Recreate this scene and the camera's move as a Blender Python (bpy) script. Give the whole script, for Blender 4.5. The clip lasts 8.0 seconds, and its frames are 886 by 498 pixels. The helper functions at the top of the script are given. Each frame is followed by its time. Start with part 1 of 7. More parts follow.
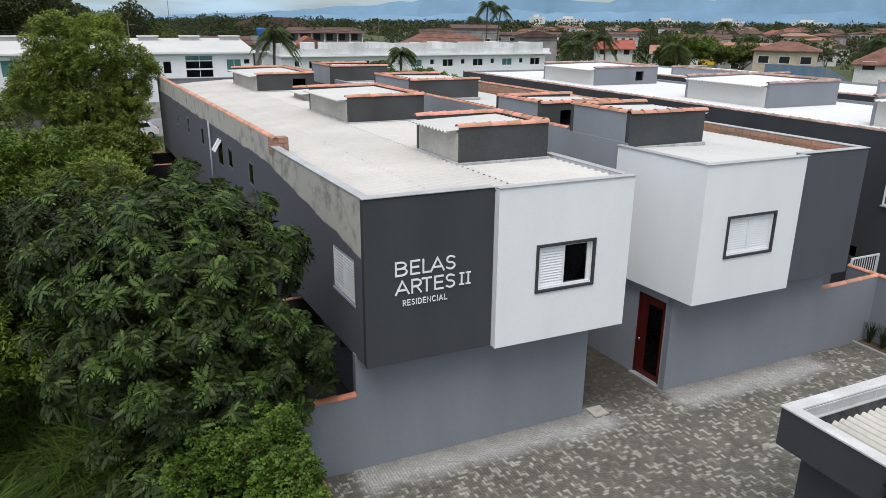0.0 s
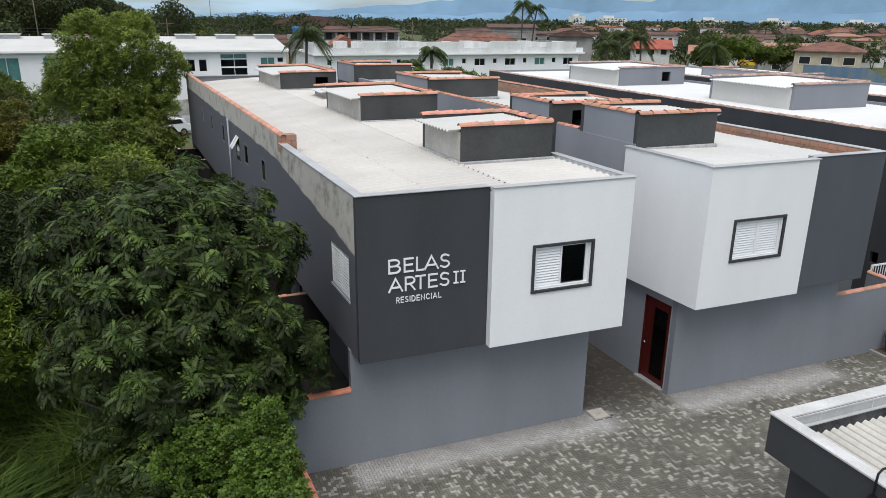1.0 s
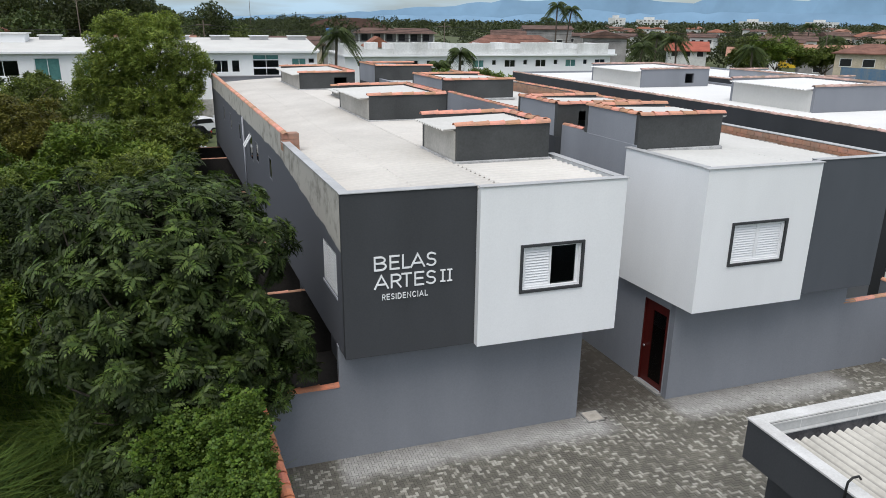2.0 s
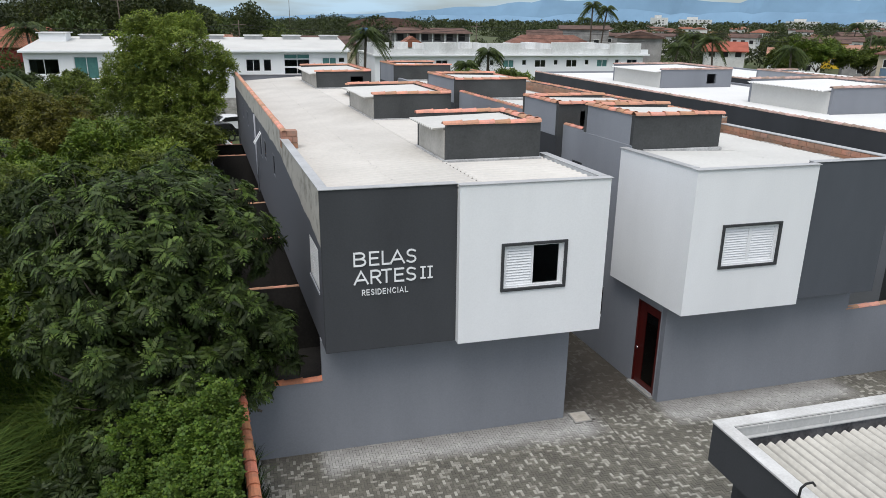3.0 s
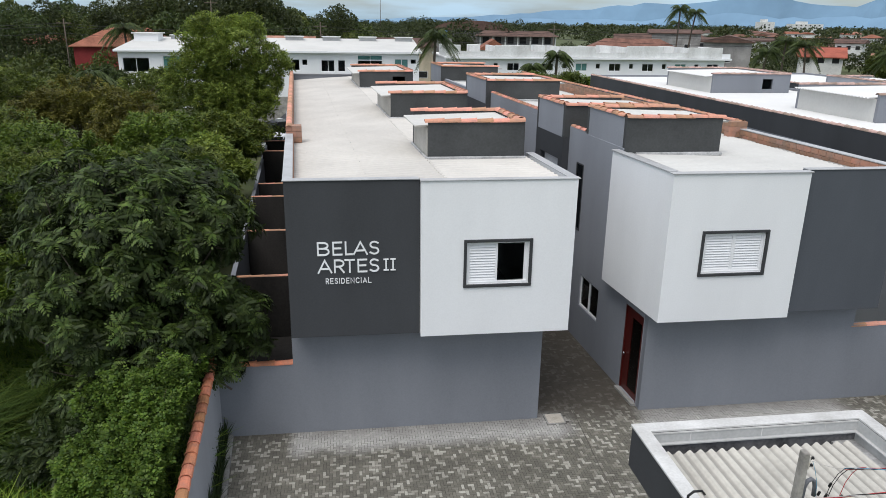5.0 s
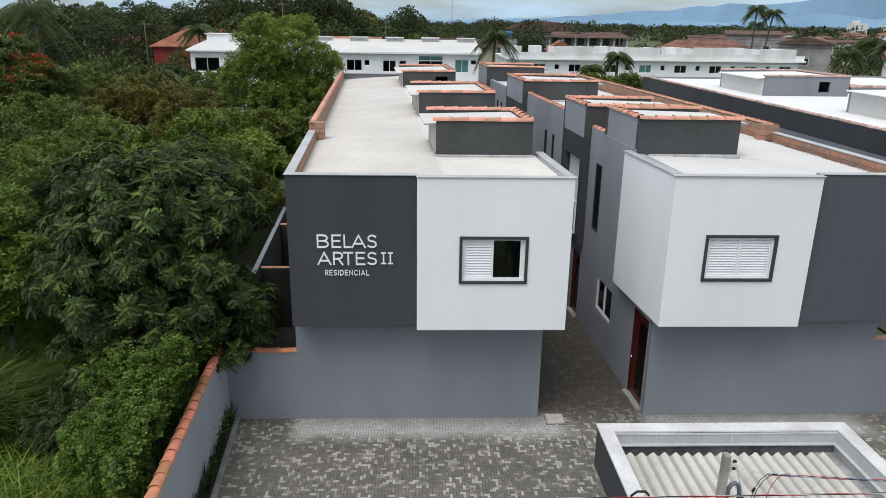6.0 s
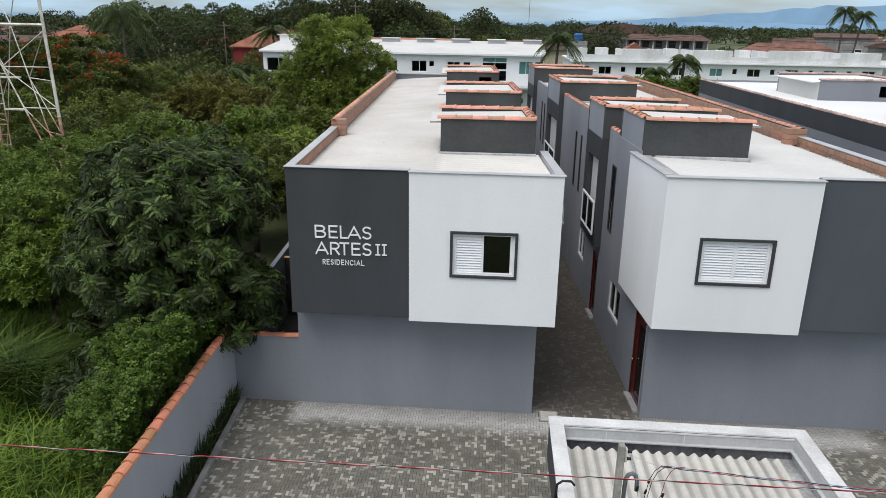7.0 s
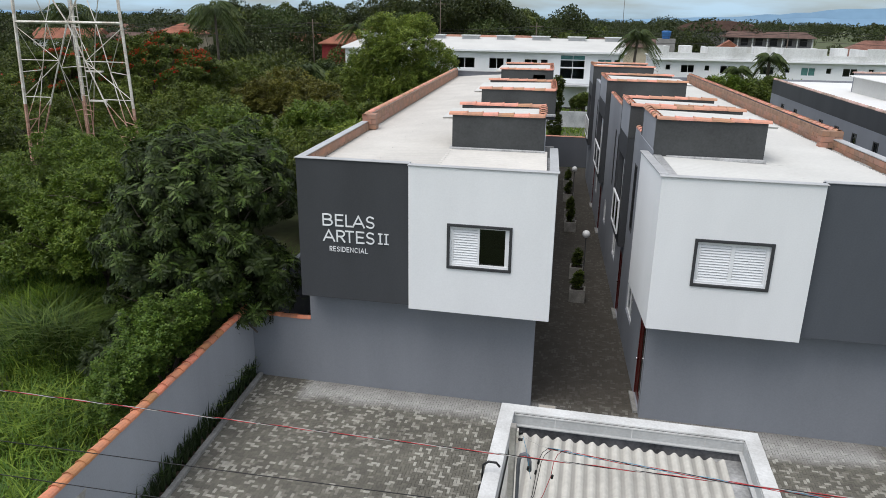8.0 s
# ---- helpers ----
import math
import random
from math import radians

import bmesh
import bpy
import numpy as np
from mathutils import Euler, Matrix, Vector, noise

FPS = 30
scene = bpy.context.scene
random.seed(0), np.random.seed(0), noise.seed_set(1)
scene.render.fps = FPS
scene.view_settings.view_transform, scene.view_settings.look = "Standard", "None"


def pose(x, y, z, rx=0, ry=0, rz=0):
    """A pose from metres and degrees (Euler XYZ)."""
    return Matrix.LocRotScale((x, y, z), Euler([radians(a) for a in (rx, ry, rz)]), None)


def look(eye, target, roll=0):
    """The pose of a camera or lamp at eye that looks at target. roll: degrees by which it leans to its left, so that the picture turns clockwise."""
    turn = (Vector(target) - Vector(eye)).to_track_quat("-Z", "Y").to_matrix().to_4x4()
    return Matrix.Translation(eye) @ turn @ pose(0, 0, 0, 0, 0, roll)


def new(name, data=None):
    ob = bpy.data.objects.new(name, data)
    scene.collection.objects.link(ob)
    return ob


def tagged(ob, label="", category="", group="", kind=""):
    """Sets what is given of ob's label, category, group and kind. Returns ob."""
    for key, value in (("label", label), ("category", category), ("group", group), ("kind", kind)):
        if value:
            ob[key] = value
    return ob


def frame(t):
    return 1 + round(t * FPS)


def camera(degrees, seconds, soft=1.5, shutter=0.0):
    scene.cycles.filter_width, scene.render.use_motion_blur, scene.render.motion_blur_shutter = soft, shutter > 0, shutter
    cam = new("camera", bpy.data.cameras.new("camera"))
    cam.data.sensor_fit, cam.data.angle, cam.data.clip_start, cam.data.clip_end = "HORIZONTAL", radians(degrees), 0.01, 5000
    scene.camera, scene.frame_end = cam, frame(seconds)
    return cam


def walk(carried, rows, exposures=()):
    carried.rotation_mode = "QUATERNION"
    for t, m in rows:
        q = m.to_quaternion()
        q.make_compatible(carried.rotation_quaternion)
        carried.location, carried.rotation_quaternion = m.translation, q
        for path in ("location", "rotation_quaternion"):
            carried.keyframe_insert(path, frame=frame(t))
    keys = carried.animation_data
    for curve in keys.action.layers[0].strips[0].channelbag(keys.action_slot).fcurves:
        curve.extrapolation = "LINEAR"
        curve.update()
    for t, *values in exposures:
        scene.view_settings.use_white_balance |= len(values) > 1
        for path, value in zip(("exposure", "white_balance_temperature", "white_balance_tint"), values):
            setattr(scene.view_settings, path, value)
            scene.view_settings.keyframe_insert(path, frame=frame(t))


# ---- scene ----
import colorsys

cam = camera(64.3, 8.0, soft=0.75)
PATH = [
    (0, (0.059, -0.199, 9.295), (0.844, 1.534, 8.678), 0.5),
    (0.5, (0.423, -0.404, 9.306), (1.16, 1.349, 8.688), 0.6),
    (1, (0.79, -0.575, 9.307), (1.482, 1.196, 8.687), 0.6),
    (1.5, (1.205, -0.772, 9.282), (1.851, 1.017, 8.664), 0.6),
    (3, (2.74, -1.459, 9.28), (3.239, 0.377, 8.662), 0.6),
    (3.5, (3.304, -1.655, 9.288), (3.752, 0.194, 8.669), 0.6),
    (4, (3.907, -1.87, 9.285), (4.301, -0.009, 8.667), 0.5),
    (4.5, (4.529, -2.094, 9.252), (4.867, -0.221, 8.637), 0.7),
    (6, (6.713, -2.717, 9.226), (6.78, -0.815, 8.614), 0.8),
    (6.5, (7.591, -2.919, 9.223), (7.56, -1.016, 8.61), 0.8),
    (7, (8.526, -3.116, 9.208), (8.384, -1.217, 8.598), 0.9),
    (7.5, (9.536, -3.254, 9.235), (9.272, -1.37, 8.619), 0.9),
    (8, (10.632, -3.385, 9.281), (10.243, -1.524, 8.66), 0.8),
]
walk(cam, [(t, look(eye, target, roll)) for t, eye, target, roll in PATH])

# ---------------------------------------------------------------- light
SUN_ELEVATION, SUN_AZIMUTH = radians(62), radians(214)
world = bpy.data.worlds.new("overcast_sky")
scene.world = world
world.use_nodes = True
wn, wl = world.node_tree.nodes, world.node_tree.links
background = wn["Background"]
sky = wn.new("ShaderNodeTexSky")
sky.sky_type = "NISHITA"
sky.sun_disc = False
sky.sun_elevation, sky.sun_rotation = SUN_ELEVATION, SUN_AZIMUTH
sky.air_density, sky.dust_density = 1.0, 2.0
coords = wn.new("ShaderNodeTexCoord")
stretch = wn.new("ShaderNodeMapping")
stretch.inputs["Scale"].default_value = (2.2, 2.2, 14.0)
clouds = wn.new("ShaderNodeTexNoise")
clouds.inputs["Scale"].default_value = 2.4
clouds.inputs["Detail"].default_value = 6
ramp = wn.new("ShaderNodeValToRGB")
ramp.color_ramp.elements[0].position, ramp.color_ramp.elements[0].color = 0.36, (0.25, 0.25, 0.25, 1)
ramp.color_ramp.elements[1].position, ramp.color_ramp.elements[1].color = 0.62, (0.95, 0.95, 0.95, 1)
cover = wn.new("ShaderNodeMixRGB")
lift = wn.new("ShaderNodeSeparateXYZ")
wl.new(coords.outputs["Generated"], lift.inputs[0])
height = wn.new("ShaderNodeMapRange")
height.inputs["From Min"].default_value, height.inputs["From Max"].default_value = 0.0, 0.35
wl.new(lift.outputs["Z"], height.inputs["Value"])
tone = wn.new("ShaderNodeMixRGB")
tone.inputs["Color1"].default_value, tone.inputs["Color2"].default_value = (3.3, 4.7, 5.9, 1), (7.4, 7.6, 7.9, 1)
wl.new(height.outputs["Result"], tone.inputs["Fac"])
wl.new(tone.outputs["Color"], cover.inputs["Color2"])
wl.new(coords.outputs["Generated"], stretch.inputs["Vector"])
wl.new(stretch.outputs["Vector"], clouds.inputs["Vector"])
wl.new(clouds.outputs["Fac"], ramp.inputs["Fac"])
wl.new(ramp.outputs["Color"], cover.inputs["Fac"])
wl.new(sky.outputs["Color"], cover.inputs["Color1"])
wl.new(cover.outputs["Color"], background.inputs["Color"])
background.inputs["Strength"].default_value = 0.135

sun_data = bpy.data.lights.new("sun", "SUN")
sun_data.energy, sun_data.angle, sun_data.color = 1.65, radians(35), (1.0, 0.98, 0.95)
sun = new("sun", sun_data)
sun.matrix_world = look((0, 0, 80), (-50 * math.sin(SUN_AZIMUTH) * math.cos(SUN_ELEVATION), -50 * math.cos(SUN_AZIMUTH) * math.cos(SUN_ELEVATION), 80 - 50 * math.sin(SUN_ELEVATION)))
scene.view_settings.exposure = 0.16

# ---------------------------------------------------------------- materials


def material(name, colour, rough=0.7, vary=0.12, scale=0.8, fine=18.0, bump=0.15, metal=0.0, tint=None, streak=1.0, chance="", spread=0.25, spec=0.35):
    """A surface with stains (scale) and grain (fine), each a noise in world space; chance: pieces differ ('object' or 'island')."""
    m = bpy.data.materials.new(name)
    m.use_nodes = True
    n, l = m.node_tree.nodes, m.node_tree.links
    shader = n["Principled BSDF"]
    shader.inputs["Roughness"].default_value = rough
    shader.inputs["Metallic"].default_value = metal
    shader.inputs["Specular IOR Level"].default_value = spec
    place = n.new("ShaderNodeNewGeometry")
    mapping = n.new("ShaderNodeMapping")
    mapping.inputs["Scale"].default_value = (1, 1, streak)
    l.new(place.outputs["Position"], mapping.inputs["Vector"])
    stain = n.new("ShaderNodeTexNoise")
    stain.inputs["Scale"].default_value, stain.inputs["Detail"].default_value, stain.inputs["Roughness"].default_value = scale, 5, 0.6
    grain = n.new("ShaderNodeTexNoise")
    grain.inputs["Scale"].default_value, grain.inputs["Detail"].default_value = fine, 4
    l.new(mapping.outputs["Vector"], stain.inputs["Vector"])
    l.new(place.outputs["Position"], grain.inputs["Vector"])
    add = n.new("ShaderNodeMath")
    add.operation = "MULTIPLY_ADD"
    l.new(grain.outputs["Fac"], add.inputs[0])
    add.inputs[1].default_value = 0.45
    l.new(stain.outputs["Fac"], add.inputs[2])
    fade = n.new("ShaderNodeMapRange")
    fade.inputs["From Min"].default_value, fade.inputs["From Max"].default_value = 0.5, 0.95
    l.new(add.outputs[0], fade.inputs["Value"])
    mix = n.new("ShaderNodeMixRGB")
    dark = tint or tuple(c * (1 - 2 * vary) for c in colour)
    light = tuple(min(1, c * (1 + vary)) for c in colour)
    mix.inputs["Color1"].default_value, mix.inputs["Color2"].default_value = (*dark, 1), (*light, 1)
    l.new(fade.outputs["Result"], mix.inputs["Fac"])
    out = mix.outputs["Color"]
    if chance:
        source = n.new("ShaderNodeObjectInfo").outputs["Random"] if chance == "object" else place.outputs["Random Per Island"]
        hsv = n.new("ShaderNodeHueSaturation")
        value = n.new("ShaderNodeMapRange")
        value.inputs["To Min"].default_value, value.inputs["To Max"].default_value = 1 - spread, 1 + spread
        l.new(source, value.inputs["Value"])
        l.new(value.outputs["Result"], hsv.inputs["Value"])
        hue = n.new("ShaderNodeMapRange")
        hue.inputs["To Min"].default_value, hue.inputs["To Max"].default_value = 0.5 + spread * 0.06, 0.5 - spread * 0.06
        l.new(source, hue.inputs["Value"])
        l.new(hue.outputs["Result"], hsv.inputs["Hue"])
        l.new(out, hsv.inputs["Color"])
        out = hsv.outputs["Color"]
    l.new(out, shader.inputs["Base Color"])
    if bump:
        relief = n.new("ShaderNodeBump")
        relief.inputs["Strength"].default_value, relief.inputs["Distance"].default_value = bump, 0.02
        l.new(add.outputs[0], relief.inputs["Height"])
        l.new(relief.outputs["Normal"], shader.inputs["Normal"])
    return m


def leaf_material(name, colour, spread=0.35, through_light=0.2, vary=0.2, scale=0.9, rough=0.55, spec=0.3):
    """Leaves that differ one by one and sprig by sprig, and let some light through."""
    m = material(name, colour, rough=rough, vary=vary, scale=scale, fine=6, bump=0, chance="island", spread=spread, spec=spec)
    n, l = m.node_tree.nodes, m.node_tree.links
    shader, end = n["Principled BSDF"], n["Material Output"]
    glow = n.new("ShaderNodeBsdfTranslucent")
    l.new(shader.inputs["Base Color"].links[0].from_socket, glow.inputs["Color"])
    mix = n.new("ShaderNodeMixShader")
    mix.inputs["Fac"].default_value = through_light
    l.new(shader.outputs[0], mix.inputs[1])
    l.new(glow.outputs[0], mix.inputs[2])
    l.new(mix.outputs[0], end.inputs["Surface"])
    return m


def glass_material(name, colour, clear=0.5):
    """A pane: part see-through, with a mirror gloss that grows at grazing angles."""
    m = bpy.data.materials.new(name)
    m.use_nodes = True
    n, l = m.node_tree.nodes, m.node_tree.links
    n.remove(n["Principled BSDF"])
    see, gloss = n.new("ShaderNodeBsdfTransparent"), n.new("ShaderNodeBsdfGlossy")
    see.inputs["Color"].default_value = (*colour, 1)
    gloss.inputs["Roughness"].default_value = 0.03
    fresnel = n.new("ShaderNodeFresnel")
    fresnel.inputs["IOR"].default_value = 1.55
    mix = n.new("ShaderNodeMixShader")
    l.new(fresnel.outputs[0], mix.inputs["Fac"])
    l.new(see.outputs[0], mix.inputs[1])
    l.new(gloss.outputs[0], mix.inputs[2])
    l.new(mix.outputs[0], n["Material Output"].inputs["Surface"])
    return m


WHITE = material("white_paint", (0.815, 0.825, 0.83), 0.6, 0.035, 0.5, 30, 0.05, streak=0.3)
CHARCOAL = material("charcoal_paint", (0.052, 0.055, 0.060), 0.65, 0.12, 0.6, 30, 0.06, streak=0.3)
SLATE = material("slate_paint", (0.082, 0.090, 0.104), 0.65, 0.1, 0.6, 30, 0.06, streak=0.3)
OLD_SHEET = material("old_dark_sheet", (0.16, 0.155, 0.145), 0.9, 0.25, 1.2, 14, 0.2)
TEAL_PANE = material("teal_tinted_pane", (0.10, 0.24, 0.225), 0.08, 0.15, 0.8, 6, 0, spec=0.8)
TANK_GREY = material("tank_grey_paint", (0.062, 0.065, 0.065), 0.75, 0.16, 0.9, 20, 0.1)
GREY = material("grey_paint", (0.225, 0.238, 0.265), 0.65, 0.07, 0.5, 30, 0.05, streak=0.25)
WALL_GREY = material("pale_grey_paint", (0.36, 0.375, 0.41), 0.65, 0.08, 0.5, 30, 0.05, streak=0.25)
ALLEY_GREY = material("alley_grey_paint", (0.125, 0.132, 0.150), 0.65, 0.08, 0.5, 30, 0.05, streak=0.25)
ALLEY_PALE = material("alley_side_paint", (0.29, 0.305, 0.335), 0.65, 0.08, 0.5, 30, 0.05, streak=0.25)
BARE = material("smooth_bare_render", (0.46, 0.445, 0.415), 0.9, 0.1, 1.0, 14, 0.15, tint=(0.33, 0.32, 0.29))
CEMENT = material("raw_cement", (0.40, 0.385, 0.35), 0.9, 0.2, 1.6, 14, 0.3, tint=(0.17, 0.165, 0.15))
ROOF = material("fibre_cement_roof", (0.605, 0.58, 0.54), 0.85, 0.05, 0.7, 12, 0.12)
ROOF_B = material("pale_roof_sheet", (0.58, 0.575, 0.55), 0.85, 0.05, 0.35, 10, 0.1)
ROOF_WHITE = material("white_roof_sheet", (0.70, 0.70, 0.69), 0.7, 0.03, 0.4, 10, 0.05)
CAP = material("painted_cap", (0.43, 0.435, 0.44), 0.5, 0.1, 1.5, 20, 0.05)
CAP_WHITE = material("white_cap_paint", (0.62, 0.62, 0.61), 0.55, 0.08, 1.6, 25, 0.1, tint=(0.44, 0.435, 0.42))
FLASHING = material("silver_flashing", (0.50, 0.50, 0.50), 0.45, 0.2, 2.5, 20, 0.1, metal=0.3)
TILE = material("clay_tile", (0.56, 0.215, 0.105), 0.9, 0.2, 4, 30, 0.2, tint=(0.40, 0.19, 0.12), chance="object", spread=0.25)
TILE_ROOF = material("faded_clay_tile", (0.56, 0.265, 0.17), 0.9, 0.2, 4, 30, 0.2, tint=(0.42, 0.24, 0.18), chance="object", spread=0.25)
TILE_PALE = material("pale_clay_tile", (0.44, 0.31, 0.26), 0.9, 0.2, 4, 30, 0.2, chance="object", spread=0.25)
BRICK = material("raw_brick", (0.36, 0.175, 0.11), 0.9, 0.2, 2.2, 25, 0.3, tint=(0.25, 0.18, 0.14), chance="object", spread=0.14)
MORTAR = material("mortar", (0.32, 0.20, 0.14), 0.95, 0.2, 4, 25, 0.3)
FRAME_DARK = material("dark_window_surround", (0.045, 0.047, 0.05), 0.6, 0.1, 2, 30, 0.05)
ALU = material("white_aluminium", (0.80, 0.81, 0.82), 0.35, 0.03, 2, 30, 0)
RED_DOOR = material("mahogany_door", (0.085, 0.010, 0.008), 0.3, 0.25, 3, 40, 0.08, streak=0.1)
CHROME = material("chrome", (0.75, 0.75, 0.75), 0.2, 0.02, 2, 20, 0, metal=1.0)
KERB = material("kerb_concrete", (0.30, 0.295, 0.28), 0.9, 0.2, 2, 20, 0.3)
CONCRETE = material("post_concrete", (0.34, 0.32, 0.29), 0.9, 0.2, 3, 25, 0.3)
BLACK = material("black_plastic", (0.012, 0.012, 0.013), 0.45, 0.2, 3, 30, 0)
DARK_ROOM = material("room_plaster", (0.30, 0.29, 0.28), 0.9, 0.1, 1, 20, 0)
GLASS = glass_material("clear_glass", (0.55, 0.62, 0.62))
GREEN_GLASS = glass_material("green_glass", (0.22, 0.42, 0.40))
DARK_CEMENT = material("near_black_cement", (0.034, 0.031, 0.029), 0.95, 0.3, 1.2, 15, 0.3, tint=(0.018, 0.017, 0.016), streak=0.3)
SOIL = material("soil", (0.09, 0.065, 0.045), 0.95, 0.25, 2, 20, 0.4)
BARK = material("bark", (0.13, 0.105, 0.085), 0.95, 0.3, 3, 25, 0.5, streak=0.3)
STEEL = material("weathered_tower_paint", (0.66, 0.65, 0.60), 0.7, 0.2, 2.5, 20, 0.1, tint=(0.40, 0.33, 0.27))
RUST = material("rusty_tower_paint", (0.46, 0.30, 0.23), 0.85, 0.25, 2.5, 20, 0.2, tint=(0.22, 0.10, 0.07))
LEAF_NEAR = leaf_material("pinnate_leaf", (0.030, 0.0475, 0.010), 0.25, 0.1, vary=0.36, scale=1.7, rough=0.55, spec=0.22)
# lighter copy for the leaf tips: daylight on the crown put into colour
LEAF_LIT = leaf_material("lit_pinnate_leaf", (0.0819, 0.13, 0.0255), 0.25, 0.14, vary=0.34, scale=1.3, rough=0.5, spec=0.25)
LEAF_DARK = leaf_material("undergrowth_leaf", (0.030, 0.048, 0.011), 0.35, 0.1)
LEAF_BRIGHT = leaf_material("bright_leaf", (0.108, 0.166, 0.019), 0.3, 0.15, vary=0.28)
LEAF_MID = leaf_material("wood_leaf", (0.085, 0.118, 0.018), 0.35, vary=0.28)
LEAF_PLOT = leaf_material("plot_leaf", (0.112, 0.150, 0.021), 0.32, 0.15, vary=0.3)
LEAF_TALL = leaf_material("tall_tree_leaf", (0.20, 0.265, 0.046), 0.35, 0.22, vary=0.3)
LEAF_SHRUB = leaf_material("shrub_leaf", (0.0817, 0.141, 0.018), 0.3, 0.15, vary=0.28, scale=1.5)
LEAF_OCHRE = leaf_material("ochre_leaf", (0.135, 0.132, 0.020), 0.3, vary=0.3)
LEAF_FAR = leaf_material("distant_leaf", (0.042, 0.057, 0.015), 0.35, vary=0.25, scale=0.2)
LEAF_WOOD = leaf_material("distant_mid_leaf", (0.074, 0.098, 0.018), 0.35, vary=0.25, scale=0.2)
LEAF_PALM = leaf_material("palm_leaf", (0.055, 0.082, 0.020), 0.35)
FLOWER = leaf_material("red_flower", (0.50, 0.058, 0.02), 0.3)
GRASS = leaf_material("grass_blade", (0.135, 0.225, 0.028), 0.5, 0.3)
REED = leaf_material("reed_blade", (0.078, 0.128, 0.024), 0.45, 0.25, vary=0.35)
STRAP = leaf_material("strap_leaf", (0.030, 0.050, 0.016), 0.4)
GROUND = material("wild_ground", (0.070, 0.095, 0.032), 0.95, 0.3, 0.12, 3, 0.3, tint=(0.055, 0.050, 0.026))

# ---------------------------------------------------------------- mesh helpers
SKEW = -0.066  # the long side walls lean off square to the street front


def along(u, y):
    """The x of the long wall line u at depth y."""
    return u + SKEW * (y - 12.0)


def thing(name, at, label, category, group="", kind=""):
    ob = new(name)
    ob.location = at
    ob.empty_display_size = 0.3
    return tagged(ob, label, category, group, kind)


def world_place(ob):
    p = Vector(ob.location)
    while ob.parent:
        ob = ob.parent
        p += Vector(ob.location)
    return p


def mesh_of(name, verts, faces, mat):
    me = bpy.data.meshes.new(name)
    me.from_pydata(verts, [], faces)
    me.materials.append(mat)
    me.update()
    return me


class Shape:
    """Vertices and faces in world metres."""

    def __init__(self):
        self.v, self.f, self.waved = [], [], None

    def quad(self, *pts):
        n = len(self.v)
        self.v += [tuple(p) for p in pts]
        self.f.append(tuple(range(n, n + len(pts))))

    def hull(self, low, high):
        """Two rings of as many points, joined and closed."""
        n, k = len(self.v), len(low)
        self.v += [tuple(p) for p in low] + [tuple(p) for p in high]
        self.f.append(tuple(n + i for i in reversed(range(k))))
        self.f.append(tuple(n + k + i for i in range(k)))
        for i in range(k):
            j = (i + 1) % k
            self.f.append((n + i, n + j, n + k + j, n + k + i))
        return self

    def box(self, x0, x1, y0, y1, z0, z1):
        return self.hull([(x0, y0, z0), (x1, y0, z0), (x1, y1, z0), (x0, y1, z0)], [(x0, y0, z1), (x1, y0, z1), (x1, y1, z1), (x0, y1, z1)])

    def lean_box(self, u0, u1, y0, y1, z0, z1):
        """A box whose sides follow the skewed wall lines."""
        a, b, c, d = along(u0, y0), along(u1, y0), along(u1, y1), along(u0, y1)
        return self.hull([(a, y0, z0), (b, y0, z0), (c, y1, z0), (d, y1, z0)], [(a, y0, z1), (b, y0, z1), (c, y1, z1), (d, y1, z1)])

    def tube(self, a, b, ra, rb=None, n=8):
        a, b = Vector(a), Vector(b)
        rb = ra if rb is None else rb
        q = (b - a).to_track_quat("Z", "Y")
        ring = [Vector((math.cos(2 * math.pi * i / n), math.sin(2 * math.pi * i / n), 0)) for i in range(n)]
        return self.hull([a + q @ (p * ra) for p in ring], [b + q @ (p * rb) for p in ring])

    def path(self, pts, radii, n=8):
        """A round limb through points, with a radius at each."""
        base = len(self.v)
        pts = [Vector(p) for p in pts]
        for i, p in enumerate(pts):
            d = pts[min(i + 1, len(pts) - 1)] - pts[max(i - 1, 0)]
            q = d.to_track_quat("Z", "Y")
            for k in range(n):
                a = 2 * math.pi * k / n
                self.v.append(tuple(p + q @ Vector((math.cos(a) * radii[i], math.sin(a) * radii[i], 0))))
        for i in range(len(pts) - 1):
            for k in range(n):
                a, b = base + i * n + k, base + i * n + (k + 1) % n
                self.f.append((a, b, b + n, a + n))
        self.f.append(tuple(base + k for k in reversed(range(n))))
        self.f.append(tuple(base + (len(pts) - 1) * n + k for k in range(n)))
        return self


def part(name, shape, mat, parent, label="", bevel=0.0, smooth=False):
    """Links a shape, given in world metres, as one mesh under its parent."""
    o = world_place(parent)
    me = mesh_of(name, [(x - o.x, y - o.y, z - o.z) for x, y, z in shape.v], shape.f, mat)
    ob = new(name, me)
    ob.parent = parent
    if smooth:
        for p in me.polygons:
            p.use_smooth = shape.waved is None or p.index < shape.waved
    if bevel:
        mod = ob.modifiers.new("soft_edges", "BEVEL")
        mod.width, mod.segments, mod.limit_method, mod.angle_limit = bevel, 2, "ANGLE", radians(40)
    return tagged(ob, label)


def piece(name, me, parent, m):
    """One of many alike pieces that share a mesh; m is its place in the world."""
    ob = new(name, me)
    ob.parent = parent
    ob.matrix_basis = Matrix.Translation(-world_place(parent)) @ m
    return ob


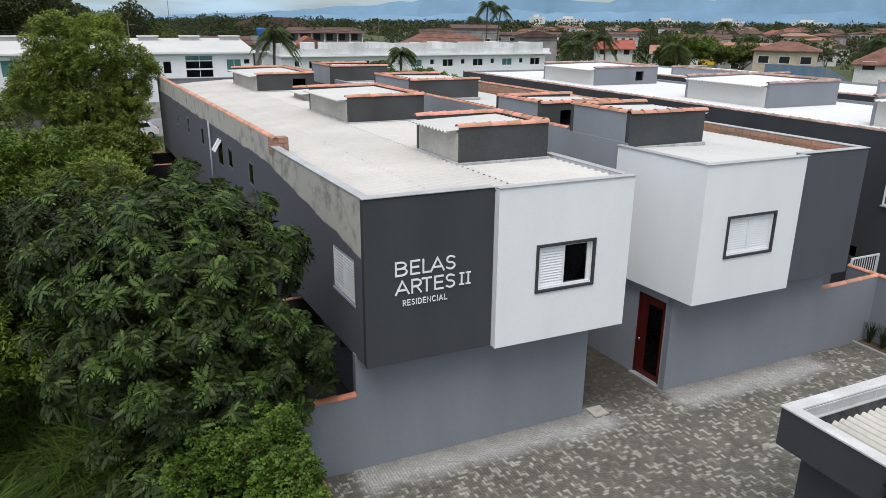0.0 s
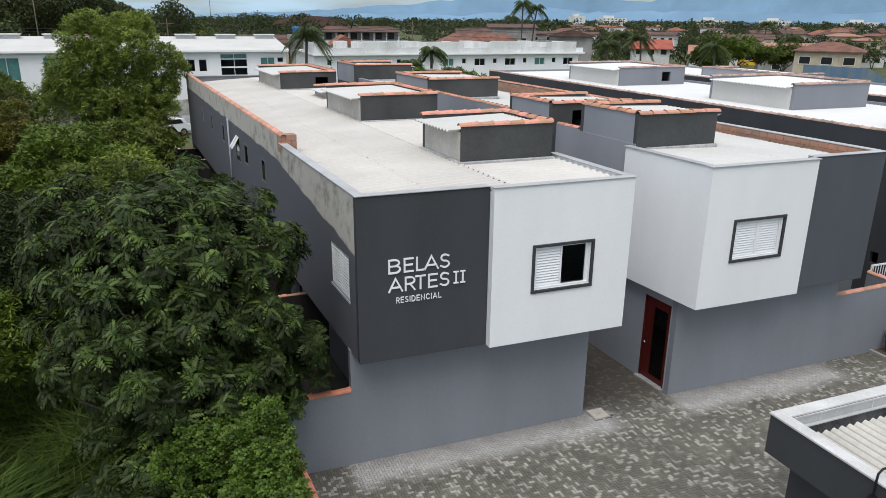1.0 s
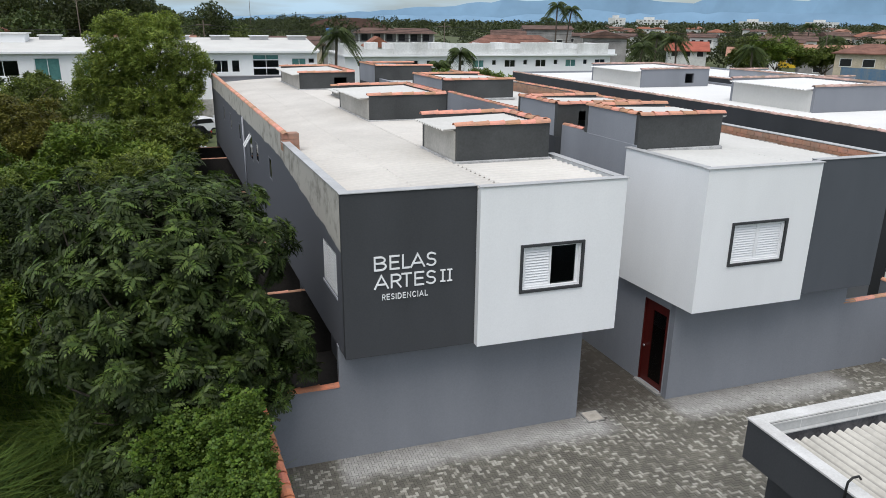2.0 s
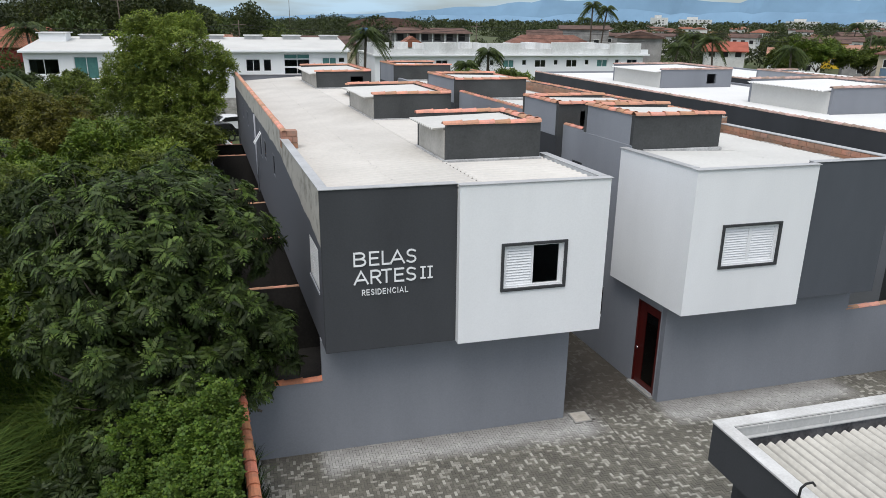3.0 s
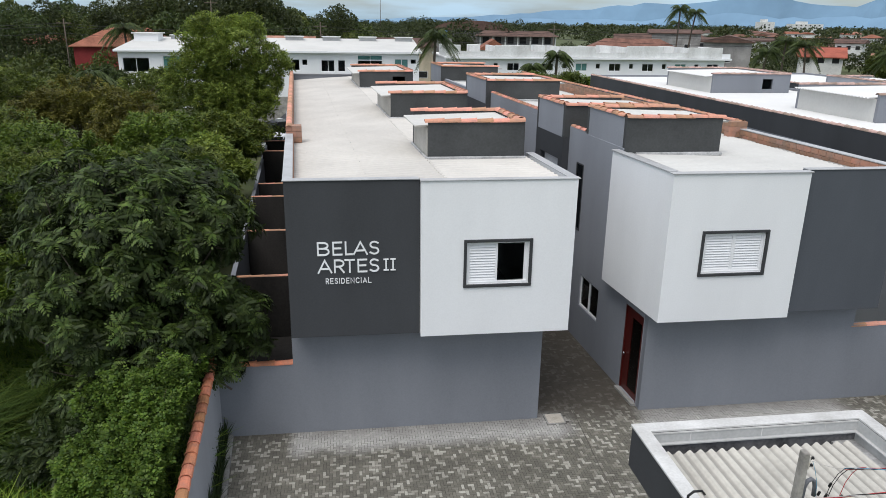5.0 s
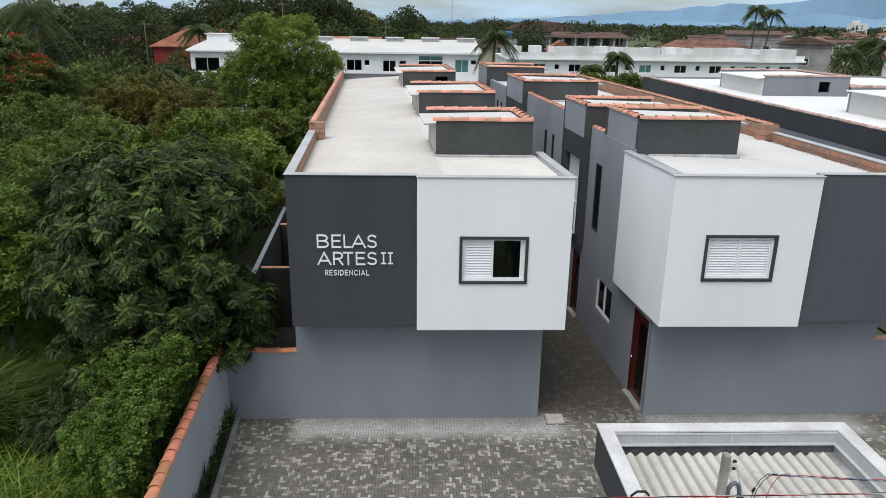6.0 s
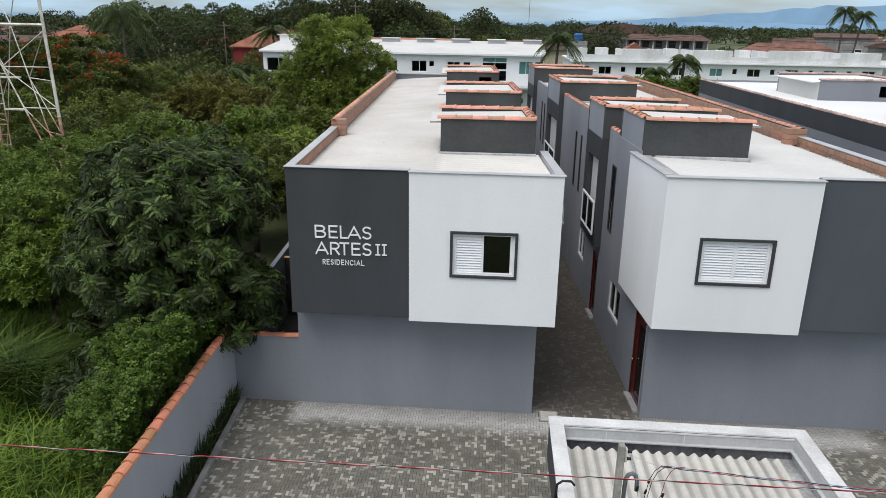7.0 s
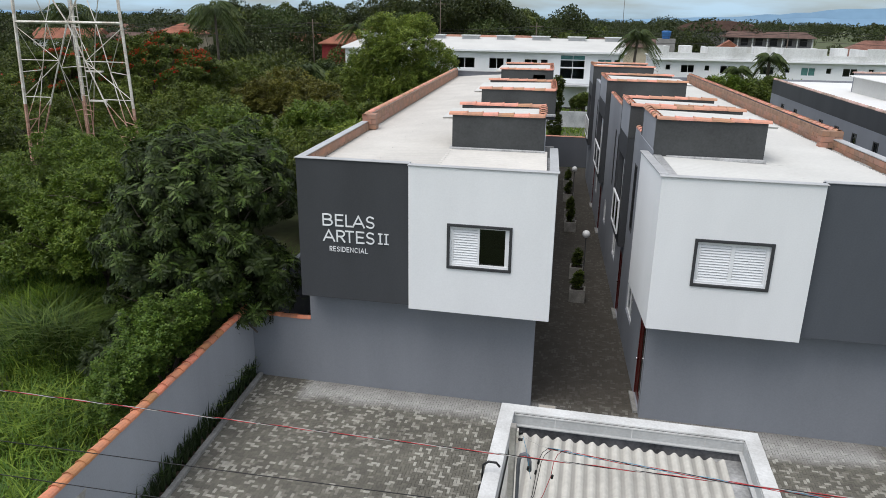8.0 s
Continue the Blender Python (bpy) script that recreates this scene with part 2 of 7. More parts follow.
def pierced(to, length, height, thick, holes=()):
    """A wall with real openings. to(a, b, c): the world place at a along it, b up, c through it. length, height: (from, to)."""
    s = Shape()
    xs = sorted({*length, *(v for h in holes for v in h[:2])})
    zs = sorted({*height, *(v for h in holes for v in h[2:])})
    solid = lambda i, j: 0 <= i < len(xs) - 1 and 0 <= j < len(zs) - 1 and not any(h[0] < (xs[i] + xs[i + 1]) / 2 < h[1] and h[2] < (zs[j] + zs[j + 1]) / 2 < h[3] for h in holes)
    index = {}

    def vert(i, j, k):
        if (i, j, k) not in index:
            index[i, j, k] = len(s.v)
            s.v.append(tuple(to(xs[i], zs[j], thick * k)))
        return index[i, j, k]

    for i in range(len(xs) - 1):
        for j in range(len(zs) - 1):
            if not solid(i, j):
                continue
            s.f.append((vert(i, j, 0), vert(i + 1, j, 0), vert(i + 1, j + 1, 0), vert(i, j + 1, 0)))
            s.f.append((vert(i, j, 1), vert(i, j + 1, 1), vert(i + 1, j + 1, 1), vert(i + 1, j, 1)))
            if not solid(i, j - 1):
                s.f.append((vert(i, j, 0), vert(i, j, 1), vert(i + 1, j, 1), vert(i + 1, j, 0)))
            if not solid(i, j + 1):
                s.f.append((vert(i, j + 1, 0), vert(i + 1, j + 1, 0), vert(i + 1, j + 1, 1), vert(i, j + 1, 1)))
            if not solid(i - 1, j):
                s.f.append((vert(i, j, 0), vert(i, j + 1, 0), vert(i, j + 1, 1), vert(i, j, 1)))
            if not solid(i + 1, j):
                s.f.append((vert(i + 1, j, 0), vert(i + 1, j, 1), vert(i + 1, j + 1, 1), vert(i + 1, j + 1, 0)))
    return s


def front_wall(x0, x1, z0, z1, y, thick=0.15, holes=()):
    return pierced(lambda a, b, c: (a, y + c, b), (x0, x1), (z0, z1), thick, holes)


def side_wall(u, y0, y1, z0, z1, thick=0.15, holes=()):
    return pierced(lambda a, b, c: (along(u + c, a), a, b), (y0, y1), (z0, z1), thick, holes)


def corrugated(u0, u1, y0, y1, z0, z1, ribs_along_x=True, pitch=0.177, depth=0.025, cols=6, thick=0.006):
    """Waved sheet; z0 at u0 and z1 at u1. Ribs along x, or along y."""
    s = Shape()
    span = y1 - y0 if ribs_along_x else u1 - u0
    n = max(8, int(span / pitch * 6))
    base = 0
    for layer in (0, -thick):
        for i in range(n + 1):
            w = i / n
            wave = depth * math.cos(2 * math.pi * w * span / pitch)
            for j in range(cols + 1):
                q = j / cols
                u, y = (u0 + (u1 - u0) * q, y0 + span * w) if ribs_along_x else (u0 + span * w, y0 + (y1 - y0) * q)
                z = z0 + (z1 - z0) * (u - u0) / (u1 - u0)
                s.v.append((along(u, y), y, z + wave + layer))
    m = (n + 1) * (cols + 1)
    s.waved = 2 * n * cols
    for i in range(n):
        for j in range(cols):
            a = i * (cols + 1) + j
            q = (a, a + 1, a + cols + 2, a + cols + 1)
            s.f.append(q if not ribs_along_x else q[::-1])
            s.f.append(tuple(k + m for k in (q[::-1] if not ribs_along_x else q)))
    rim = [((i * (cols + 1) + j), ((i + 1) * (cols + 1) + j)) for i in range(n) for j in (0, cols)]
    rim += [(i * (cols + 1) + j, i * (cols + 1) + j + 1) for j in range(cols) for i in (0, n)]
    for a, b in rim:
        s.quad(s.v[a], s.v[b], s.v[b + m], s.v[a + m])
    return s


def tile_mesh(length=0.42, r0=0.108, r1=0.094, name="ridge_tile", mat=None):
    """A tapered half-barrel clay tile along +x, with its lip at the origin."""
    s, n = Shape(), 6
    for x, r in ((0, r0), (0.05, r0 * 0.98), (length, r1)):
        for rr in (r, r - 0.015):
            for k in range(n + 1):
                a = math.pi * k / n
                s.v.append((x, -rr * math.cos(a), rr * math.sin(a) * 0.75 + (0.012 if x == 0 else 0)))
    w = n + 1
    for i in range(2):
        o, q = i * 2 * w, (i + 1) * 2 * w
        for k in range(n):
            s.f.append((o + k, q + k, q + k + 1, o + k + 1))
    for k in range(n):
        s.f.append((k, k + 1, w + k + 1, w + k))
    return mesh_of(name, s.v, s.f, mat or TILE)


RIDGE = tile_mesh()
RIDGE_FADED = tile_mesh(mat=TILE_ROOF)
RIDGE_PALE = tile_mesh(mat=TILE_PALE)


def tile_row(parent, a, b, step=0.33, scale=0.84, me=None):
    """Clay tiles laid lip over tail from a to b along the top of a wall."""
    a, b = Vector(a), Vector(b)
    d = b - a
    n = max(1, round(d.length / step))
    yaw = math.degrees(math.atan2(d.y, d.x))
    rng = random.Random(int(abs(a.x * 91 + a.y * 37 + b.x * 13)))
    for i in range(n):
        p = a + d * (i / n)
        m = pose(p.x, p.y, p.z + rng.uniform(-0.003, 0.004), rng.uniform(-2, 2), 1.2, yaw + rng.uniform(-1.2, 1.2))
        piece("ridge_tile", me or RIDGE_FADED, parent, m @ Matrix.Diagonal((d.length / n / 0.35, scale, scale, 1)))


def window(parent, x0, x1, z0, z1, y, open_half=True, surround=0.062):
    """A shuttered sliding window in a wall that faces -y: surround, frame, louvred leaf and pane."""
    w = tagged(new("window"), "")
    w.parent = parent
    w.location = Vector(((x0 + x1) / 2, y, z0)) - world_place(parent)
    s = front_wall(x0 - surround, x1 + surround, z0 - surround, z1 + surround, y - 0.035, 0.06, [(x0, x1, z0, z1)])
    part("surround", s, FRAME_DARK, w, "dark grey raised surround", bevel=0.006)
    s = front_wall(x0, x1, z0, z1, y + 0.03, 0.08, [(x0 + 0.04, x1 - 0.04, z0 + 0.05, z1 - 0.035)])
    part("frame", s, ALU, w, bevel=0.004)
    mid = (x0 + x1) / 2
    for a, b in ((x0 + 0.04, mid),) if open_half else ((x0 + 0.04, mid), (mid, x1 - 0.04)):
        leaf = part("shutter", front_wall(a, b, z0 + 0.05, z1 - 0.035, y + 0.05, 0.03, [(a + 0.04, b - 0.04, z0 + 0.09, z1 - 0.075)]), ALU, w)
        count = 13
        for i in range(count):
            z = z0 + 0.09 + (z1 - z0 - 0.165) * (i + 0.5) / count
            h = (z1 - z0 - 0.165) / count
            s = Shape().hull([(a + 0.04, y + 0.05, z - h * 0.5), (b - 0.04, y + 0.05, z - h * 0.5), (b - 0.04, y + 0.056, z - h * 0.46), (a + 0.04, y + 0.056, z - h * 0.46)],
                             [(a + 0.04, y + 0.074, z + h * 0.27), (b - 0.04, y + 0.074, z + h * 0.27), (b - 0.04, y + 0.08, z + h * 0.32), (a + 0.04, y + 0.08, z + h * 0.32)])
            o = part("slat", s, ALU, w)
    if open_half:
        pane = part("pane", Shape().box(mid, x1 - 0.04, y + 0.085, y + 0.091, z0 + 0.05, z1 - 0.035), GLASS, w)
        part("sash", front_wall(x1 - 0.1, x1 - 0.04, z0 + 0.05, z1 - 0.035, y + 0.06, 0.025), ALU, w)
    return w


def side_window(parent, u, y0, y1, z0, z1, bars=1, frame=None, glass=None, proud=0.03, facing=-1, deep=0.0):
    """A framed window in a long wall that faces -x."""
    w = new("window")
    w.parent = parent
    w.location = Vector((along(u, y0), (y0 + y1) / 2, z0)) - world_place(parent)
    holes, step = [], (y1 - y0) / (bars + 1)
    for i in range(bars + 1):
        holes.append((y0 + i * step + 0.045, y0 + (i + 1) * step - 0.045 + (0.03 if i < bars else 0), z0 + 0.05, z1 - 0.045))
    part("frame", pierced(lambda a, b, c: (along(u + facing * proud - facing * c, a), a, b), (y0, y1), (z0, z1), 0.09, holes), frame or ALU, w, bevel=0.004)
    for h in holes:
        part("pane", Shape().lean_box(u + deep + 0.012, u + deep + 0.018, h[0], h[1], h[2], h[3]), glass or GLASS, w)
    if proud > 0.02:
        part("sill", Shape().lean_box(u - 0.06, u + 0.02, y0 - 0.04, y1 + 0.04, z0 - 0.05, z0 - 0.003), CAP, w, bevel=0.004)
    return w


def half_painted(name):
    """Charcoal paint that stops at an uneven line below a strip of raw render, higher up towards the back."""
    m = bpy.data.materials.new(name)
    m.use_nodes = True
    n, l = m.node_tree.nodes, m.node_tree.links
    shader = n["Principled BSDF"]
    shader.inputs["Roughness"].default_value = 0.85
    place = n.new("ShaderNodeNewGeometry")
    split = n.new("ShaderNodeSeparateXYZ")
    l.new(place.outputs["Position"], split.inputs[0])
    wobble = n.new("ShaderNodeTexNoise")
    wobble.inputs["Scale"].default_value, wobble.inputs["Detail"].default_value = 1.1, 6
    l.new(place.outputs["Position"], wobble.inputs["Vector"])
    rise = n.new("ShaderNodeMapRange")
    rise.inputs["From Min"].default_value, rise.inputs["From Max"].default_value = 12.0, 19.0
    rise.inputs["To Min"].default_value, rise.inputs["To Max"].default_value = 4.86, 5.58
    l.new(split.outputs["Y"], rise.inputs["Value"])
    line = n.new("ShaderNodeMath")
    line.operation = "MULTIPLY_ADD"
    line.inputs[1].default_value = 0.2
    l.new(wobble.outputs["Fac"], line.inputs[0])
    l.new(rise.outputs["Result"], line.inputs[2])
    above = n.new("ShaderNodeMath")
    above.operation = "SUBTRACT"
    l.new(split.outputs["Z"], above.inputs[0])
    l.new(line.outputs[0], above.inputs[1])
    edge = n.new("ShaderNodeMapRange")
    edge.inputs["From Min"].default_value, edge.inputs["From Max"].default_value = -0.02, 0.02
    l.new(above.outputs[0], edge.inputs["Value"])
    blot = n.new("ShaderNodeTexNoise")
    blot.inputs["Scale"].default_value, blot.inputs["Detail"].default_value, blot.inputs["Roughness"].default_value = 1.8, 8, 0.65
    l.new(place.outputs["Position"], blot.inputs["Vector"])
    ramp = n.new("ShaderNodeValToRGB")
    ramp.color_ramp.elements[0].position, ramp.color_ramp.elements[0].color = 0.34, (0.22, 0.21, 0.18, 1)
    ramp.color_ramp.elements[1].position, ramp.color_ramp.elements[1].color = 0.50, (0.44, 0.42, 0.375, 1)
    l.new(blot.outputs["Fac"], ramp.inputs["Fac"])
    mix = n.new("ShaderNodeMixRGB")
    mix.inputs["Color1"].default_value = (0.082, 0.087, 0.102, 1)
    l.new(edge.outputs["Result"], mix.inputs["Fac"])
    l.new(ramp.outputs["Color"], mix.inputs["Color2"])
    l.new(mix.outputs["Color"], shader.inputs["Base Color"])
    return m


def paver_material():
    """Concrete pavers, dark and light by chance, greyed with cement dust along two wall feet."""
    m = material("concrete_paver", (0.30, 0.295, 0.272), 0.9, 0.16, 1.0, 40, 0.25)
    n, l = m.node_tree.nodes, m.node_tree.links
    shader = n["Principled BSDF"]
    base = shader.inputs["Base Color"].links[0].from_socket
    place = n.new("ShaderNodeNewGeometry")
    info = n.new("ShaderNodeObjectInfo")
    both = n.new("ShaderNodeMath")
    both.operation = "ADD"
    l.new(place.outputs["Random Per Island"], both.inputs[0])
    l.new(info.outputs["Random"], both.inputs[1])
    turn = n.new("ShaderNodeMath")
    turn.operation = "FRACT"
    l.new(both.outputs[0], turn.inputs[0])
    patch = n.new("ShaderNodeTexNoise")
    patch.inputs["Scale"].default_value, patch.inputs["Detail"].default_value = 0.45, 2
    l.new(place.outputs["Position"], patch.inputs["Vector"])
    lean = n.new("ShaderNodeMath")
    lean.operation = "MULTIPLY_ADD"
    lean.inputs[1].default_value = 0.24
    l.new(patch.outputs["Fac"], lean.inputs[0])
    shift = n.new("ShaderNodeMath")
    shift.operation = "SUBTRACT"
    shift.inputs[1].default_value = 0.12
    l.new(turn.outputs[0], lean.inputs[2])
    l.new(lean.outputs[0], shift.inputs[0])
    ramp = n.new("ShaderNodeValToRGB")
    e = ramp.color_ramp.elements
    e[0].position, e[0].color = 0.0, (0.46, 0.445, 0.41, 1)
    e[1].position, e[1].color = 1.0, (1.38, 1.36, 1.30, 1)
    for p, c in ((0.40, (0.52, 0.50, 0.455, 1)), (0.66, (0.60, 0.58, 0.53, 1)), (0.78, (0.80, 0.775, 0.72, 1)), (0.86, (1.12, 1.10, 1.04, 1))):
        q = e.new(p)
        q.color = c
    l.new(shift.outputs[0], ramp.inputs["Fac"])
    times = n.new("ShaderNodeMixRGB")
    times.blend_type = "MULTIPLY"
    times.inputs["Fac"].default_value = 1
    l.new(base, times.inputs["Color1"])
    l.new(ramp.outputs["Color"], times.inputs["Color2"])
    # cement dust: a strip 0.9 m wide before each front
    split = n.new("ShaderNodeSeparateXYZ")
    l.new(place.outputs["Position"], split.inputs[0])
    ragged = n.new("ShaderNodeTexNoise")
    ragged.inputs["Scale"].default_value, ragged.inputs["Detail"].default_value = 1.6, 5
    l.new(place.outputs["Position"], ragged.inputs["Vector"])
    reach = n.new("ShaderNodeMath")
    reach.operation = "MULTIPLY_ADD"
    reach.inputs[1].default_value = 0.7
    l.new(ragged.outputs["Fac"], reach.inputs[0])
    l.new(split.outputs["Y"], reach.inputs[2])
    near = n.new("ShaderNodeMapRange")
    near.inputs["From Min"].default_value, near.inputs["From Max"].default_value = 11.72, 12.16
    l.new(reach.outputs[0], near.inputs["Value"])
    beyond = n.new("ShaderNodeMapRange")
    beyond.inputs["From Min"].default_value, beyond.inputs["From Max"].default_value = 12.6, 12.8
    beyond.inputs["To Min"].default_value, beyond.inputs["To Max"].default_value = 1.0, 0.0
    l.new(split.outputs["Y"], beyond.inputs["Value"])

    def between(a, b):
        nodes = []
        for lo, hi, first, last in ((a - 0.15, a + 0.15, 0, 1), (b - 0.3, b + 0.3, 1, 0)):
            r = n.new("ShaderNodeMapRange")
            r.inputs["From Min"].default_value, r.inputs["From Max"].default_value = lo, hi
            r.inputs["To Min"].default_value, r.inputs["To Max"].default_value = first, last
            l.new(split.outputs["X"], r.inputs["Value"])
            nodes.append(r)
        k = n.new("ShaderNodeMath")
        k.operation = "MULTIPLY"
        l.new(nodes[0].outputs["Result"], k.inputs[0])
        l.new(nodes[1].outputs["Result"], k.inputs[1])
        return k

    one, two = between(3.75, 10.3), between(12.2, 17.6)
    total = n.new("ShaderNodeMath")
    total.operation = "ADD"
    l.new(one.outputs[0], total.inputs[0])
    l.new(two.outputs[0], total.inputs[1])
    k1, k2, k3 = (n.new("ShaderNodeMath") for _ in range(3))
    for k in (k1, k2, k3):
        k.operation = "MULTIPLY"
    l.new(near.outputs["Result"], k1.inputs[0])
    l.new(total.outputs[0], k1.inputs[1])
    l.new(k1.outputs[0], k2.inputs[0])
    l.new(beyond.outputs["Result"], k2.inputs[1])
    l.new(k2.outputs[0], k3.inputs[0])
    k3.inputs[1].default_value = 0.72
    dust = n.new("ShaderNodeMixRGB")
    dust.inputs["Color2"].default_value = (0.46, 0.455, 0.44, 1)
    l.new(k3.outputs[0], dust.inputs["Fac"])
    l.new(times.outputs["Color"], dust.inputs["Color1"])
    # passage floor: brown soil tint with shade painted in, ragged at its mouth
    mouth, soil_shade = n.new("ShaderNodeMapRange"), n.new("ShaderNodeMixRGB")
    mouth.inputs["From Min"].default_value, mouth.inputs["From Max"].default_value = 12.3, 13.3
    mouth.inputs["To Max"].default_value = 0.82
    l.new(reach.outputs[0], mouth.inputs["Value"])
    l.new(mouth.outputs["Result"], soil_shade.inputs["Fac"])
    soil_shade.inputs["Color2"].default_value = (0.060, 0.050, 0.040, 1)
    l.new(dust.outputs["Color"], soil_shade.inputs["Color1"])
    l.new(soil_shade.outputs["Color"], shader.inputs["Base Color"])
    return m


def grimy_rib_shade(m, pitch=0.236, start=12.0, strength=0.20, axis="Y", share=0.32):
    """Grey stripes on a sheet waved along the axis: rib shading painted in with some dirt, stronger in patches."""
    n, l = m.node_tree.nodes, m.node_tree.links
    shader = n["Principled BSDF"]
    base = shader.inputs["Base Color"].links[0].from_socket
    place, split = n.new("ShaderNodeNewGeometry"), n.new("ShaderNodeSeparateXYZ")
    l.new(place.outputs["Position"], split.inputs[0])
    phase, wave, fade, patch, fac, mix = (n.new(k) for k in ("ShaderNodeMath", "ShaderNodeMath", "ShaderNodeMapRange", "ShaderNodeTexNoise", "ShaderNodeMath", "ShaderNodeMixRGB"))
    phase.operation, phase.inputs[1].default_value, phase.inputs[2].default_value = "MULTIPLY_ADD", 2 * math.pi / pitch, -start * 2 * math.pi / pitch
    l.new(split.outputs[axis], phase.inputs[0])
    wave.operation = "COSINE"
    l.new(phase.outputs[0], wave.inputs[0])
    fade.inputs["From Min"].default_value, fade.inputs["From Max"].default_value = -0.1, -0.8
    l.new(wave.outputs[0], fade.inputs["Value"])
    patch.inputs["Scale"].default_value, patch.inputs["Detail"].default_value = 0.5, 4
    l.new(place.outputs["Position"], patch.inputs["Vector"])
    fac.operation = "MULTIPLY"
    l.new(fade.outputs["Result"], fac.inputs[0])
    l.new(patch.outputs["Fac"], fac.inputs[1])
    more = n.new("ShaderNodeMath")
    more.operation, more.inputs[1].default_value, more.use_clamp = "MULTIPLY", share, True
    l.new(fac.outputs[0], more.inputs[0])
    l.new(more.outputs[0], mix.inputs["Fac"])
    l.new(base, mix.inputs["Color1"])
    mix.inputs["Color2"].default_value = (strength, strength * 0.96, strength * 0.9, 1)
    l.new(mix.outputs["Color"], shader.inputs["Base Color"])


# rib shade and dirt go as stripes into the roof colour
grimy_rib_shade(ROOF, start=12.09)
CREAM_SHEET = material("cream_roof_sheet", (0.54, 0.52, 0.47), 0.85, 0.12, 0.9, 12, 0.15)
# broad grey shading painted into the valleys of the gatehouse sheet
grimy_rib_shade(CREAM_SHEET, start=9.77, pitch=0.177, axis="X", share=1.25)
LEFT_WALL = half_painted("half_painted_render")
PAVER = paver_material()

JOINT = material("joint_sand", (0.085, 0.080, 0.070), 0.95, 0.2, 2, 30, 0.3)
# ---------------------------------------------------------------- ground
grid, faces = [], []
steps = [-2600, -1200, -600, -300, -150, -80, -40, -20, -8, 0, 10, 22, 40, 60, 90, 150, 300, 600, 1200, 2400, 4600]
for y in steps:
    for x in steps:
        grid.append((x, y, -0.08))
k = len(steps)
for i in range(k - 1):
    for j in range(k - 1):
        faces.append((i * k + j, i * k + j + 1, (i + 1) * k + j + 1, (i + 1) * k + j))
tagged(new("ground", mesh_of("ground", grid, faces, GROUND)), "wild green ground between houses and trees", "ground", kind="structure")

bed = Shape().box(1.9, 21.4, 2.6, 13.4, -0.07, -0.014)
bed.lean_box(9.4, 12.5, 13.4, 43.6, -0.07, -0.014)
pavement = tagged(new("pavement", mesh_of("pavement", bed.v, bed.f, JOINT)), "courtyard of grey and white herringbone concrete pavers", "pavement", kind="structure")

# ---------------------------------------------------------------- houses


def tank_house(parent, u0, u1, y0, y1, top, open_side="left", base=5.95, hatch=None, sheet=None, walls=None, bare=None, low=0.16, tiles=True, tile=None, seal=True):
    """The walled box round a water tank: three walls capped with tiles, the fourth lower with a waved sheet running out over it."""
    walls, bare, sheet = walls or TANK_GREY, bare or BARE, sheet or ROOF_B
    t = new("tank_house")
    t.parent = parent
    t.location = Vector((along(u0, y0), y0, base)) - world_place(parent)
    holes = [hatch] if hatch else []
    part("front_wall", front_wall(along(u0, y0), along(u1, y0), base, top, y0, 0.14, holes), walls, t, bevel=0.008)
    part("back_wall", front_wall(along(u0, y1), along(u1, y1), base, top, y1 - 0.14, 0.14), walls, t, bevel=0.008)
    lu, ru = (u1 - 0.14, u0) if open_side == "left" else (u0, u1 - 0.14)
    part("side_wall", side_wall(lu, y0 + 0.141, y1 - 0.141, base, top, 0.14), walls if open_side == "left" else ALLEY_PALE, t, bevel=0.008)
    part("open_wall", side_wall(ru, y0 + 0.141, y1 - 0.141, base, top - low, 0.14), bare, t, "unpainted cement wall")
    a, b = (u0 - 0.28, u1 - 0.16) if open_side == "left" else (u0 + 0.16, u1 + 0.28)
    za, zb = (top - low + 0.03, top - 0.06) if open_side == "left" else (top - 0.06, top - low + 0.03)
    part("roof_sheet", corrugated(a, b, y0 + 0.16, y1 - 0.16, za, zb, cols=3), sheet, t, smooth=True)
    if tiles:
        side = u1 - 0.07 if open_side == "left" else u0 + 0.07
        ends = (u0, u1) if open_side == "left" else (u1, u0)
        for y in (y0 + 0.06, y1 - 0.06):
            tile_row(t, (along(ends[1], y), y, top - 0.005), (along(ends[0], y), y, top - 0.005), 0.4, 1.05, tile)
        tile_row(t, (along(side, y0 + 0.1), y0 + 0.1, top + 0.012), (along(side, y1 - 0.1), y1 - 0.1, top + 0.012), 0.4, 1.05, tile)
    if not seal:
        return t
    part("flashing", Shape().lean_box(u0 + (0.3 if open_side == "right" else -0.05), u1 + 0.03, y0 - 0.07, y0 - 0.004, base + 0.1, base + 0.2), FLASHING, t, "silver painted seal along the wall foot", bevel=0.02)
    part("side_flashing", Shape().lean_box(u0 - 0.06, u0 - 0.004, y0 - 0.07, y1, base + 0.1, base + 0.19) if open_side == "left" else Shape().lean_box(u1 + 0.004, u1 + 0.06, y0 - 0.07, y1, base + 0.1, base + 0.19), FLASHING, t, bevel=0.02)
    return t


def brick_face(parent, u, y0, y1, z0, z1, facing=1):
    """Courses of raw hollow brick on the inner side of a parapet."""
    proto = Shape().box(-0.012, 0.012, 0.006, 0.284, 0.006, 0.134)
    me = mesh_of("brick", proto.v, proto.f, BRICK)
    rng = random.Random(int(u * 100))
    for r in range(max(1, int((z1 - z0) / 0.14))):
        y = y0 + (0.145 if r % 2 else 0)
        while y + 0.29 < y1:
            piece("brick", me, parent, pose(along(u, y) + facing * rng.uniform(0, 0.006), y, z0 + 0.14 * r, 0, 0, math.degrees(math.atan(-SKEW))))
            y += 0.29


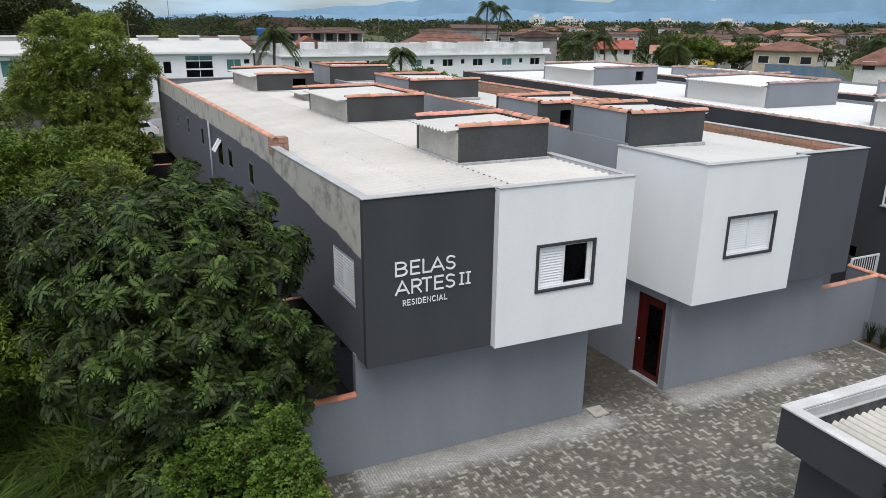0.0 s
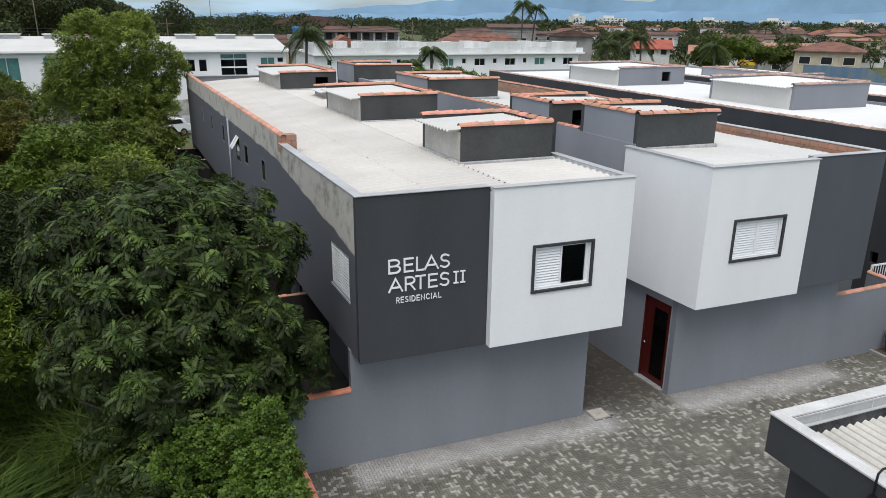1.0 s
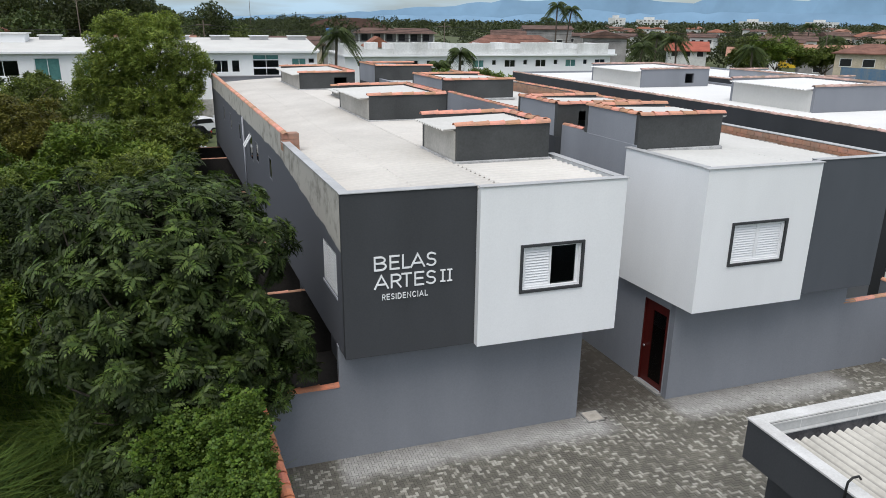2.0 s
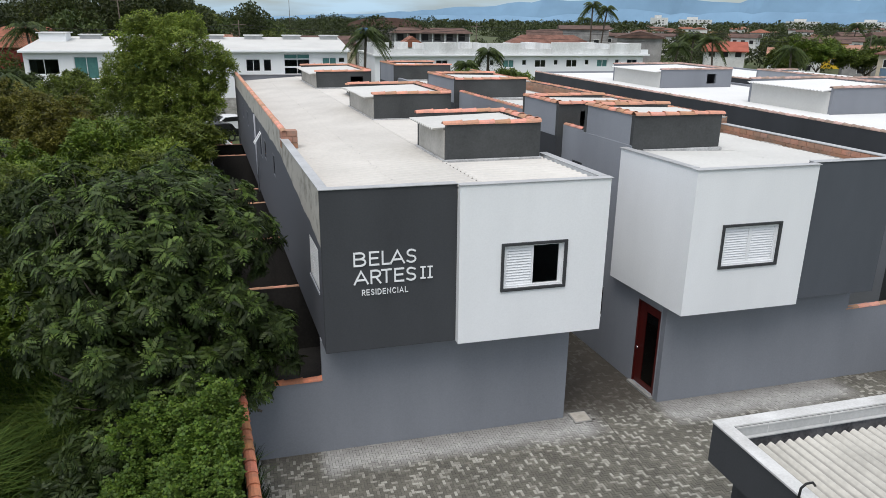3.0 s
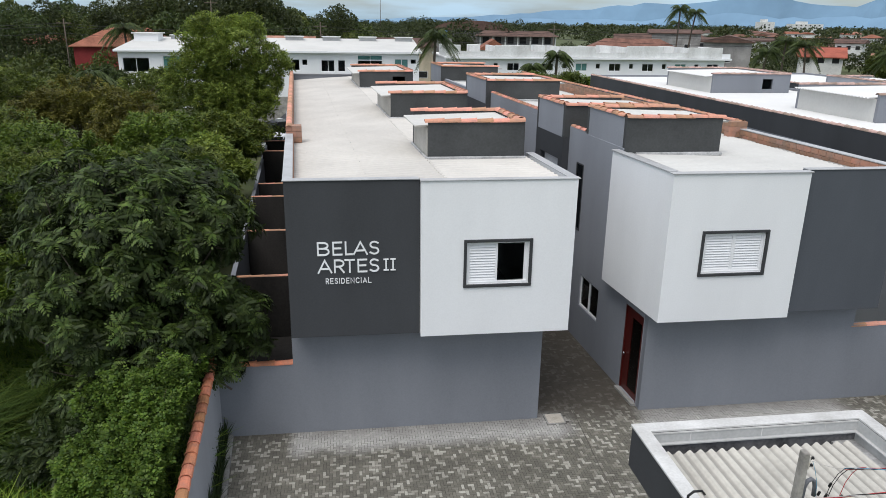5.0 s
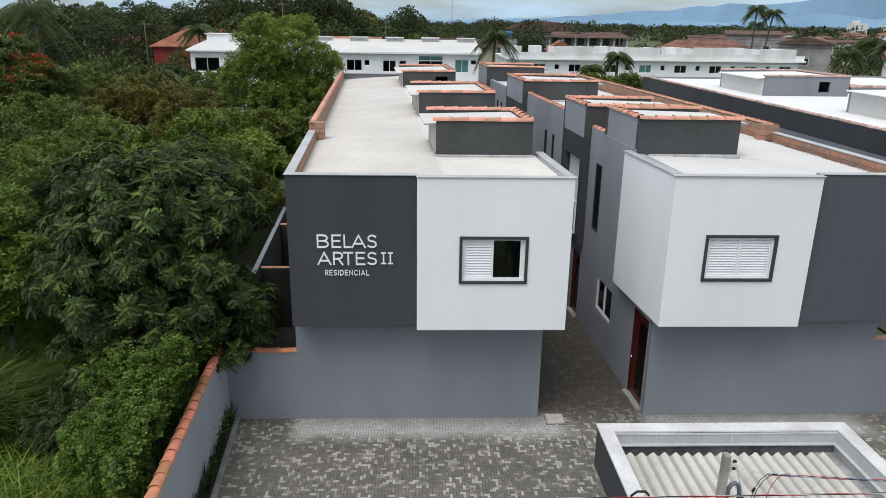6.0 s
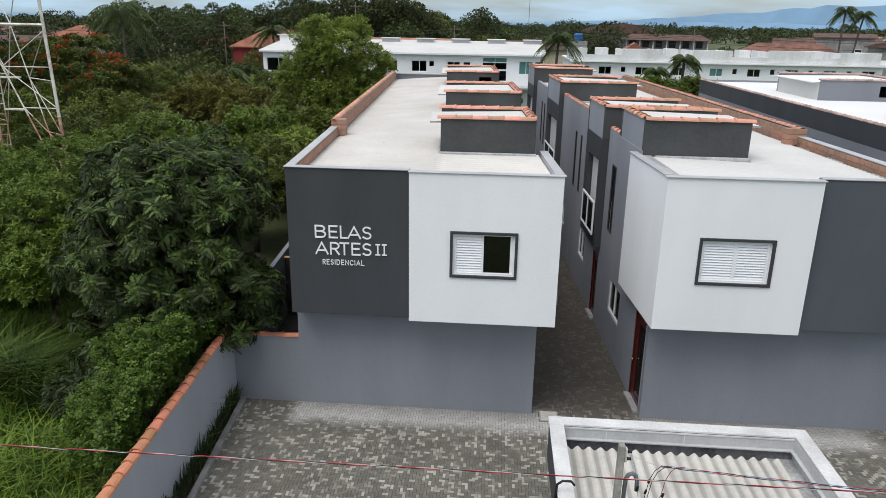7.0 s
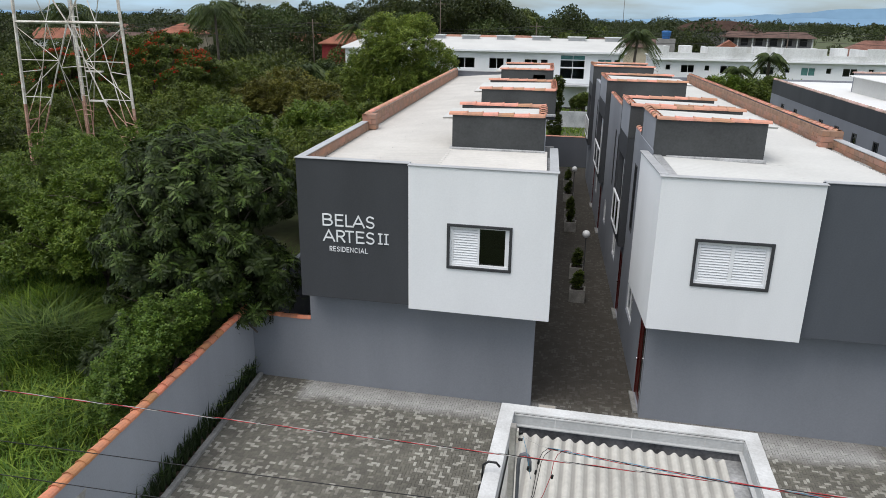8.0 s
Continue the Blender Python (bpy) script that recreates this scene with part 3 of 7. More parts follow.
def brick_pier(parent, u0, u1, y0, y1, z0, courses=3):
    """A short pier of hollow bricks with raked mortar joints."""
    part("pier_core", Shape().lean_box(u0 + 0.012, u1 - 0.012, y0 + 0.012, y1 - 0.012, z0, z0 + courses * 0.16 - 0.035), MORTAR, parent)
    mid = (u0 + u1) / 2
    for r in range(courses):
        z = z0 + 0.16 * r
        cut = mid + (0.08 if r % 2 else -0.07)
        for a, b in ((u0, cut - 0.006), (cut + 0.006, u1)):
            part("brick", Shape().lean_box(a, b, y0, y1, z + 0.006, z + 0.15), BRICK, parent)


# ---- the row house with the lettering
house_a = thing("townhouse", (4.0, 12.45, 0), "two-storey grey and white townhouse row with pale corrugated roof", "house", "townhouses")
part("ground_front_wall", front_wall(2.06, 9.63, 0, 2.74, 12.45, 0.18, [(2.06, 3.83, 1.78, 2.74)]), GREY, house_a, "plain mid-grey painted wall")
part("alley_wall", side_wall(9.50, 12.635, 41.0, 0, 5.95, 0.16), ALLEY_PALE, house_a)
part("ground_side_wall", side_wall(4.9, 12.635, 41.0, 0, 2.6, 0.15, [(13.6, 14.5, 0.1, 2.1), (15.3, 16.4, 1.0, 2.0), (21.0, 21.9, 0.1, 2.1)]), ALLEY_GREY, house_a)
part("upper_floor_slab", Shape().box(3.95, 9.9, 11.95, 12.6, 2.70, 2.80).lean_box(3.95, 9.45, 12.601, 40.9, 2.60, 2.80), CHARCOAL, house_a)
WIN_A = (7.635, 9.0, 3.865, 4.815)
part("lettered_wall", front_wall(3.885, 6.655, 2.70, 6.15, 11.86, 0.16), CHARCOAL, house_a, "charcoal painted upper wall", bevel=0.008)
part("left_wall", side_wall(3.89, 12.021, 18.25, 2.70, 6.15, 0.16, [(12.42, 13.68, 3.86, 4.80)]), LEFT_WALL, house_a, "dark paint below a strip of raw stained cement")
part("left_wall_behind", side_wall(3.89, 18.251, 41.0, 2.70, 6.36, 0.16, [(20.4, 21.0, 4.6, 5.3), (23.2, 23.9, 4.6, 5.3), (24.7, 25.6, 4.4, 5.4), (28.2, 28.8, 4.6, 5.3), (31.5, 32.1, 4.6, 5.3), (34.5, 35.1, 4.6, 5.3)]), LEFT_WALL, house_a, "dark paint below a strip of raw stained cement")
part("white_box_front", front_wall(6.66, 9.98, 2.69, 6.15, 11.68, 0.16, [WIN_A]), WHITE, house_a, "smooth white painted projecting box", bevel=0.008)
part("white_box_left", Shape().box(6.66, 6.82, 11.841, 12.4, 2.69, 6.0), WHITE, house_a)
part("white_box_right", side_wall(9.80, 11.841, 14.75, 2.69, 6.15, 0.16), WHITE, house_a, bevel=0.006)
part("white_box_floor", Shape().box(6.83, 9.80, 11.845, 12.44, 2.692, 2.80).lean_box(9.67, 9.80, 12.45, 14.75, 2.692, 2.80), WHITE, house_a)
part("back_wall", front_wall(along(3.89, 41), along(9.66, 41), 0, 6.2, 41.001, 0.15), GREY, house_a)
part("inner_wall", front_wall(4.1, 9.6, 2.81, 5.9, 16.5, 0.12), DARK_ROOM, house_a)
part("room_ceiling", Shape().lean_box(4.06, 9.49, 12.03, 40.9, 5.55, 5.65), DARK_ROOM, house_a)
for a, b, y0, y1, za, zb in ((4.07, 5.68, 12.0, 40.95, 5.86, 5.98), (5.62, 7.28, 12.0, 40.95, 5.985, 6.08), (7.22, 9.49, 11.85, 40.95, 6.083, 6.09), (9.47, 9.72, 11.85, 14.6, 6.091, 6.093)):
    part("roof_sheet", corrugated(a, b, y0, y1, za, zb, cols=2, pitch=0.236, depth=0.03), ROOF, house_a, "pale weathered corrugated fibre-cement sheet", smooth=True)
bolts = Shape()
for u in (5.64, 7.24):
    y = 12.1
    while y < 40:
        if random.random() < 0.4:
            bolts.tube((along(u, y), y, 5.98 if u < 6 else 6.085), (along(u, y), y, 6.022 if u < 6 else 6.118), 0.009, n=5)
        y += 0.354
tagged(part("sheet_bolts", bolts, FLASHING, house_a), kind="stuff")
part("front_cap", Shape().box(3.86, 6.639, 11.83, 12.05, 6.151, 6.172), CAP, house_a, "pale grey parapet cap", bevel=0.006)
part("box_cap", Shape().box(6.64, 10.02, 11.65, 11.86, 6.152, 6.172), CAP, house_a, bevel=0.006)
part("left_cap", Shape().lean_box(3.86, 4.07, 12.051, 18.25, 6.151, 6.172), CAP, house_a, bevel=0.006)
part("right_cap", Shape().lean_box(9.78, 9.99, 11.881, 14.78, 6.151, 6.172), CAP, house_a, bevel=0.006)
part("gutter", Shape().lean_box(9.735, 9.797, 11.95, 14.7, 5.88, 5.93), FLASHING, house_a)
part("back_cap", Shape().box(along(3.85, 41), along(9.7, 41), 40.9, 41.2, 6.21, 6.25), CAP, house_a)
part("parapet_mortar", Shape().lean_box(4.052, 4.083, 12.1, 18.2, 5.9, 6.14).lean_box(4.052, 4.083, 18.45, 40.8, 5.9, 6.33), MORTAR, house_a)
brick_face(house_a, 4.075, 12.15, 18.2, 5.97, 6.15)
brick_face(house_a, 4.075, 18.5, 40.7, 5.95, 6.34)
brick_pier(house_a, 3.88, 4.32, 18.1, 18.45, 5.91)
tile_row(house_a, (along(3.97, 40.8), 40.8, 6.36), (along(3.97, 18.1), 18.1, 6.36))
tank_house(house_a, 7.27, 9.63, 14.42, 16.75, 6.98)
tank_house(house_a, 7.33, 9.95, 21.85, 25.9, 6.95)
tank_house(house_a, 7.27, 9.9, 33.3, 38.4, 6.90, hatch=(along(8.9, 33.3), along(9.5, 33.3), 6.2, 6.65))
tank_house(house_a, 8.2, 9.75, 28.6, 30.8, 6.5)
window(house_a, *WIN_A, 11.68)
shuttered = side_window(house_a, 3.89, 12.42, 13.68, 3.86, 4.80, bars=1, proud=-0.015, glass=GREEN_GLASS, deep=0.06)
part("sill", Shape().lean_box(3.873, 3.94, 12.40, 13.70, 3.80, 3.857), WALL_GREY, shuttered, bevel=0.004)
for k in range(13):  # louvre slats, with open gaps between
    z = 3.915 + 0.065 * k
    for y0, y1 in ((12.475, 13.035), (13.085, 13.625)):
        a, b = along(3.895, y0), along(3.895, y1)
        part("slat", Shape().hull([(a, y0, z), (b, y1, z), (b + 0.008, y1, z), (a + 0.008, y0, z)], [(a + 0.006, y0, z + 0.040), (b + 0.006, y1, z + 0.040), (b + 0.014, y1, z + 0.040), (a + 0.014, y0, z + 0.040)]), ALU, shuttered)
for y0, y1, z0, z1 in ((20.4, 21.0, 4.6, 5.3), (23.2, 23.9, 4.6, 5.3), (24.7, 25.6, 4.4, 5.4), (28.2, 28.8, 4.6, 5.3), (31.5, 32.1, 4.6, 5.3), (34.5, 35.1, 4.6, 5.3)):
    side_window(house_a, 3.89, y0, y1, z0, z1, bars=0, frame=ALLEY_GREY, proud=0.005)
for y in (24.9, 25.25):  # top-hung panes left open
    x = along(3.87, y)
    s = Shape().hull([(x, y - 0.16, 5.33), (x, y + 0.16, 5.33), (x + 0.02, y + 0.16, 5.33), (x + 0.02, y - 0.16, 5.33)][::-1], [(x - 0.24, y - 0.16, 4.95), (x - 0.24, y + 0.16, 4.95), (x - 0.22, y + 0.16, 4.95), (x - 0.22, y - 0.16, 4.95)][::-1])
    part("open_sash", s, ALU, house_a, "white top-hung sash standing open")
part("downpipe", Shape().tube((along(3.8, 26.5), 26.5, 2.8), (along(3.8, 26.5), 26.5, 5.8), 0.032), WALL_GREY, house_a, "pale plastic downpipe", smooth=True)

# ---- the raised lettering


def bend(cx, cz, rx, rz, a0, a1, n=8):
    """Points on an arc, in degrees, anticlockwise from the right."""
    return [(cx + rx * math.cos(radians(a0 + (a1 - a0) * i / n)), cz + rz * math.sin(radians(a0 + (a1 - a0) * i / n))) for i in range(n + 1)]


# centre lines of sans-serif capitals in a square of one
GLYPHS = {
    "A": [[(0, 0), (0.5, 1), (1, 0)], [(0.17, 0.30), (0.83, 0.30)]],
    "B": [[(0, 0), (0, 1)], [(0.1, 1), (0.5, 1)] + bend(0.5, 0.765, 0.42, 0.235, 90, -90)[1:] + [(0.1, 0.53)], [(0.3, 0.53), (0.55, 0.53)] + bend(0.55, 0.265, 0.45, 0.265, 90, -90)[1:] + [(0.1, 0)]],
    "C": [bend(0.55, 0.5, 0.55, 0.5, 45, 315, 14)],
    "D": [[(0, 0), (0, 1)], [(0.1, 1), (0.4, 1)] + bend(0.4, 0.5, 0.6, 0.5, 90, -90, 10)[1:] + [(0.1, 0)]],
    "E": [[(1, 1), (0, 1), (0, 0), (1, 0)], [(0, 0.52), (0.88, 0.52)]],
    "I": [[(0.5, 0), (0.5, 1)]],
    "L": [[(0, 1), (0, 0), (1, 0)]],
    "N": [[(0, 0), (0, 1), (1, 0), (1, 1)]],
    "R": [[(0, 0), (0, 1)], [(0.1, 1), (0.5, 1)] + bend(0.5, 0.735, 0.5, 0.265, 90, -90)[1:] + [(0.1, 0.47)], [(0.5, 0.47), (1, 0)]],
    "S": [[(0.93, 0.90)] + bend(0.5, 0.755, 0.44, 0.245, 60, 255) + bend(0.52, 0.255, 0.48, 0.255, 75, -140) + [(0.05, 0.12)]],
    "T": [[(0, 1), (1, 1)], [(0.5, 1), (0.5, 0)]],
}


def stroke(shape, line, width, y0, y1):
    """A flat bar of even width along a line of (x, z), mitred at its bends."""
    pts = [Vector(q) for q in line]
    left, right = [], []
    for i, q in enumerate(pts):
        a = (q - pts[i - 1]).normalized() if i else (pts[1] - q).normalized()
        b = (pts[i + 1] - q).normalized() if i < len(pts) - 1 else a
        m = (a + b).normalized() if (a + b).length > 0.1 else a
        nrm = Vector((-m.y, m.x))
        k = width / 2 / max(0.5, nrm.dot(Vector((-a.y, a.x))))
        end = a * (width / 2 if i == len(pts) - 1 else -width / 2 if i == 0 else 0)
        left.append(q + nrm * k + end)
        right.append(q - nrm * k + end)
    for i in range(len(pts) - 1):
        quad = (left[i], right[i], right[i + 1], left[i + 1])
        shape.hull([(q.x, y1, q.y) for q in quad], [(q.x, y0, q.y) for q in quad])


def lettering(parent, letters, x, z, height, width, bar, y):
    """One raised letter a part; letters: (character, from, to) as shares of the width."""
    for i, (c, a, b) in enumerate(letters):
        s = Shape()
        x0, x1 = x + width * a + bar / 2, x + width * b - bar / 2
        for k, line in enumerate(GLYPHS[c]):
            stroke(s, [(x0 + (x1 - x0) * u, z + bar / 2 + (height - bar) * v) for u, v in line], bar, y - 0.014 - 0.004 * k, y + 0.006)
        part("letter", s, WHITE, parent)


sign = thing("wall_sign", (4.5, 11.85, 3.85), "white raised lettering naming the residence on charcoal wall", "sign")
lettering(sign, (("B", 0, 0.20), ("E", 0.245, 0.405), ("L", 0.445, 0.585), ("A", 0.575, 0.815), ("S", 0.835, 1)), 4.505, 4.555, 0.30, 1.29, 0.035, 11.856)
lettering(sign, (("A", 0, 0.235), ("R", 0.265, 0.435), ("T", 0.435, 0.605), ("E", 0.645, 0.805), ("S", 0.835, 1)), 4.50, 4.165, 0.30, 1.29, 0.035, 11.856)
small, at = [], 0.0
for c in "RESIDENCIAL":
    w = {"I": 0.02, "D": 0.088, "N": 0.088, "A": 0.098, "C": 0.09}.get(c, 0.074)
    small.append((c, at, at + w))
    at += w + 0.0265
lettering(sign, [(c, a / at, b / at) for c, a, b in small], 4.66, 3.925, 0.125, 0.985, 0.0145, 11.856)
for x in (5.935, 6.083):  # the numeral two, with serifs
    part("numeral", Shape().box(x - 0.016, x + 0.016, 11.834, 11.858, 4.215, 4.43).box(x - 0.055, x + 0.055, 11.8335, 11.8585, 4.19, 4.215).box(x - 0.055, x + 0.055, 11.8335, 11.8585, 4.43, 4.455), WHITE, sign)

# ---- the second row house
house_b = thing("townhouse", (12.4, 12.55, 0), "grey and white townhouse row with mahogany doors on the alley", "house", "townhouses")
WIN_B = (13.02, 14.50, 3.885, 4.835)
part("ground_front_wall", front_wall(12.274, 20.2, 0, 2.8, 12.55, 0.18, [(17.76, 20.2, 2.08, 2.8)]), GREY, house_b, "plain mid-grey painted wall")
DOORS = [(12.66, 13.62, 0.06, 2.25), (18.6, 19.4, 0.06, 2.2), (28.3, 29.2, 0.06, 2.2), (33.2, 34.0, 0.06, 2.2)]
LOW_WINDOWS = [(15.45, 16.8, 1.15, 2.12), (20.95, 22.1, 1.2, 2.2), (25.6, 26.6, 1.2, 2.2), (31.2, 32.2, 1.2, 2.2)]
HIGH_WINDOWS = [(17.15, 17.7, 3.35, 5.35), (22.75, 23.05, 3.3, 5.4), (23.85, 24.2, 3.3, 5.4), (33.5, 33.9, 3.3, 5.4), (34.6, 35.0, 3.3, 5.4)]
DOORS[0] = (12.76, 13.74, 0.06, 2.42)
part("alley_wall", side_wall(12.31, 12.731, 14.72, 0, 5.9, 0.16, DOORS[:1]), ALLEY_PALE, house_b)
part("alley_wall", side_wall(12.31, 14.721, 41.0, 0, 6.25, 0.16, DOORS[1:] + LOW_WINDOWS + HIGH_WINDOWS), ALLEY_PALE, house_b)
part("right_wall", side_wall(17.72, 16.001, 18.25, 0, 6.20, 0.16), GREY, house_b)
part("right_wall", side_wall(17.72, 12.735, 16.0, 0, 2.75, 0.16), GREY, house_b)
part("right_wall", side_wall(17.72, 18.251, 41.0, 0, 6.36, 0.16), GREY, house_b)
part("upper_floor_slab", Shape().box(12.4, 17.6, 12.1, 12.7, 2.72, 2.82).lean_box(12.48, 17.7, 12.75, 40.9, 2.60, 2.80), CHARCOAL, house_b)
part("white_box_front", front_wall(12.30, 15.35, 2.72, 6.19, 11.80, 0.16, [WIN_B]), WHITE, house_b, "smooth white painted projecting box")
part("white_box_left", pierced(lambda a, b, c: (12.14 - 0.093 * (a - 11.8) + c, a, b), (11.80, 14.75), (2.72, 6.19), 0.16), WHITE, house_b)
part("white_box_right", Shape().box(15.19, 15.35, 11.961, 12.5, 2.72, 6.0), WHITE, house_b)
part("white_box_floor", Shape().box(12.3, 15.19, 11.965, 12.54, 2.722, 2.82), WHITE, house_b)
part("charcoal_wall", front_wall(15.355, 17.85, 2.76, 6.20, 12.0, 0.16), SLATE, house_b, "charcoal painted upper wall", bevel=0.008)
part("charcoal_side", side_wall(17.69, 12.161, 16.0, 2.76, 6.20, 0.16), SLATE, house_b)
part("back_wall", front_wall(along(12.31, 41), along(17.88, 41), 0, 6.2, 41.001, 0.15), GREY, house_b)
part("room_ceiling", Shape().lean_box(12.48, 17.7, 12.2, 40.9, 5.55, 5.65), DARK_ROOM, house_b)
part("inner_wall", Shape().lean_box(14.2, 14.32, 12.8, 40.8, 0, 5.54), DARK_ROOM, house_b)
slope = lambda u: 6.12 - 0.030 * (u - 12.3)
for a, b, y0, y1 in ((12.3, 15.36, 11.962, 14.68), (15.361, 17.5, 12.165, 14.68), (12.5, 17.5, 14.66, 40.9)):
    part("roof_sheet", corrugated(a, b, y0, y1, slope(a), slope(b), cols=2, depth=0.010), ROOF_B, house_b, "pale corrugated roof sheet", smooth=True)
part("box_cap", Shape().box(12.10, 15.38, 11.76, 11.98, 6.191, 6.212), CAP, house_b, bevel=0.006)
part("front_cap", Shape().box(15.381, 17.88, 11.975, 12.2, 6.201, 6.22), CAP, house_b, bevel=0.006)
part("left_cap", Shape().hull([(12.095, 11.981, 6.191), (12.30, 11.981, 6.191), (12.03, 14.78, 6.191), (11.83, 14.78, 6.191)], [(12.095, 11.981, 6.225), (12.30, 11.981, 6.225), (12.03, 14.78, 6.225), (11.83, 14.78, 6.225)]), CAP, house_b, bevel=0.006)
part("left_flashing", Shape().lean_box(12.32, 12.52, 12.0, 14.66, 6.10, 6.16), FLASHING, house_b, bevel=0.02)
part("right_cap", Shape().lean_box(17.66, 17.90, 12.201, 18.25, 6.201, 6.222), CAP, house_b)
part("parapet_mortar", Shape().lean_box(17.668, 17.689, 12.18, 18.2, 5.7, 6.19).lean_box(17.682, 17.715, 18.5, 40.8, 5.8, 6.36), MORTAR, house_b)
brick_face(house_b, 17.672, 12.2, 18.2, 5.90, 6.19, facing=-1)
brick_face(house_b, 17.69, 18.5, 40.7, 5.92, 6.34, facing=-1)
brick_pier(house_b, 17.35, 17.9, 18.2, 18.5, 5.96)
rng = random.Random(4)
y = 12.2
while y < 40.5:  # lumps of cement along the gutter
    step = rng.uniform(0.5, 0.95)
    w = rng.uniform(-0.03, 0.03)
    part("gutter_lump", Shape().lean_box(17.50 + w, 17.64, y, y + step - rng.uniform(0.02, 0.1), 5.82, 5.955 + w * 0.6), KERB, house_b, bevel=0.03)
    y += step
tile_row(house_b, (along(17.81, 18.3), 18.3, 6.40), (along(17.81, 40.8), 40.8, 6.40))
tank_house(house_b, 12.33, 14.90, 14.72, 17.2, 7.02, "right", sheet=ROOF_B)
part("low_parapet", side_wall(12.31, 17.21, 18.4, 6.251, 6.30, 0.16), ALLEY_PALE, house_b)
tile_row(house_b, (along(12.39, 17.25), 17.25, 6.31), (along(12.39, 18.4), 18.4, 6.31))
for y0, y1, u1, bottom in ((18.4, 20.9, 14.95, 2.55), (27.6, 31.4, 15.3, 2.55), (37.4, 40.6, 15.3, 2.55)):
    open_to = (y0 + 0.35, y1 - 0.45, 2.95, 5.25)
    part("balcony_wall", side_wall(12.11, y0, y1, bottom, 5.949, 0.16, [open_to]), CHARCOAL, house_b, "charcoal balcony block standing proud of the alley wall")
    for ya in (y0, y1 - 0.15):
        part("balcony_cheek", Shape().lean_box(12.271, 12.309, ya, ya + 0.15, bottom, 5.949), CHARCOAL, house_b)
    part("balcony_floor", Shape().lean_box(12.11, 12.309, y0 + 0.151, y1 - 0.151, bottom, bottom + 0.15), CHARCOAL, house_b)
    part("balcony_door", Shape().lean_box(12.285, 12.305, open_to[0], open_to[1], 2.95, 5.3), ALU, house_b, "white balcony door behind the rail")
    r = new("balcony_rail")
    r.parent = house_b
    r.location = Vector((along(12.05, y0), y0, 2.9)) - world_place(house_b)
    a, b = open_to[0] - 0.1, open_to[1] + 0.1
    part("rail_frame", pierced(lambda p, q, c: (along(12.03 + c, p), p, q), (a, b), (2.88, 3.95), 0.05, [(a + 0.05, (a + b) / 2 - 0.03, 2.94, 3.89), ((a + b) / 2 + 0.03, b - 0.05, 2.94, 3.89)]), ALU, r, "white aluminium rail frame")
    part("pane", Shape().lean_box(12.05, 12.058, a + 0.05, b - 0.05, 2.94, 3.89), GLASS, r)
    hatch = (along(12.31, y0) + 0.55, along(12.31, y0) + 1.1, 6.2, 6.68) if y0 < 20 else None
    tank_house(house_b, 12.11, u1, y0, y1, 6.92, "right", base=5.95, hatch=hatch, sheet=ROOF_B, walls=TANK_GREY)
part("low_parapet", side_wall(12.31, 20.91, 27.59, 6.251, 6.42, 0.16), ALLEY_PALE, house_b)
tile_row(house_b, (along(12.39, 20.95), 20.95, 6.43), (along(12.39, 27.6), 27.6, 6.43))
window(house_b, *WIN_B, 11.80, open_half=False)
for y0, y1, z0, z1 in LOW_WINDOWS:
    side_window(house_b, 12.31, y0, y1, z0, z1, bars=1, proud=-0.03, deep=0.05)
for y0, y1, z0, z1 in HIGH_WINDOWS:
    side_window(house_b, 12.31, y0, y1, z0, z1, bars=0, frame=FRAME_DARK, glass=GREEN_GLASS, proud=0.01)


def alley_door(parent, u, y0, y1, z0, z1):
    d = new("door")
    d.parent = parent
    d.location = Vector((along(u, y0), y0, z0)) - world_place(parent)
    part("door_frame", pierced(lambda a, b, c: (along(u + 0.01 + c, a), a, b), (y0, y1), (z0, z1), 0.12, [(y0 + 0.05, y1 - 0.05, z0 - 0.001, z1 - 0.05)]), RED_DOOR, d, bevel=0.004)
    split = y0 + 0.05 + (y1 - y0) * 0.6
    part("leaf", pierced(lambda a, b, c: (along(u + 0.04 + c, a), a, b), (y0 + 0.051, y1 - 0.051), (z0 + 0.01, z1 - 0.052), 0.04, [(y0 + 0.13, split, z0 + 0.16, z1 - 0.25)]), RED_DOOR, d, "polished mahogany leaf with a tall glass light")
    part("pane", Shape().lean_box(u + 0.055, u + 0.061, y0 + 0.13, split, z0 + 0.16, z1 - 0.25), GLASS, d)
    x, y = along(u + 0.035, y1 - 0.16), y1 - 0.16
    part("handle", Shape().path([(x, y, z0 + 1.03), (x - 0.03, y, z0 + 1.03), (x - 0.06, y, z0 + 1.03), (x - 0.075, y, z0 + 1.03)], [0.015, 0.02, 0.045, 0.02], 10), CHROME, d, "round chrome knob", smooth=True)
    part("threshold", Shape().lean_box(u - 0.11, u + 0.15, y0 - 0.02, y1 + 0.02, 0.0, z0 - 0.003), KERB, d, "grey stone step")


for y0, y1, z0, z1 in DOORS:
    alley_door(house_b, 12.31, y0, y1, z0, z1)

# ---- the third and fourth row houses, farther along the street
SKEW = -0.025


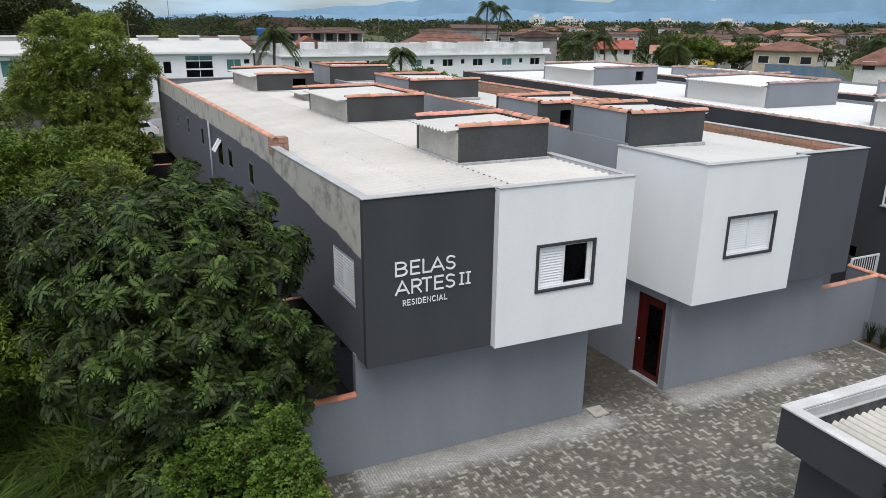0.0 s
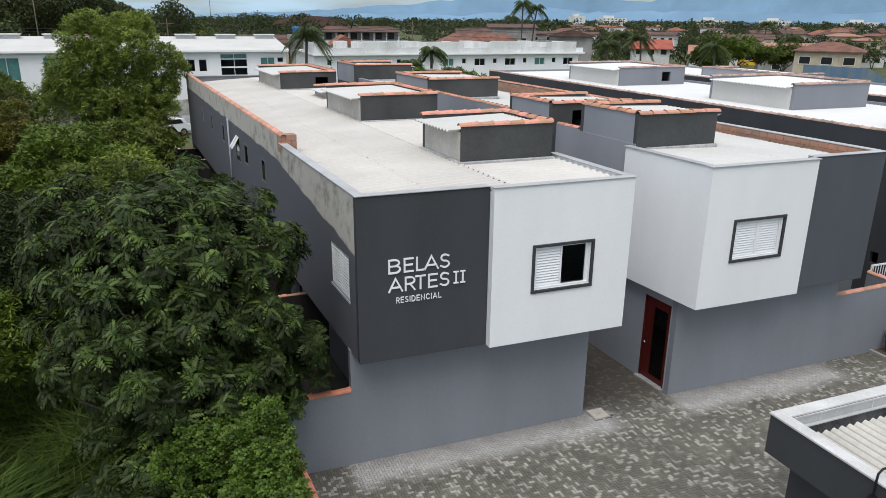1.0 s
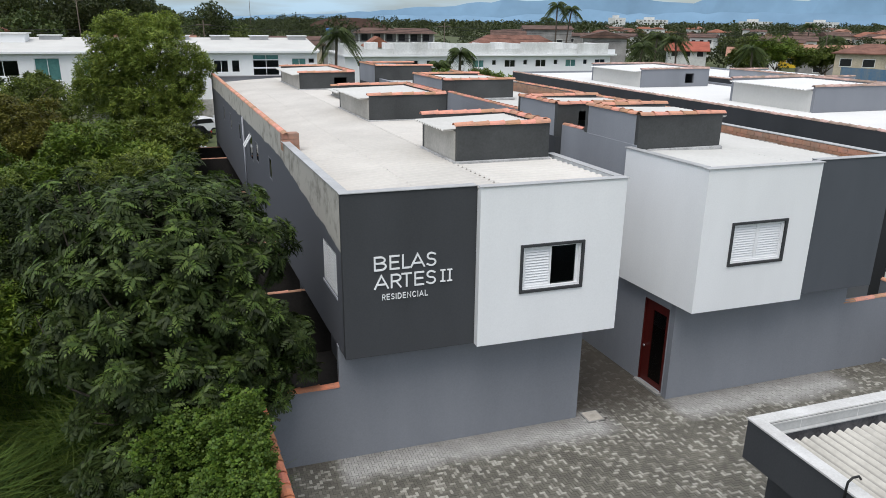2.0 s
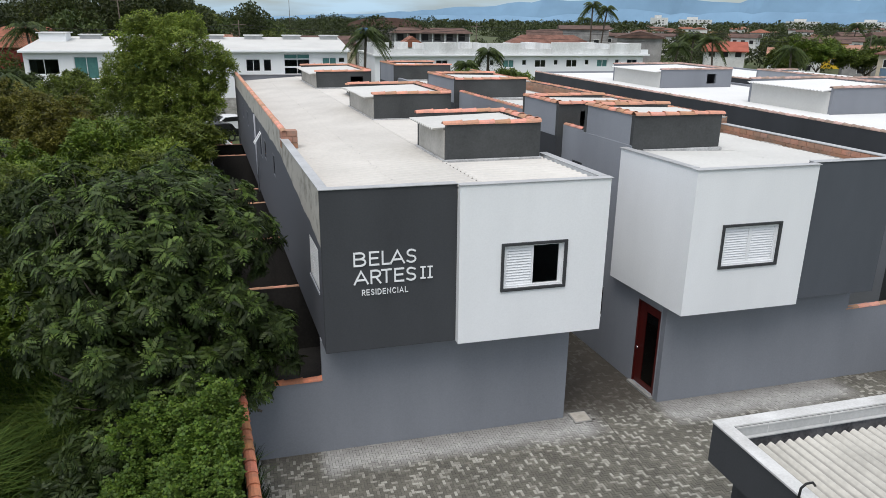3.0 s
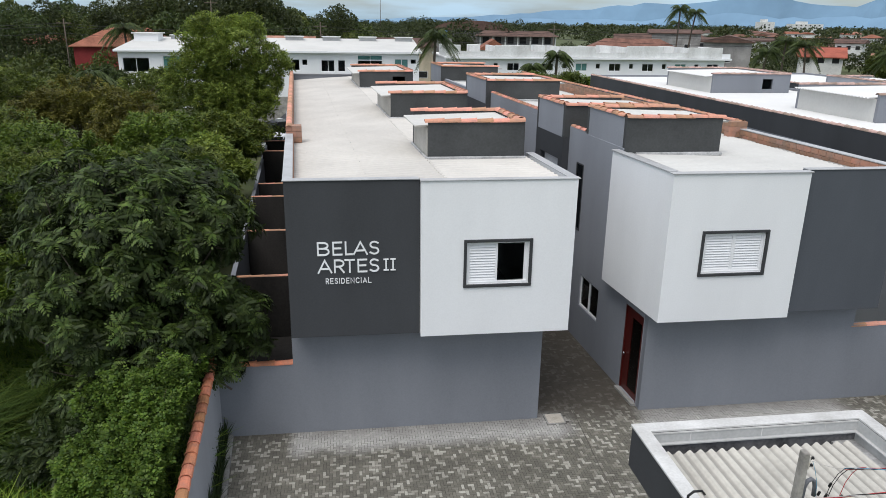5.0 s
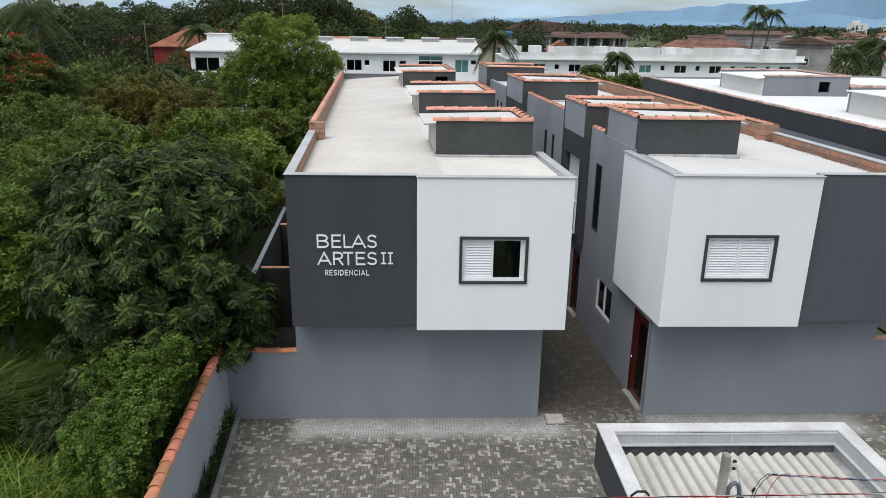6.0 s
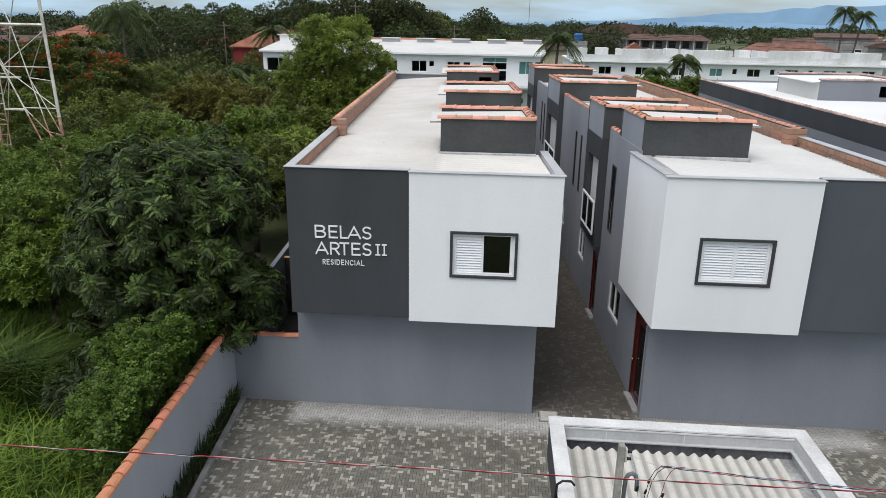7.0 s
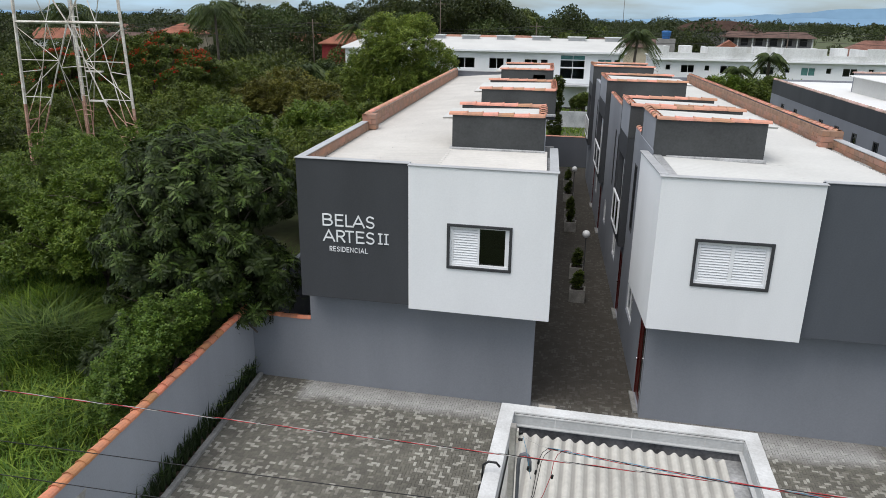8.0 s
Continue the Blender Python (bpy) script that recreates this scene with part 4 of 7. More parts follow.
def plain_row(u0, u1, y0, y1, label, open_side, tanks, wall_mat):
    h = thing("townhouse", (along(u0, y0), y0, 0), label, "house", "townhouses")
    small = [(y0 + d, y0 + d + 0.5, 4.42, 4.97) for d in (3.0, 7.5, 9.7, 14.2, 16.5, 18.7, 20.9, 25.2, 27.7)]
    part("upper_wall", side_wall(u0, y0, y1, 5.32, 6.12, 0.16), CHARCOAL, h, "charcoal band below the parapet")
    part("front_bay", side_wall(u0, y0, y0 + 2.9, 0, 5.319, 0.16, [(y0 + 2.2, y0 + 2.5, 1.9, 2.28)]), CHARCOAL, h)
    part("lower_wall", side_wall(u0, y0 + 2.901, y1, 0, 5.319, 0.16, small), GREY, h)
    part("front_wall", front_wall(along(u0, y0) + 0.161, along(u1, y0) - 0.161, 0, 6.12, y0, 0.16), CHARCOAL, h)
    part("far_wall", side_wall(u1 - 0.16, y0, y1, 0, 6.12, 0.16), GREY, h)
    part("back_wall", front_wall(along(u0, y1) + 0.161, along(u1, y1) - 0.161, 0, 6.12, y1 - 0.16, 0.16), GREY, h)
    part("roof_sheet", corrugated(u0 + 0.17, u1 - 0.17, y0 + 0.17, y1 - 0.17, 6.0, 6.0, cols=2, depth=0.02), ROOF_WHITE, h, "bright white painted corrugated roof", smooth=True)
    part("ceiling", Shape().lean_box(u0 + 0.17, u1 - 0.17, y0 + 0.17, y1 - 0.17, 5.5, 5.6), DARK_ROOM, h)
    s = u0 + 0.08
    tile_row(h, (along(s, y1), y1, 6.11), (along(s, y0), y0, 6.11), 0.37, 0.9, RIDGE_PALE)
    for a, b, c, d, top, hatch in tanks:
        tank_house(h, a, b, c, d, top, open_side, base=5.97, hatch=hatch, sheet=ROOF_WHITE, walls=GREY, bare=ROOF_B, tile=RIDGE_PALE, seal=False)
    for q in small:
        side_window(h, u0, *q, bars=0, frame=FRAME_DARK)
    return h


house_c = plain_row(21.75, 29.5, 12.2, 43.0, "townhouse row with charcoal parapet and white roof", "left",
                    [(24.0, 28.2, 31.9, 36.9, 6.95, (26.2, 26.75, 6.2, 6.7)), (24.15, 28.2, 20.8, 25.4, 7.0, None), (23.4, 27.0, 13.6, 15.9, 7.0, None)], CHARCOAL)
plain_row(32.0, 39.0, 14.0, 46.0, "farther townhouse row with tile-capped grey tank boxes", "right",
                    [(34.3, 37.2, 30.8, 37.5, 6.5, None), (34.6, 37.4, 18.4, 23.5, 6.6, None)], CHARCOAL)
side_window(house_c, 21.74, 12.6, 13.85, 3.85, 4.75, bars=1)
SKEW = -0.066

# ---------------------------------------------------------------- the yards
wall_left = thing("wall_left", (2.2, 11.0, 0), "grey painted boundary wall capped with orange clay tiles", "wall", kind="structure")
edge = lambda y: 2.16 + (12.5 - y) * 0.068
s = Shape().hull([(edge(1.0) - 0.14, 1.0, -0.07), (edge(1.0), 1.0, -0.07), (edge(12.46), 12.46, -0.07), (edge(12.46) - 0.14, 12.46, -0.07)],
                 [(edge(1.0) - 0.14, 1.0, 2.0), (edge(1.0), 1.0, 2.0), (edge(12.46), 12.46, 2.0), (edge(12.46) - 0.14, 12.46, 2.0)])
part("wall_body", s, WALL_GREY, wall_left)
tile_row(wall_left, (edge(1.0) - 0.07, 1.0, 2.0), (edge(12.4) - 0.07, 12.4, 2.0), 0.34, 1.05, RIDGE)
s = Shape().hull([(edge(12.64) - 0.14, 12.64, -0.07), (edge(12.64), 12.64, -0.07), (0.42, 41, -0.07), (0.28, 41, -0.07)], [(edge(12.64) - 0.14, 12.64, 2.1), (edge(12.64), 12.64, 2.1), (0.42, 41, 2.1), (0.28, 41, 2.1)])
part("rear_wall_body", s, GREY, wall_left)
tile_row(wall_left, (3.83, 12.52, 1.79), (2.2, 12.52, 1.79), 0.38, 0.9, RIDGE)
part("render_patch", Shape().hull([(edge(1.0) + 0.004, 1.0, 0.9), (edge(5.0) + 0.004, 5.0, 0.9), (edge(5.3) + 0.004, 5.3, 1.6), (edge(1.0) + 0.004, 1.0, 1.6)], [(edge(1.0) + 0.012, 1.0, 0.9), (edge(5.0) + 0.012, 5.0, 0.9), (edge(5.3) + 0.012, 5.3, 1.6), (edge(1.0) + 0.012, 1.0, 1.6)]), CEMENT, wall_left)

yard_walls = thing("yard_walls", (3.0, 18.0, 0), "dark grey yard walls with tile caps beside the house", "wall", kind="structure")
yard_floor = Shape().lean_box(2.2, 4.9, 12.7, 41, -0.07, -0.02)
part("yard_floor", yard_floor, DARK_CEMENT, yard_walls, "rough near-black cement yard floor")
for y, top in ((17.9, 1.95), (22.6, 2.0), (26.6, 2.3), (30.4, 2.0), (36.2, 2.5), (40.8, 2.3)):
    part("yard_wall", front_wall(along(2.25, y), along(4.9, y), 0, top, y, 0.14), DARK_CEMENT, yard_walls)
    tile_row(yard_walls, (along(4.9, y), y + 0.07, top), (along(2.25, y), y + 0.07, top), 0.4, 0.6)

kerb = thing("kerb", (2.4, 12.0, 0), "grey concrete kerb along a planted strip", "kerb", kind="structure")
bed_edge = lambda y: 2.27 + (12.44 - y) * 0.083
y = 12.4
while y > 2.8:
    part("kerb_stone", Shape().hull([(bed_edge(y - 0.95), y - 0.95, -0.05), (bed_edge(y - 0.95) + 0.12, y - 0.95, -0.05), (bed_edge(y) + 0.12, y, -0.05), (bed_edge(y), y, -0.05)],
                                    [(bed_edge(y - 0.95), y - 0.95, 0.09), (bed_edge(y - 0.95) + 0.12, y - 0.95, 0.09), (bed_edge(y) + 0.12, y, 0.09), (bed_edge(y), y, 0.09)]), KERB, kerb, bevel=0.012)
    y -= 0.962
s = Shape().hull([(edge(2.8), 2.8, -0.06), (bed_edge(2.8), 2.8, -0.06), (bed_edge(12.4), 12.4, -0.06), (edge(12.4), 12.4, -0.06)], [(edge(2.8), 2.8, 0.03), (bed_edge(2.8), 2.8, 0.03), (bed_edge(12.4), 12.4, 0.03), (edge(12.4), 12.4, 0.03)])
part("planting_soil", s, SOIL, kerb)

cover = thing("manhole_cover", (10.05, 12.38, 0), "pale square concrete inspection cover in the paving", "manhole")
part("rim", Shape().box(9.82, 10.28, 12.15, 12.61, -0.04, 0.006), KERB, cover)
part("lid", Shape().box(9.85, 10.25, 12.18, 12.58, 0.0, 0.018), material("pale_lid", (0.50, 0.46, 0.40), 0.9, 0.15, 4, 30, 0.3), cover, bevel=0.006)

wall_right = thing("wall_right", (18.5, 12.55, 0), "low grey yard wall with clay tiles beside the house", "wall", kind="structure")
tile_row(wall_right, (20.2, 12.62, 2.09), (17.78, 12.62, 2.03), 0.36)
part("cross_wall", Shape().box(20.21, 20.36, 9.0, 13.58, 0, 2.08), GREY, wall_right)
tile_row(wall_right, (20.28, 13.58, 2.09), (20.28, 9.0, 2.09), 0.36)
part("bed_kerb", Shape().box(19.55, 19.66, 9.0, 12.54, -0.05, 0.10), KERB, wall_right, bevel=0.01)
part("bed_soil", Shape().box(19.661, 20.2, 9.0, 12.54, -0.05, 0.04), SOIL, wall_right)

gate = thing("railing_gate", (21.0, 13.6, 0), "white barred metal gate in the side passage", "gate")
part("gate_frame", front_wall(20.4, 21.7, 0.1, 2.3, 13.6, 0.04, [(20.44, 21.66, 0.16, 2.25)]), ALU, gate)
for i in range(11):
    x = 20.5 + 0.11 * i
    part("bar", Shape().tube((x, 13.62, 0.16), (x, 13.62, 2.25), 0.012, n=6), ALU, gate)

# ---- gatehouse with parapet roof
gate_house = thing("gatehouse", (11.5, 5.4, 0), "small charcoal gatehouse with white-capped parapet and corrugated roof", "gatehouse")
GX0, GX1, GY0, GY1 = 9.53, 13.48, 4.05, 6.93
part("parapet_back", front_wall(GX0, GX1, 2.5, 3.2, GY1 - 0.2, 0.2), CHARCOAL, gate_house)
part("parapet_front", front_wall(GX0, GX1, 2.5, 3.2, GY0, 0.2), CHARCOAL, gate_house)
part("parapet_left", Shape().box(GX0, GX0 + 0.2, GY0 + 0.201, GY1 - 0.201, 2.5, 3.2), CHARCOAL, gate_house)
part("parapet_right", Shape().box(GX1 - 0.2, GX1, GY0 + 0.201, GY1 - 0.201, 2.5, 3.2), CHARCOAL, gate_house)
s = pierced(lambda a, b, c: (a, b, 3.201 + c), (GX0 - 0.02, GX1 + 0.02), (GY0 - 0.02, GY1 + 0.02), 0.035, [(GX0 + 0.21, GX1 - 0.21, GY0 + 0.21, GY1 - 0.21)])
part("parapet_cap", s, CAP_WHITE, gate_house, "white painted cap", bevel=0.006)
inner = material("pale_inner_render", (0.46, 0.465, 0.46), 0.85, 0.1, 1.4, 20, 0.15, streak=0.4)
# dark lower band: shade below the flashing painted in, with mould stains
mould_shade = material("mould_shade_render", (0.17, 0.17, 0.175), 0.9, 0.3, 2.2, 20, 0.2, tint=(0.055, 0.055, 0.06), streak=0.5)
for z0, z1, mat in ((2.67, 3.0, mould_shade), (3.001, 3.19, inner)):
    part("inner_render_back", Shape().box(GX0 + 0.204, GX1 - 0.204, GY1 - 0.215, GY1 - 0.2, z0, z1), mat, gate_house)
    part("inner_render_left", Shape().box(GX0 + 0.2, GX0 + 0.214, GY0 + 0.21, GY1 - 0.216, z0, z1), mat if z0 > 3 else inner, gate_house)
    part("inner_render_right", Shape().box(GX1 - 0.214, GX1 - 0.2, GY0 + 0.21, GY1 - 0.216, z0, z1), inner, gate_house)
part("flashing", Shape().box(GX0 + 0.215, GX1 - 0.215, GY1 - 0.275, GY1 - 0.216, 2.995, 3.02), inner, gate_house, "thin metal flashing along the inner wall", bevel=0.004)
part("flashing", Shape().box(GX1 - 0.275, GX1 - 0.215, GY0 + 0.22, GY1 - 0.276, 2.995, 3.02), inner, gate_house, bevel=0.004)
part("cap_lip", Shape().box(GX0 + 0.215, GX1 - 0.215, GY1 - 0.225, GY1 - 0.2145, 3.17, 3.2), CAP_WHITE, gate_house, bevel=0.003)
for i, x in enumerate((10.4, 11.6, 12.7)):
    part("plaster_joint", Shape().box(x, x + 0.015, GY1 - 0.2165, GY1 - 0.214, 3.02, 3.17), CAP_WHITE, gate_house)
part("gutter", Shape().box(GX1 - 0.62, GX1 - 0.22, GY0 + 0.25, GY1 - 0.22, 2.80, 2.84), FLASHING, gate_house, "grey metal box gutter")
SKEW = 0.0
gr = corrugated(GX0 + 0.24, GX1 - 0.5, GY0 + 0.22, GY1 - 0.43, 2.97, 2.95, ribs_along_x=False, cols=4, depth=0.034)
part("roof_sheet", gr, CREAM_SHEET, gate_house, "cream weathered corrugated sheet", smooth=True)
SKEW = -0.066
part("roof_slab", Shape().box(GX0 + 0.201, GX1 - 0.201, GY0 + 0.201, GY1 - 0.201, 2.52, 2.66), CHARCOAL, gate_house)
part("wall_body", Shape().box(GX0 + 0.3, GX1 - 0.3, GY0 + 0.05, GY1 - 0.3, 0, 2.499), CHARCOAL, gate_house)
part("vent_pipe", Shape().path([(9.49, 5.0, 0.3), (9.49, 5.0, 3.2), (9.50, 5.0, 3.36), (9.57, 5.0, 3.42), (9.68, 5.0, 3.42), (9.73, 5.0, 3.36)], [0.017] * 6, 8), BLACK, gate_house, "black bent pipe up the wall", smooth=True)
part("pipe_clip", Shape().box(9.44, 9.53, 4.96, 5.04, 2.95, 3.0), BLACK, gate_house)
part("pipe_clip", Shape().box(9.44, 9.53, 4.96, 5.04, 1.9, 1.95), BLACK, gate_house)

# ---- service post and cables
post = thing("service_post", (10.0, 3.7, 0), "short grey concrete electricity post with fittings", "utility post")
part("post_shaft", Shape().hull([(9.955, 3.62, -0.07), (10.045, 3.62, -0.07), (10.045, 3.77, -0.07), (9.955, 3.77, -0.07)], [(9.975, 3.64, 4.87), (10.043, 3.64, 4.87), (10.043, 3.74, 4.87), (9.975, 3.74, 4.87)]), CONCRETE, post, bevel=0.012)
part("bracket", Shape().box(10.048, 10.07, 3.66, 3.72, 4.66, 4.82), STEEL, post)
for z in (4.69, 4.78):
    part("insulator", Shape().path([(10.07, 3.69, z), (10.085, 3.69, z), (10.1, 3.69, z), (10.12, 3.69, z)], [0.01, 0.022, 0.014, 0.02], 10), BLACK, post, smooth=True)
part("conduit", Shape().path([(10.085, 3.70, 0.4), (10.085, 3.70, 4.32), (10.09, 3.70, 4.42), (10.115, 3.70, 4.48), (10.155, 3.70, 4.5), (10.195, 3.70, 4.47), (10.215, 3.70, 4.40), (10.22, 3.70, 4.28)], [0.024] * 8, 10), material("grey_conduit", (0.14, 0.145, 0.16), 0.5, 0.1, 3, 20, 0), post, "grey bent conduit", smooth=True)

RED_WIRE = material("red_wire", (0.45, 0.03, 0.035), 0.5, 0.1, 3, 20, 0)
WHITE_WIRE = material("pale_wire", (0.45, 0.43, 0.41), 0.5, 0.1, 3, 20, 0)
BLUE_WIRE = material("blue_wire", (0.10, 0.28, 0.42), 0.5, 0.1, 3, 20, 0)


def sag(a, b, drop, n=24):
    a, b = Vector(a), Vector(b)
    return [a.lerp(b, i / n) + Vector((0, 0, -drop * 4 * (i / n) * (1 - i / n))) for i in range(n + 1)]


def twisted(parent, name, a, b, drop, mats, r=0.011, spread=0.012, pitch=1.1, n=260, label=""):
    for k, m in enumerate(mats):
        pts = []
        for i, p in enumerate(sag(a, b, drop, n)):
            w = 2 * math.pi * (i / n * (Vector(b) - Vector(a)).length / pitch + k / len(mats))
            pts.append(p + Vector((0, math.cos(w), math.sin(w))) * spread)
        part(name, Shape().path(pts, [r] * len(pts), 5), m, parent, label, smooth=True)


cable = thing("twisted_cable", (6, 2.3, 5.4), "twisted red, black and white overhead cable", "cable")
CABLE_A, CABLE_B = (-14, 2.2, 5.42), (26, 2.35, 5.6)
twisted(cable, "strand", CABLE_A, CABLE_B, 0.12, (RED_WIRE, BLACK, WHITE_WIRE), r=0.0036, spread=0.0048, pitch=0.62, n=520)
drop_wires = thing("service_wires", (10.1, 3.6, 4.5), "bundle of thin service wires from the post", "cable")
twisted(drop_wires, "wire", (10.42, 3.57, 4.70), (18.5, 3.0, 5.05), 0.16, (BLUE_WIRE, BLACK, RED_WIRE), r=0.004, spread=0.009, pitch=0.8, n=140)
part("lead", Shape().path(sag((10.12, 3.69, 4.74), (10.44, 3.57, 4.70), 0.02, 8), [0.003] * 9, 5), WHITE_WIRE, drop_wires, smooth=True)
part("lead", Shape().path([(10.12, 3.69, 4.74), (10.16, 3.67, 4.62), (10.19, 3.66, 4.5), (10.21, 3.66, 4.36), (10.24, 3.66, 4.2)], [0.003] * 5, 5), BLUE_WIRE, drop_wires, smooth=True)
for dx, fall, m in ((0.0, 0.0, BLACK), (0.03, 0.02, BLACK), (0.17, 0.0, RED_WIRE)):
    pts = [(10.50 + dx, 3.565, 4.705), (10.42 + dx, 3.57, 4.70 - fall), (10.36 + dx, 3.58, 4.63 - fall), (10.32 + dx, 3.6, 4.5 - fall), (10.30 + dx, 3.62, 4.3), (10.27 + dx * 0.7, 3.64, 4.0), (10.2, 3.68, 3.7)]
    part("loose_wire", Shape().path(pts, [0.004] * 7, 5), m, drop_wires, smooth=True)
for x, z in ((10.325, 4.5), (10.30, 4.36), (10.49, 4.33), (10.21, 4.4)):
    part("connector", Shape().tube((x, 3.605, z), (x - 0.008, 3.615, z - 0.05), 0.014, n=8), BLACK, drop_wires)
thin = thing("street_wires", (0, 1.5, 4.6), "thin black overhead wires across the street front", "cable")
for a, b, d in (((-14, 2.6, 4.35), (12, 2.9, 4.4), 0.1), ((-14, 2.3, 4.15), (14, 2.6, 4.2), 0.12), ((-14, 2.0, 4.0), (14, 2.3, 4.0), 0.1)):
    part("wire", Shape().path(sag(a, b, d, 30), [0.006] * 31, 5), BLACK, thin, smooth=True)

# ---------------------------------------------------------------- leaves, trees, grass


def cloud_mesh(name, verts, mat, corners=4):
    """A mesh of loose leaves out of an array of corner points, four (or three) to a leaf."""
    verts = np.asarray(verts, dtype=np.float32).reshape(-1, 3)
    count = len(verts) // corners
    me = bpy.data.meshes.new(name)
    me.vertices.add(len(verts))
    me.vertices.foreach_set("co", verts.ravel())
    me.loops.add(len(verts))
    me.loops.foreach_set("vertex_index", np.arange(len(verts), dtype=np.int32))
    me.polygons.add(count)
    me.polygons.foreach_set("loop_start", np.arange(0, len(verts), corners, dtype=np.int32))
    me.materials.append(mat)
    me.update(calc_edges=True)
    return me


def pinnate_leaf(pairs=6, length=0.5, leaflet=0.19, width=0.066, droop=0.4):
    """A compound leaf along +x that bends down, with paired leaflets: four corners each."""
    q = []
    for i in range(pairs + 1):
        f = (i + 0.6) / (pairs + 0.6)
        x, z = length * f, 0.06 * f - droop * length * f * f
        size = leaflet * (0.65 + 0.6 * math.sin(math.pi * min(1, f * 0.95 + 0.08)))
        for side in ((-1, 1) if i < pairs else (0,)):
            fwd = Vector((0.55, side * 0.83, -0.32)) if side else Vector((0.9, 0, -0.5))
            fwd.normalize()
            across = Vector((0.83, -side * 0.55, 0)) if side else Vector((0, 1, 0))
            a = Vector((x, 0, z))
            q += [a, a + fwd * size * 0.45 + across * width * 0.5, a + fwd * size + Vector((0, 0, -0.02)), a + fwd * size * 0.45 - across * width * 0.5]
    return np.array([tuple(p) for p in q])


def leaf_tuft(rng, n=7, size=0.16, width=0.07, reach=0.16):
    """A few broad leaves that spread from one twig."""
    q = []
    for i in range(n):
        yaw, tip = 2 * math.pi * (i / n + rng.random() * 0.1), rng.uniform(-0.5, 0.6)
        d = Vector((math.cos(yaw) * math.cos(tip), math.sin(yaw) * math.cos(tip), math.sin(tip)))
        side = d.cross(Vector((rng.uniform(-0.4, 0.4), rng.uniform(-0.4, 0.4), 1))).normalized()
        a = d * reach * rng.uniform(0.1, 0.8)
        s = size * rng.uniform(0.7, 1.2)
        q += [a, a + d * s * 0.5 + side * width, a + d * s + Vector((0, 0, -0.03)), a + d * s * 0.5 - side * width]
    return np.array([tuple(p) for p in q])


def frames_for(dirs, rng, lift=0.25, ups=None):
    """Turning matrices that lay +x along each direction, +z near up, or near each one's own way up."""
    x = dirs / np.linalg.norm(dirs, axis=1, keepdims=True)
    up = (np.tile([0.0, 0.0, 1.0], (len(x), 1)) if ups is None else ups) + rng.normal(0, lift, (len(x), 3))
    y = np.cross(up, x)
    y /= np.linalg.norm(y, axis=1, keepdims=True) + 1e-9
    z = np.cross(x, y)
    return np.stack([x, y, z], axis=2)


def spread_leaves(template, places, dirs, sizes, rng, lift=0.25, ups=None):
    r = frames_for(dirs, rng, lift, ups)
    return (np.einsum("nij,kj->nki", r, template) * sizes[:, None, None] + places[:, None, :]).reshape(-1, 3)


def lump_points(lumps, count, rng, shell=0.55):
    """Points in the outer shell of overlapping lumps (x, y, z, rx, ry, rz), with their outward directions; those deep inside another lump are dropped."""
    lumps = np.array(lumps, float)
    area = (lumps[:, 3] * lumps[:, 4] * lumps[:, 5]) ** (2 / 3)
    pick = rng.choice(len(lumps), count, p=area / area.sum())
    d = rng.normal(size=(count, 3))
    d /= np.linalg.norm(d, axis=1, keepdims=True)
    r = shell + (1 - shell) * rng.random(count) ** 0.6
    r *= 1 + 0.13 * np.sin(d[:, 0] * 7 + pick) * np.cos(d[:, 1] * 6 + d[:, 2] * 5)
    l = lumps[pick]
    p = l[:, :3] + d * r[:, None] * l[:, 3:]
    inside = np.zeros(count, bool)
    for q in lumps:
        inside |= (((p - q[:3]) / q[3:]) ** 2).sum(1) < (shell * 0.8) ** 2
    n = d / l[:, 3:]
    n /= np.linalg.norm(n, axis=1, keepdims=True)
    return p[~inside], n[~inside]


def broken_up(lumps, seed, parts=7, size=0.38):
    """Each lump of a crown as a handful of smaller ones on its surface, for an uneven outline with gaps."""
    rng, out = random.Random(seed), []
    for x, y, z, a, b, c in lumps:
        for k in range(parts):
            h = 1 - 1.55 * (k + rng.random()) / parts
            w, r = 2 * math.pi * rng.random(), math.sqrt(max(0, 1 - h * h))
            f = size * rng.uniform(0.75, 1.25)
            out.append((x + math.cos(w) * r * a * 0.78, y + math.sin(w) * r * b * 0.78, z + h * c * 0.78, a * f, b * f, c * f * 0.85))
    return out


def trunk_shape(base, lumps, radius, rng, limbs=7):
    s = Shape()
    base = Vector(base)
    top = Vector(np.array(lumps)[:, :3].mean(0))
    fork = base.lerp(top, 0.45)
    s.path([base, base.lerp(fork, 0.5) + Vector((rng.normal(0, 0.06), rng.normal(0, 0.06), 0)), fork], [radius * 1.25, radius, radius * 0.8], 9)
    for q in list(lumps)[:limbs]:
        end = Vector(q[:3])
        mid = fork.lerp(end, 0.5) + Vector((rng.normal(0, 0.12), rng.normal(0, 0.12), 0.15))
        s.path([fork, mid, end], [radius * 0.55, radius * 0.36, radius * 0.16], 7)
        for _ in range(4):
            d = Vector(rng.normal(size=3)).normalized()
            tip = end + Vector((d.x * q[3], d.y * q[4], abs(d.z) * q[5])) * 0.8
            s.path([end, end.lerp(tip, 0.5) + Vector((0, 0, 0.08)), tip], [radius * 0.16, radius * 0.1, radius * 0.04], 5)
    return s


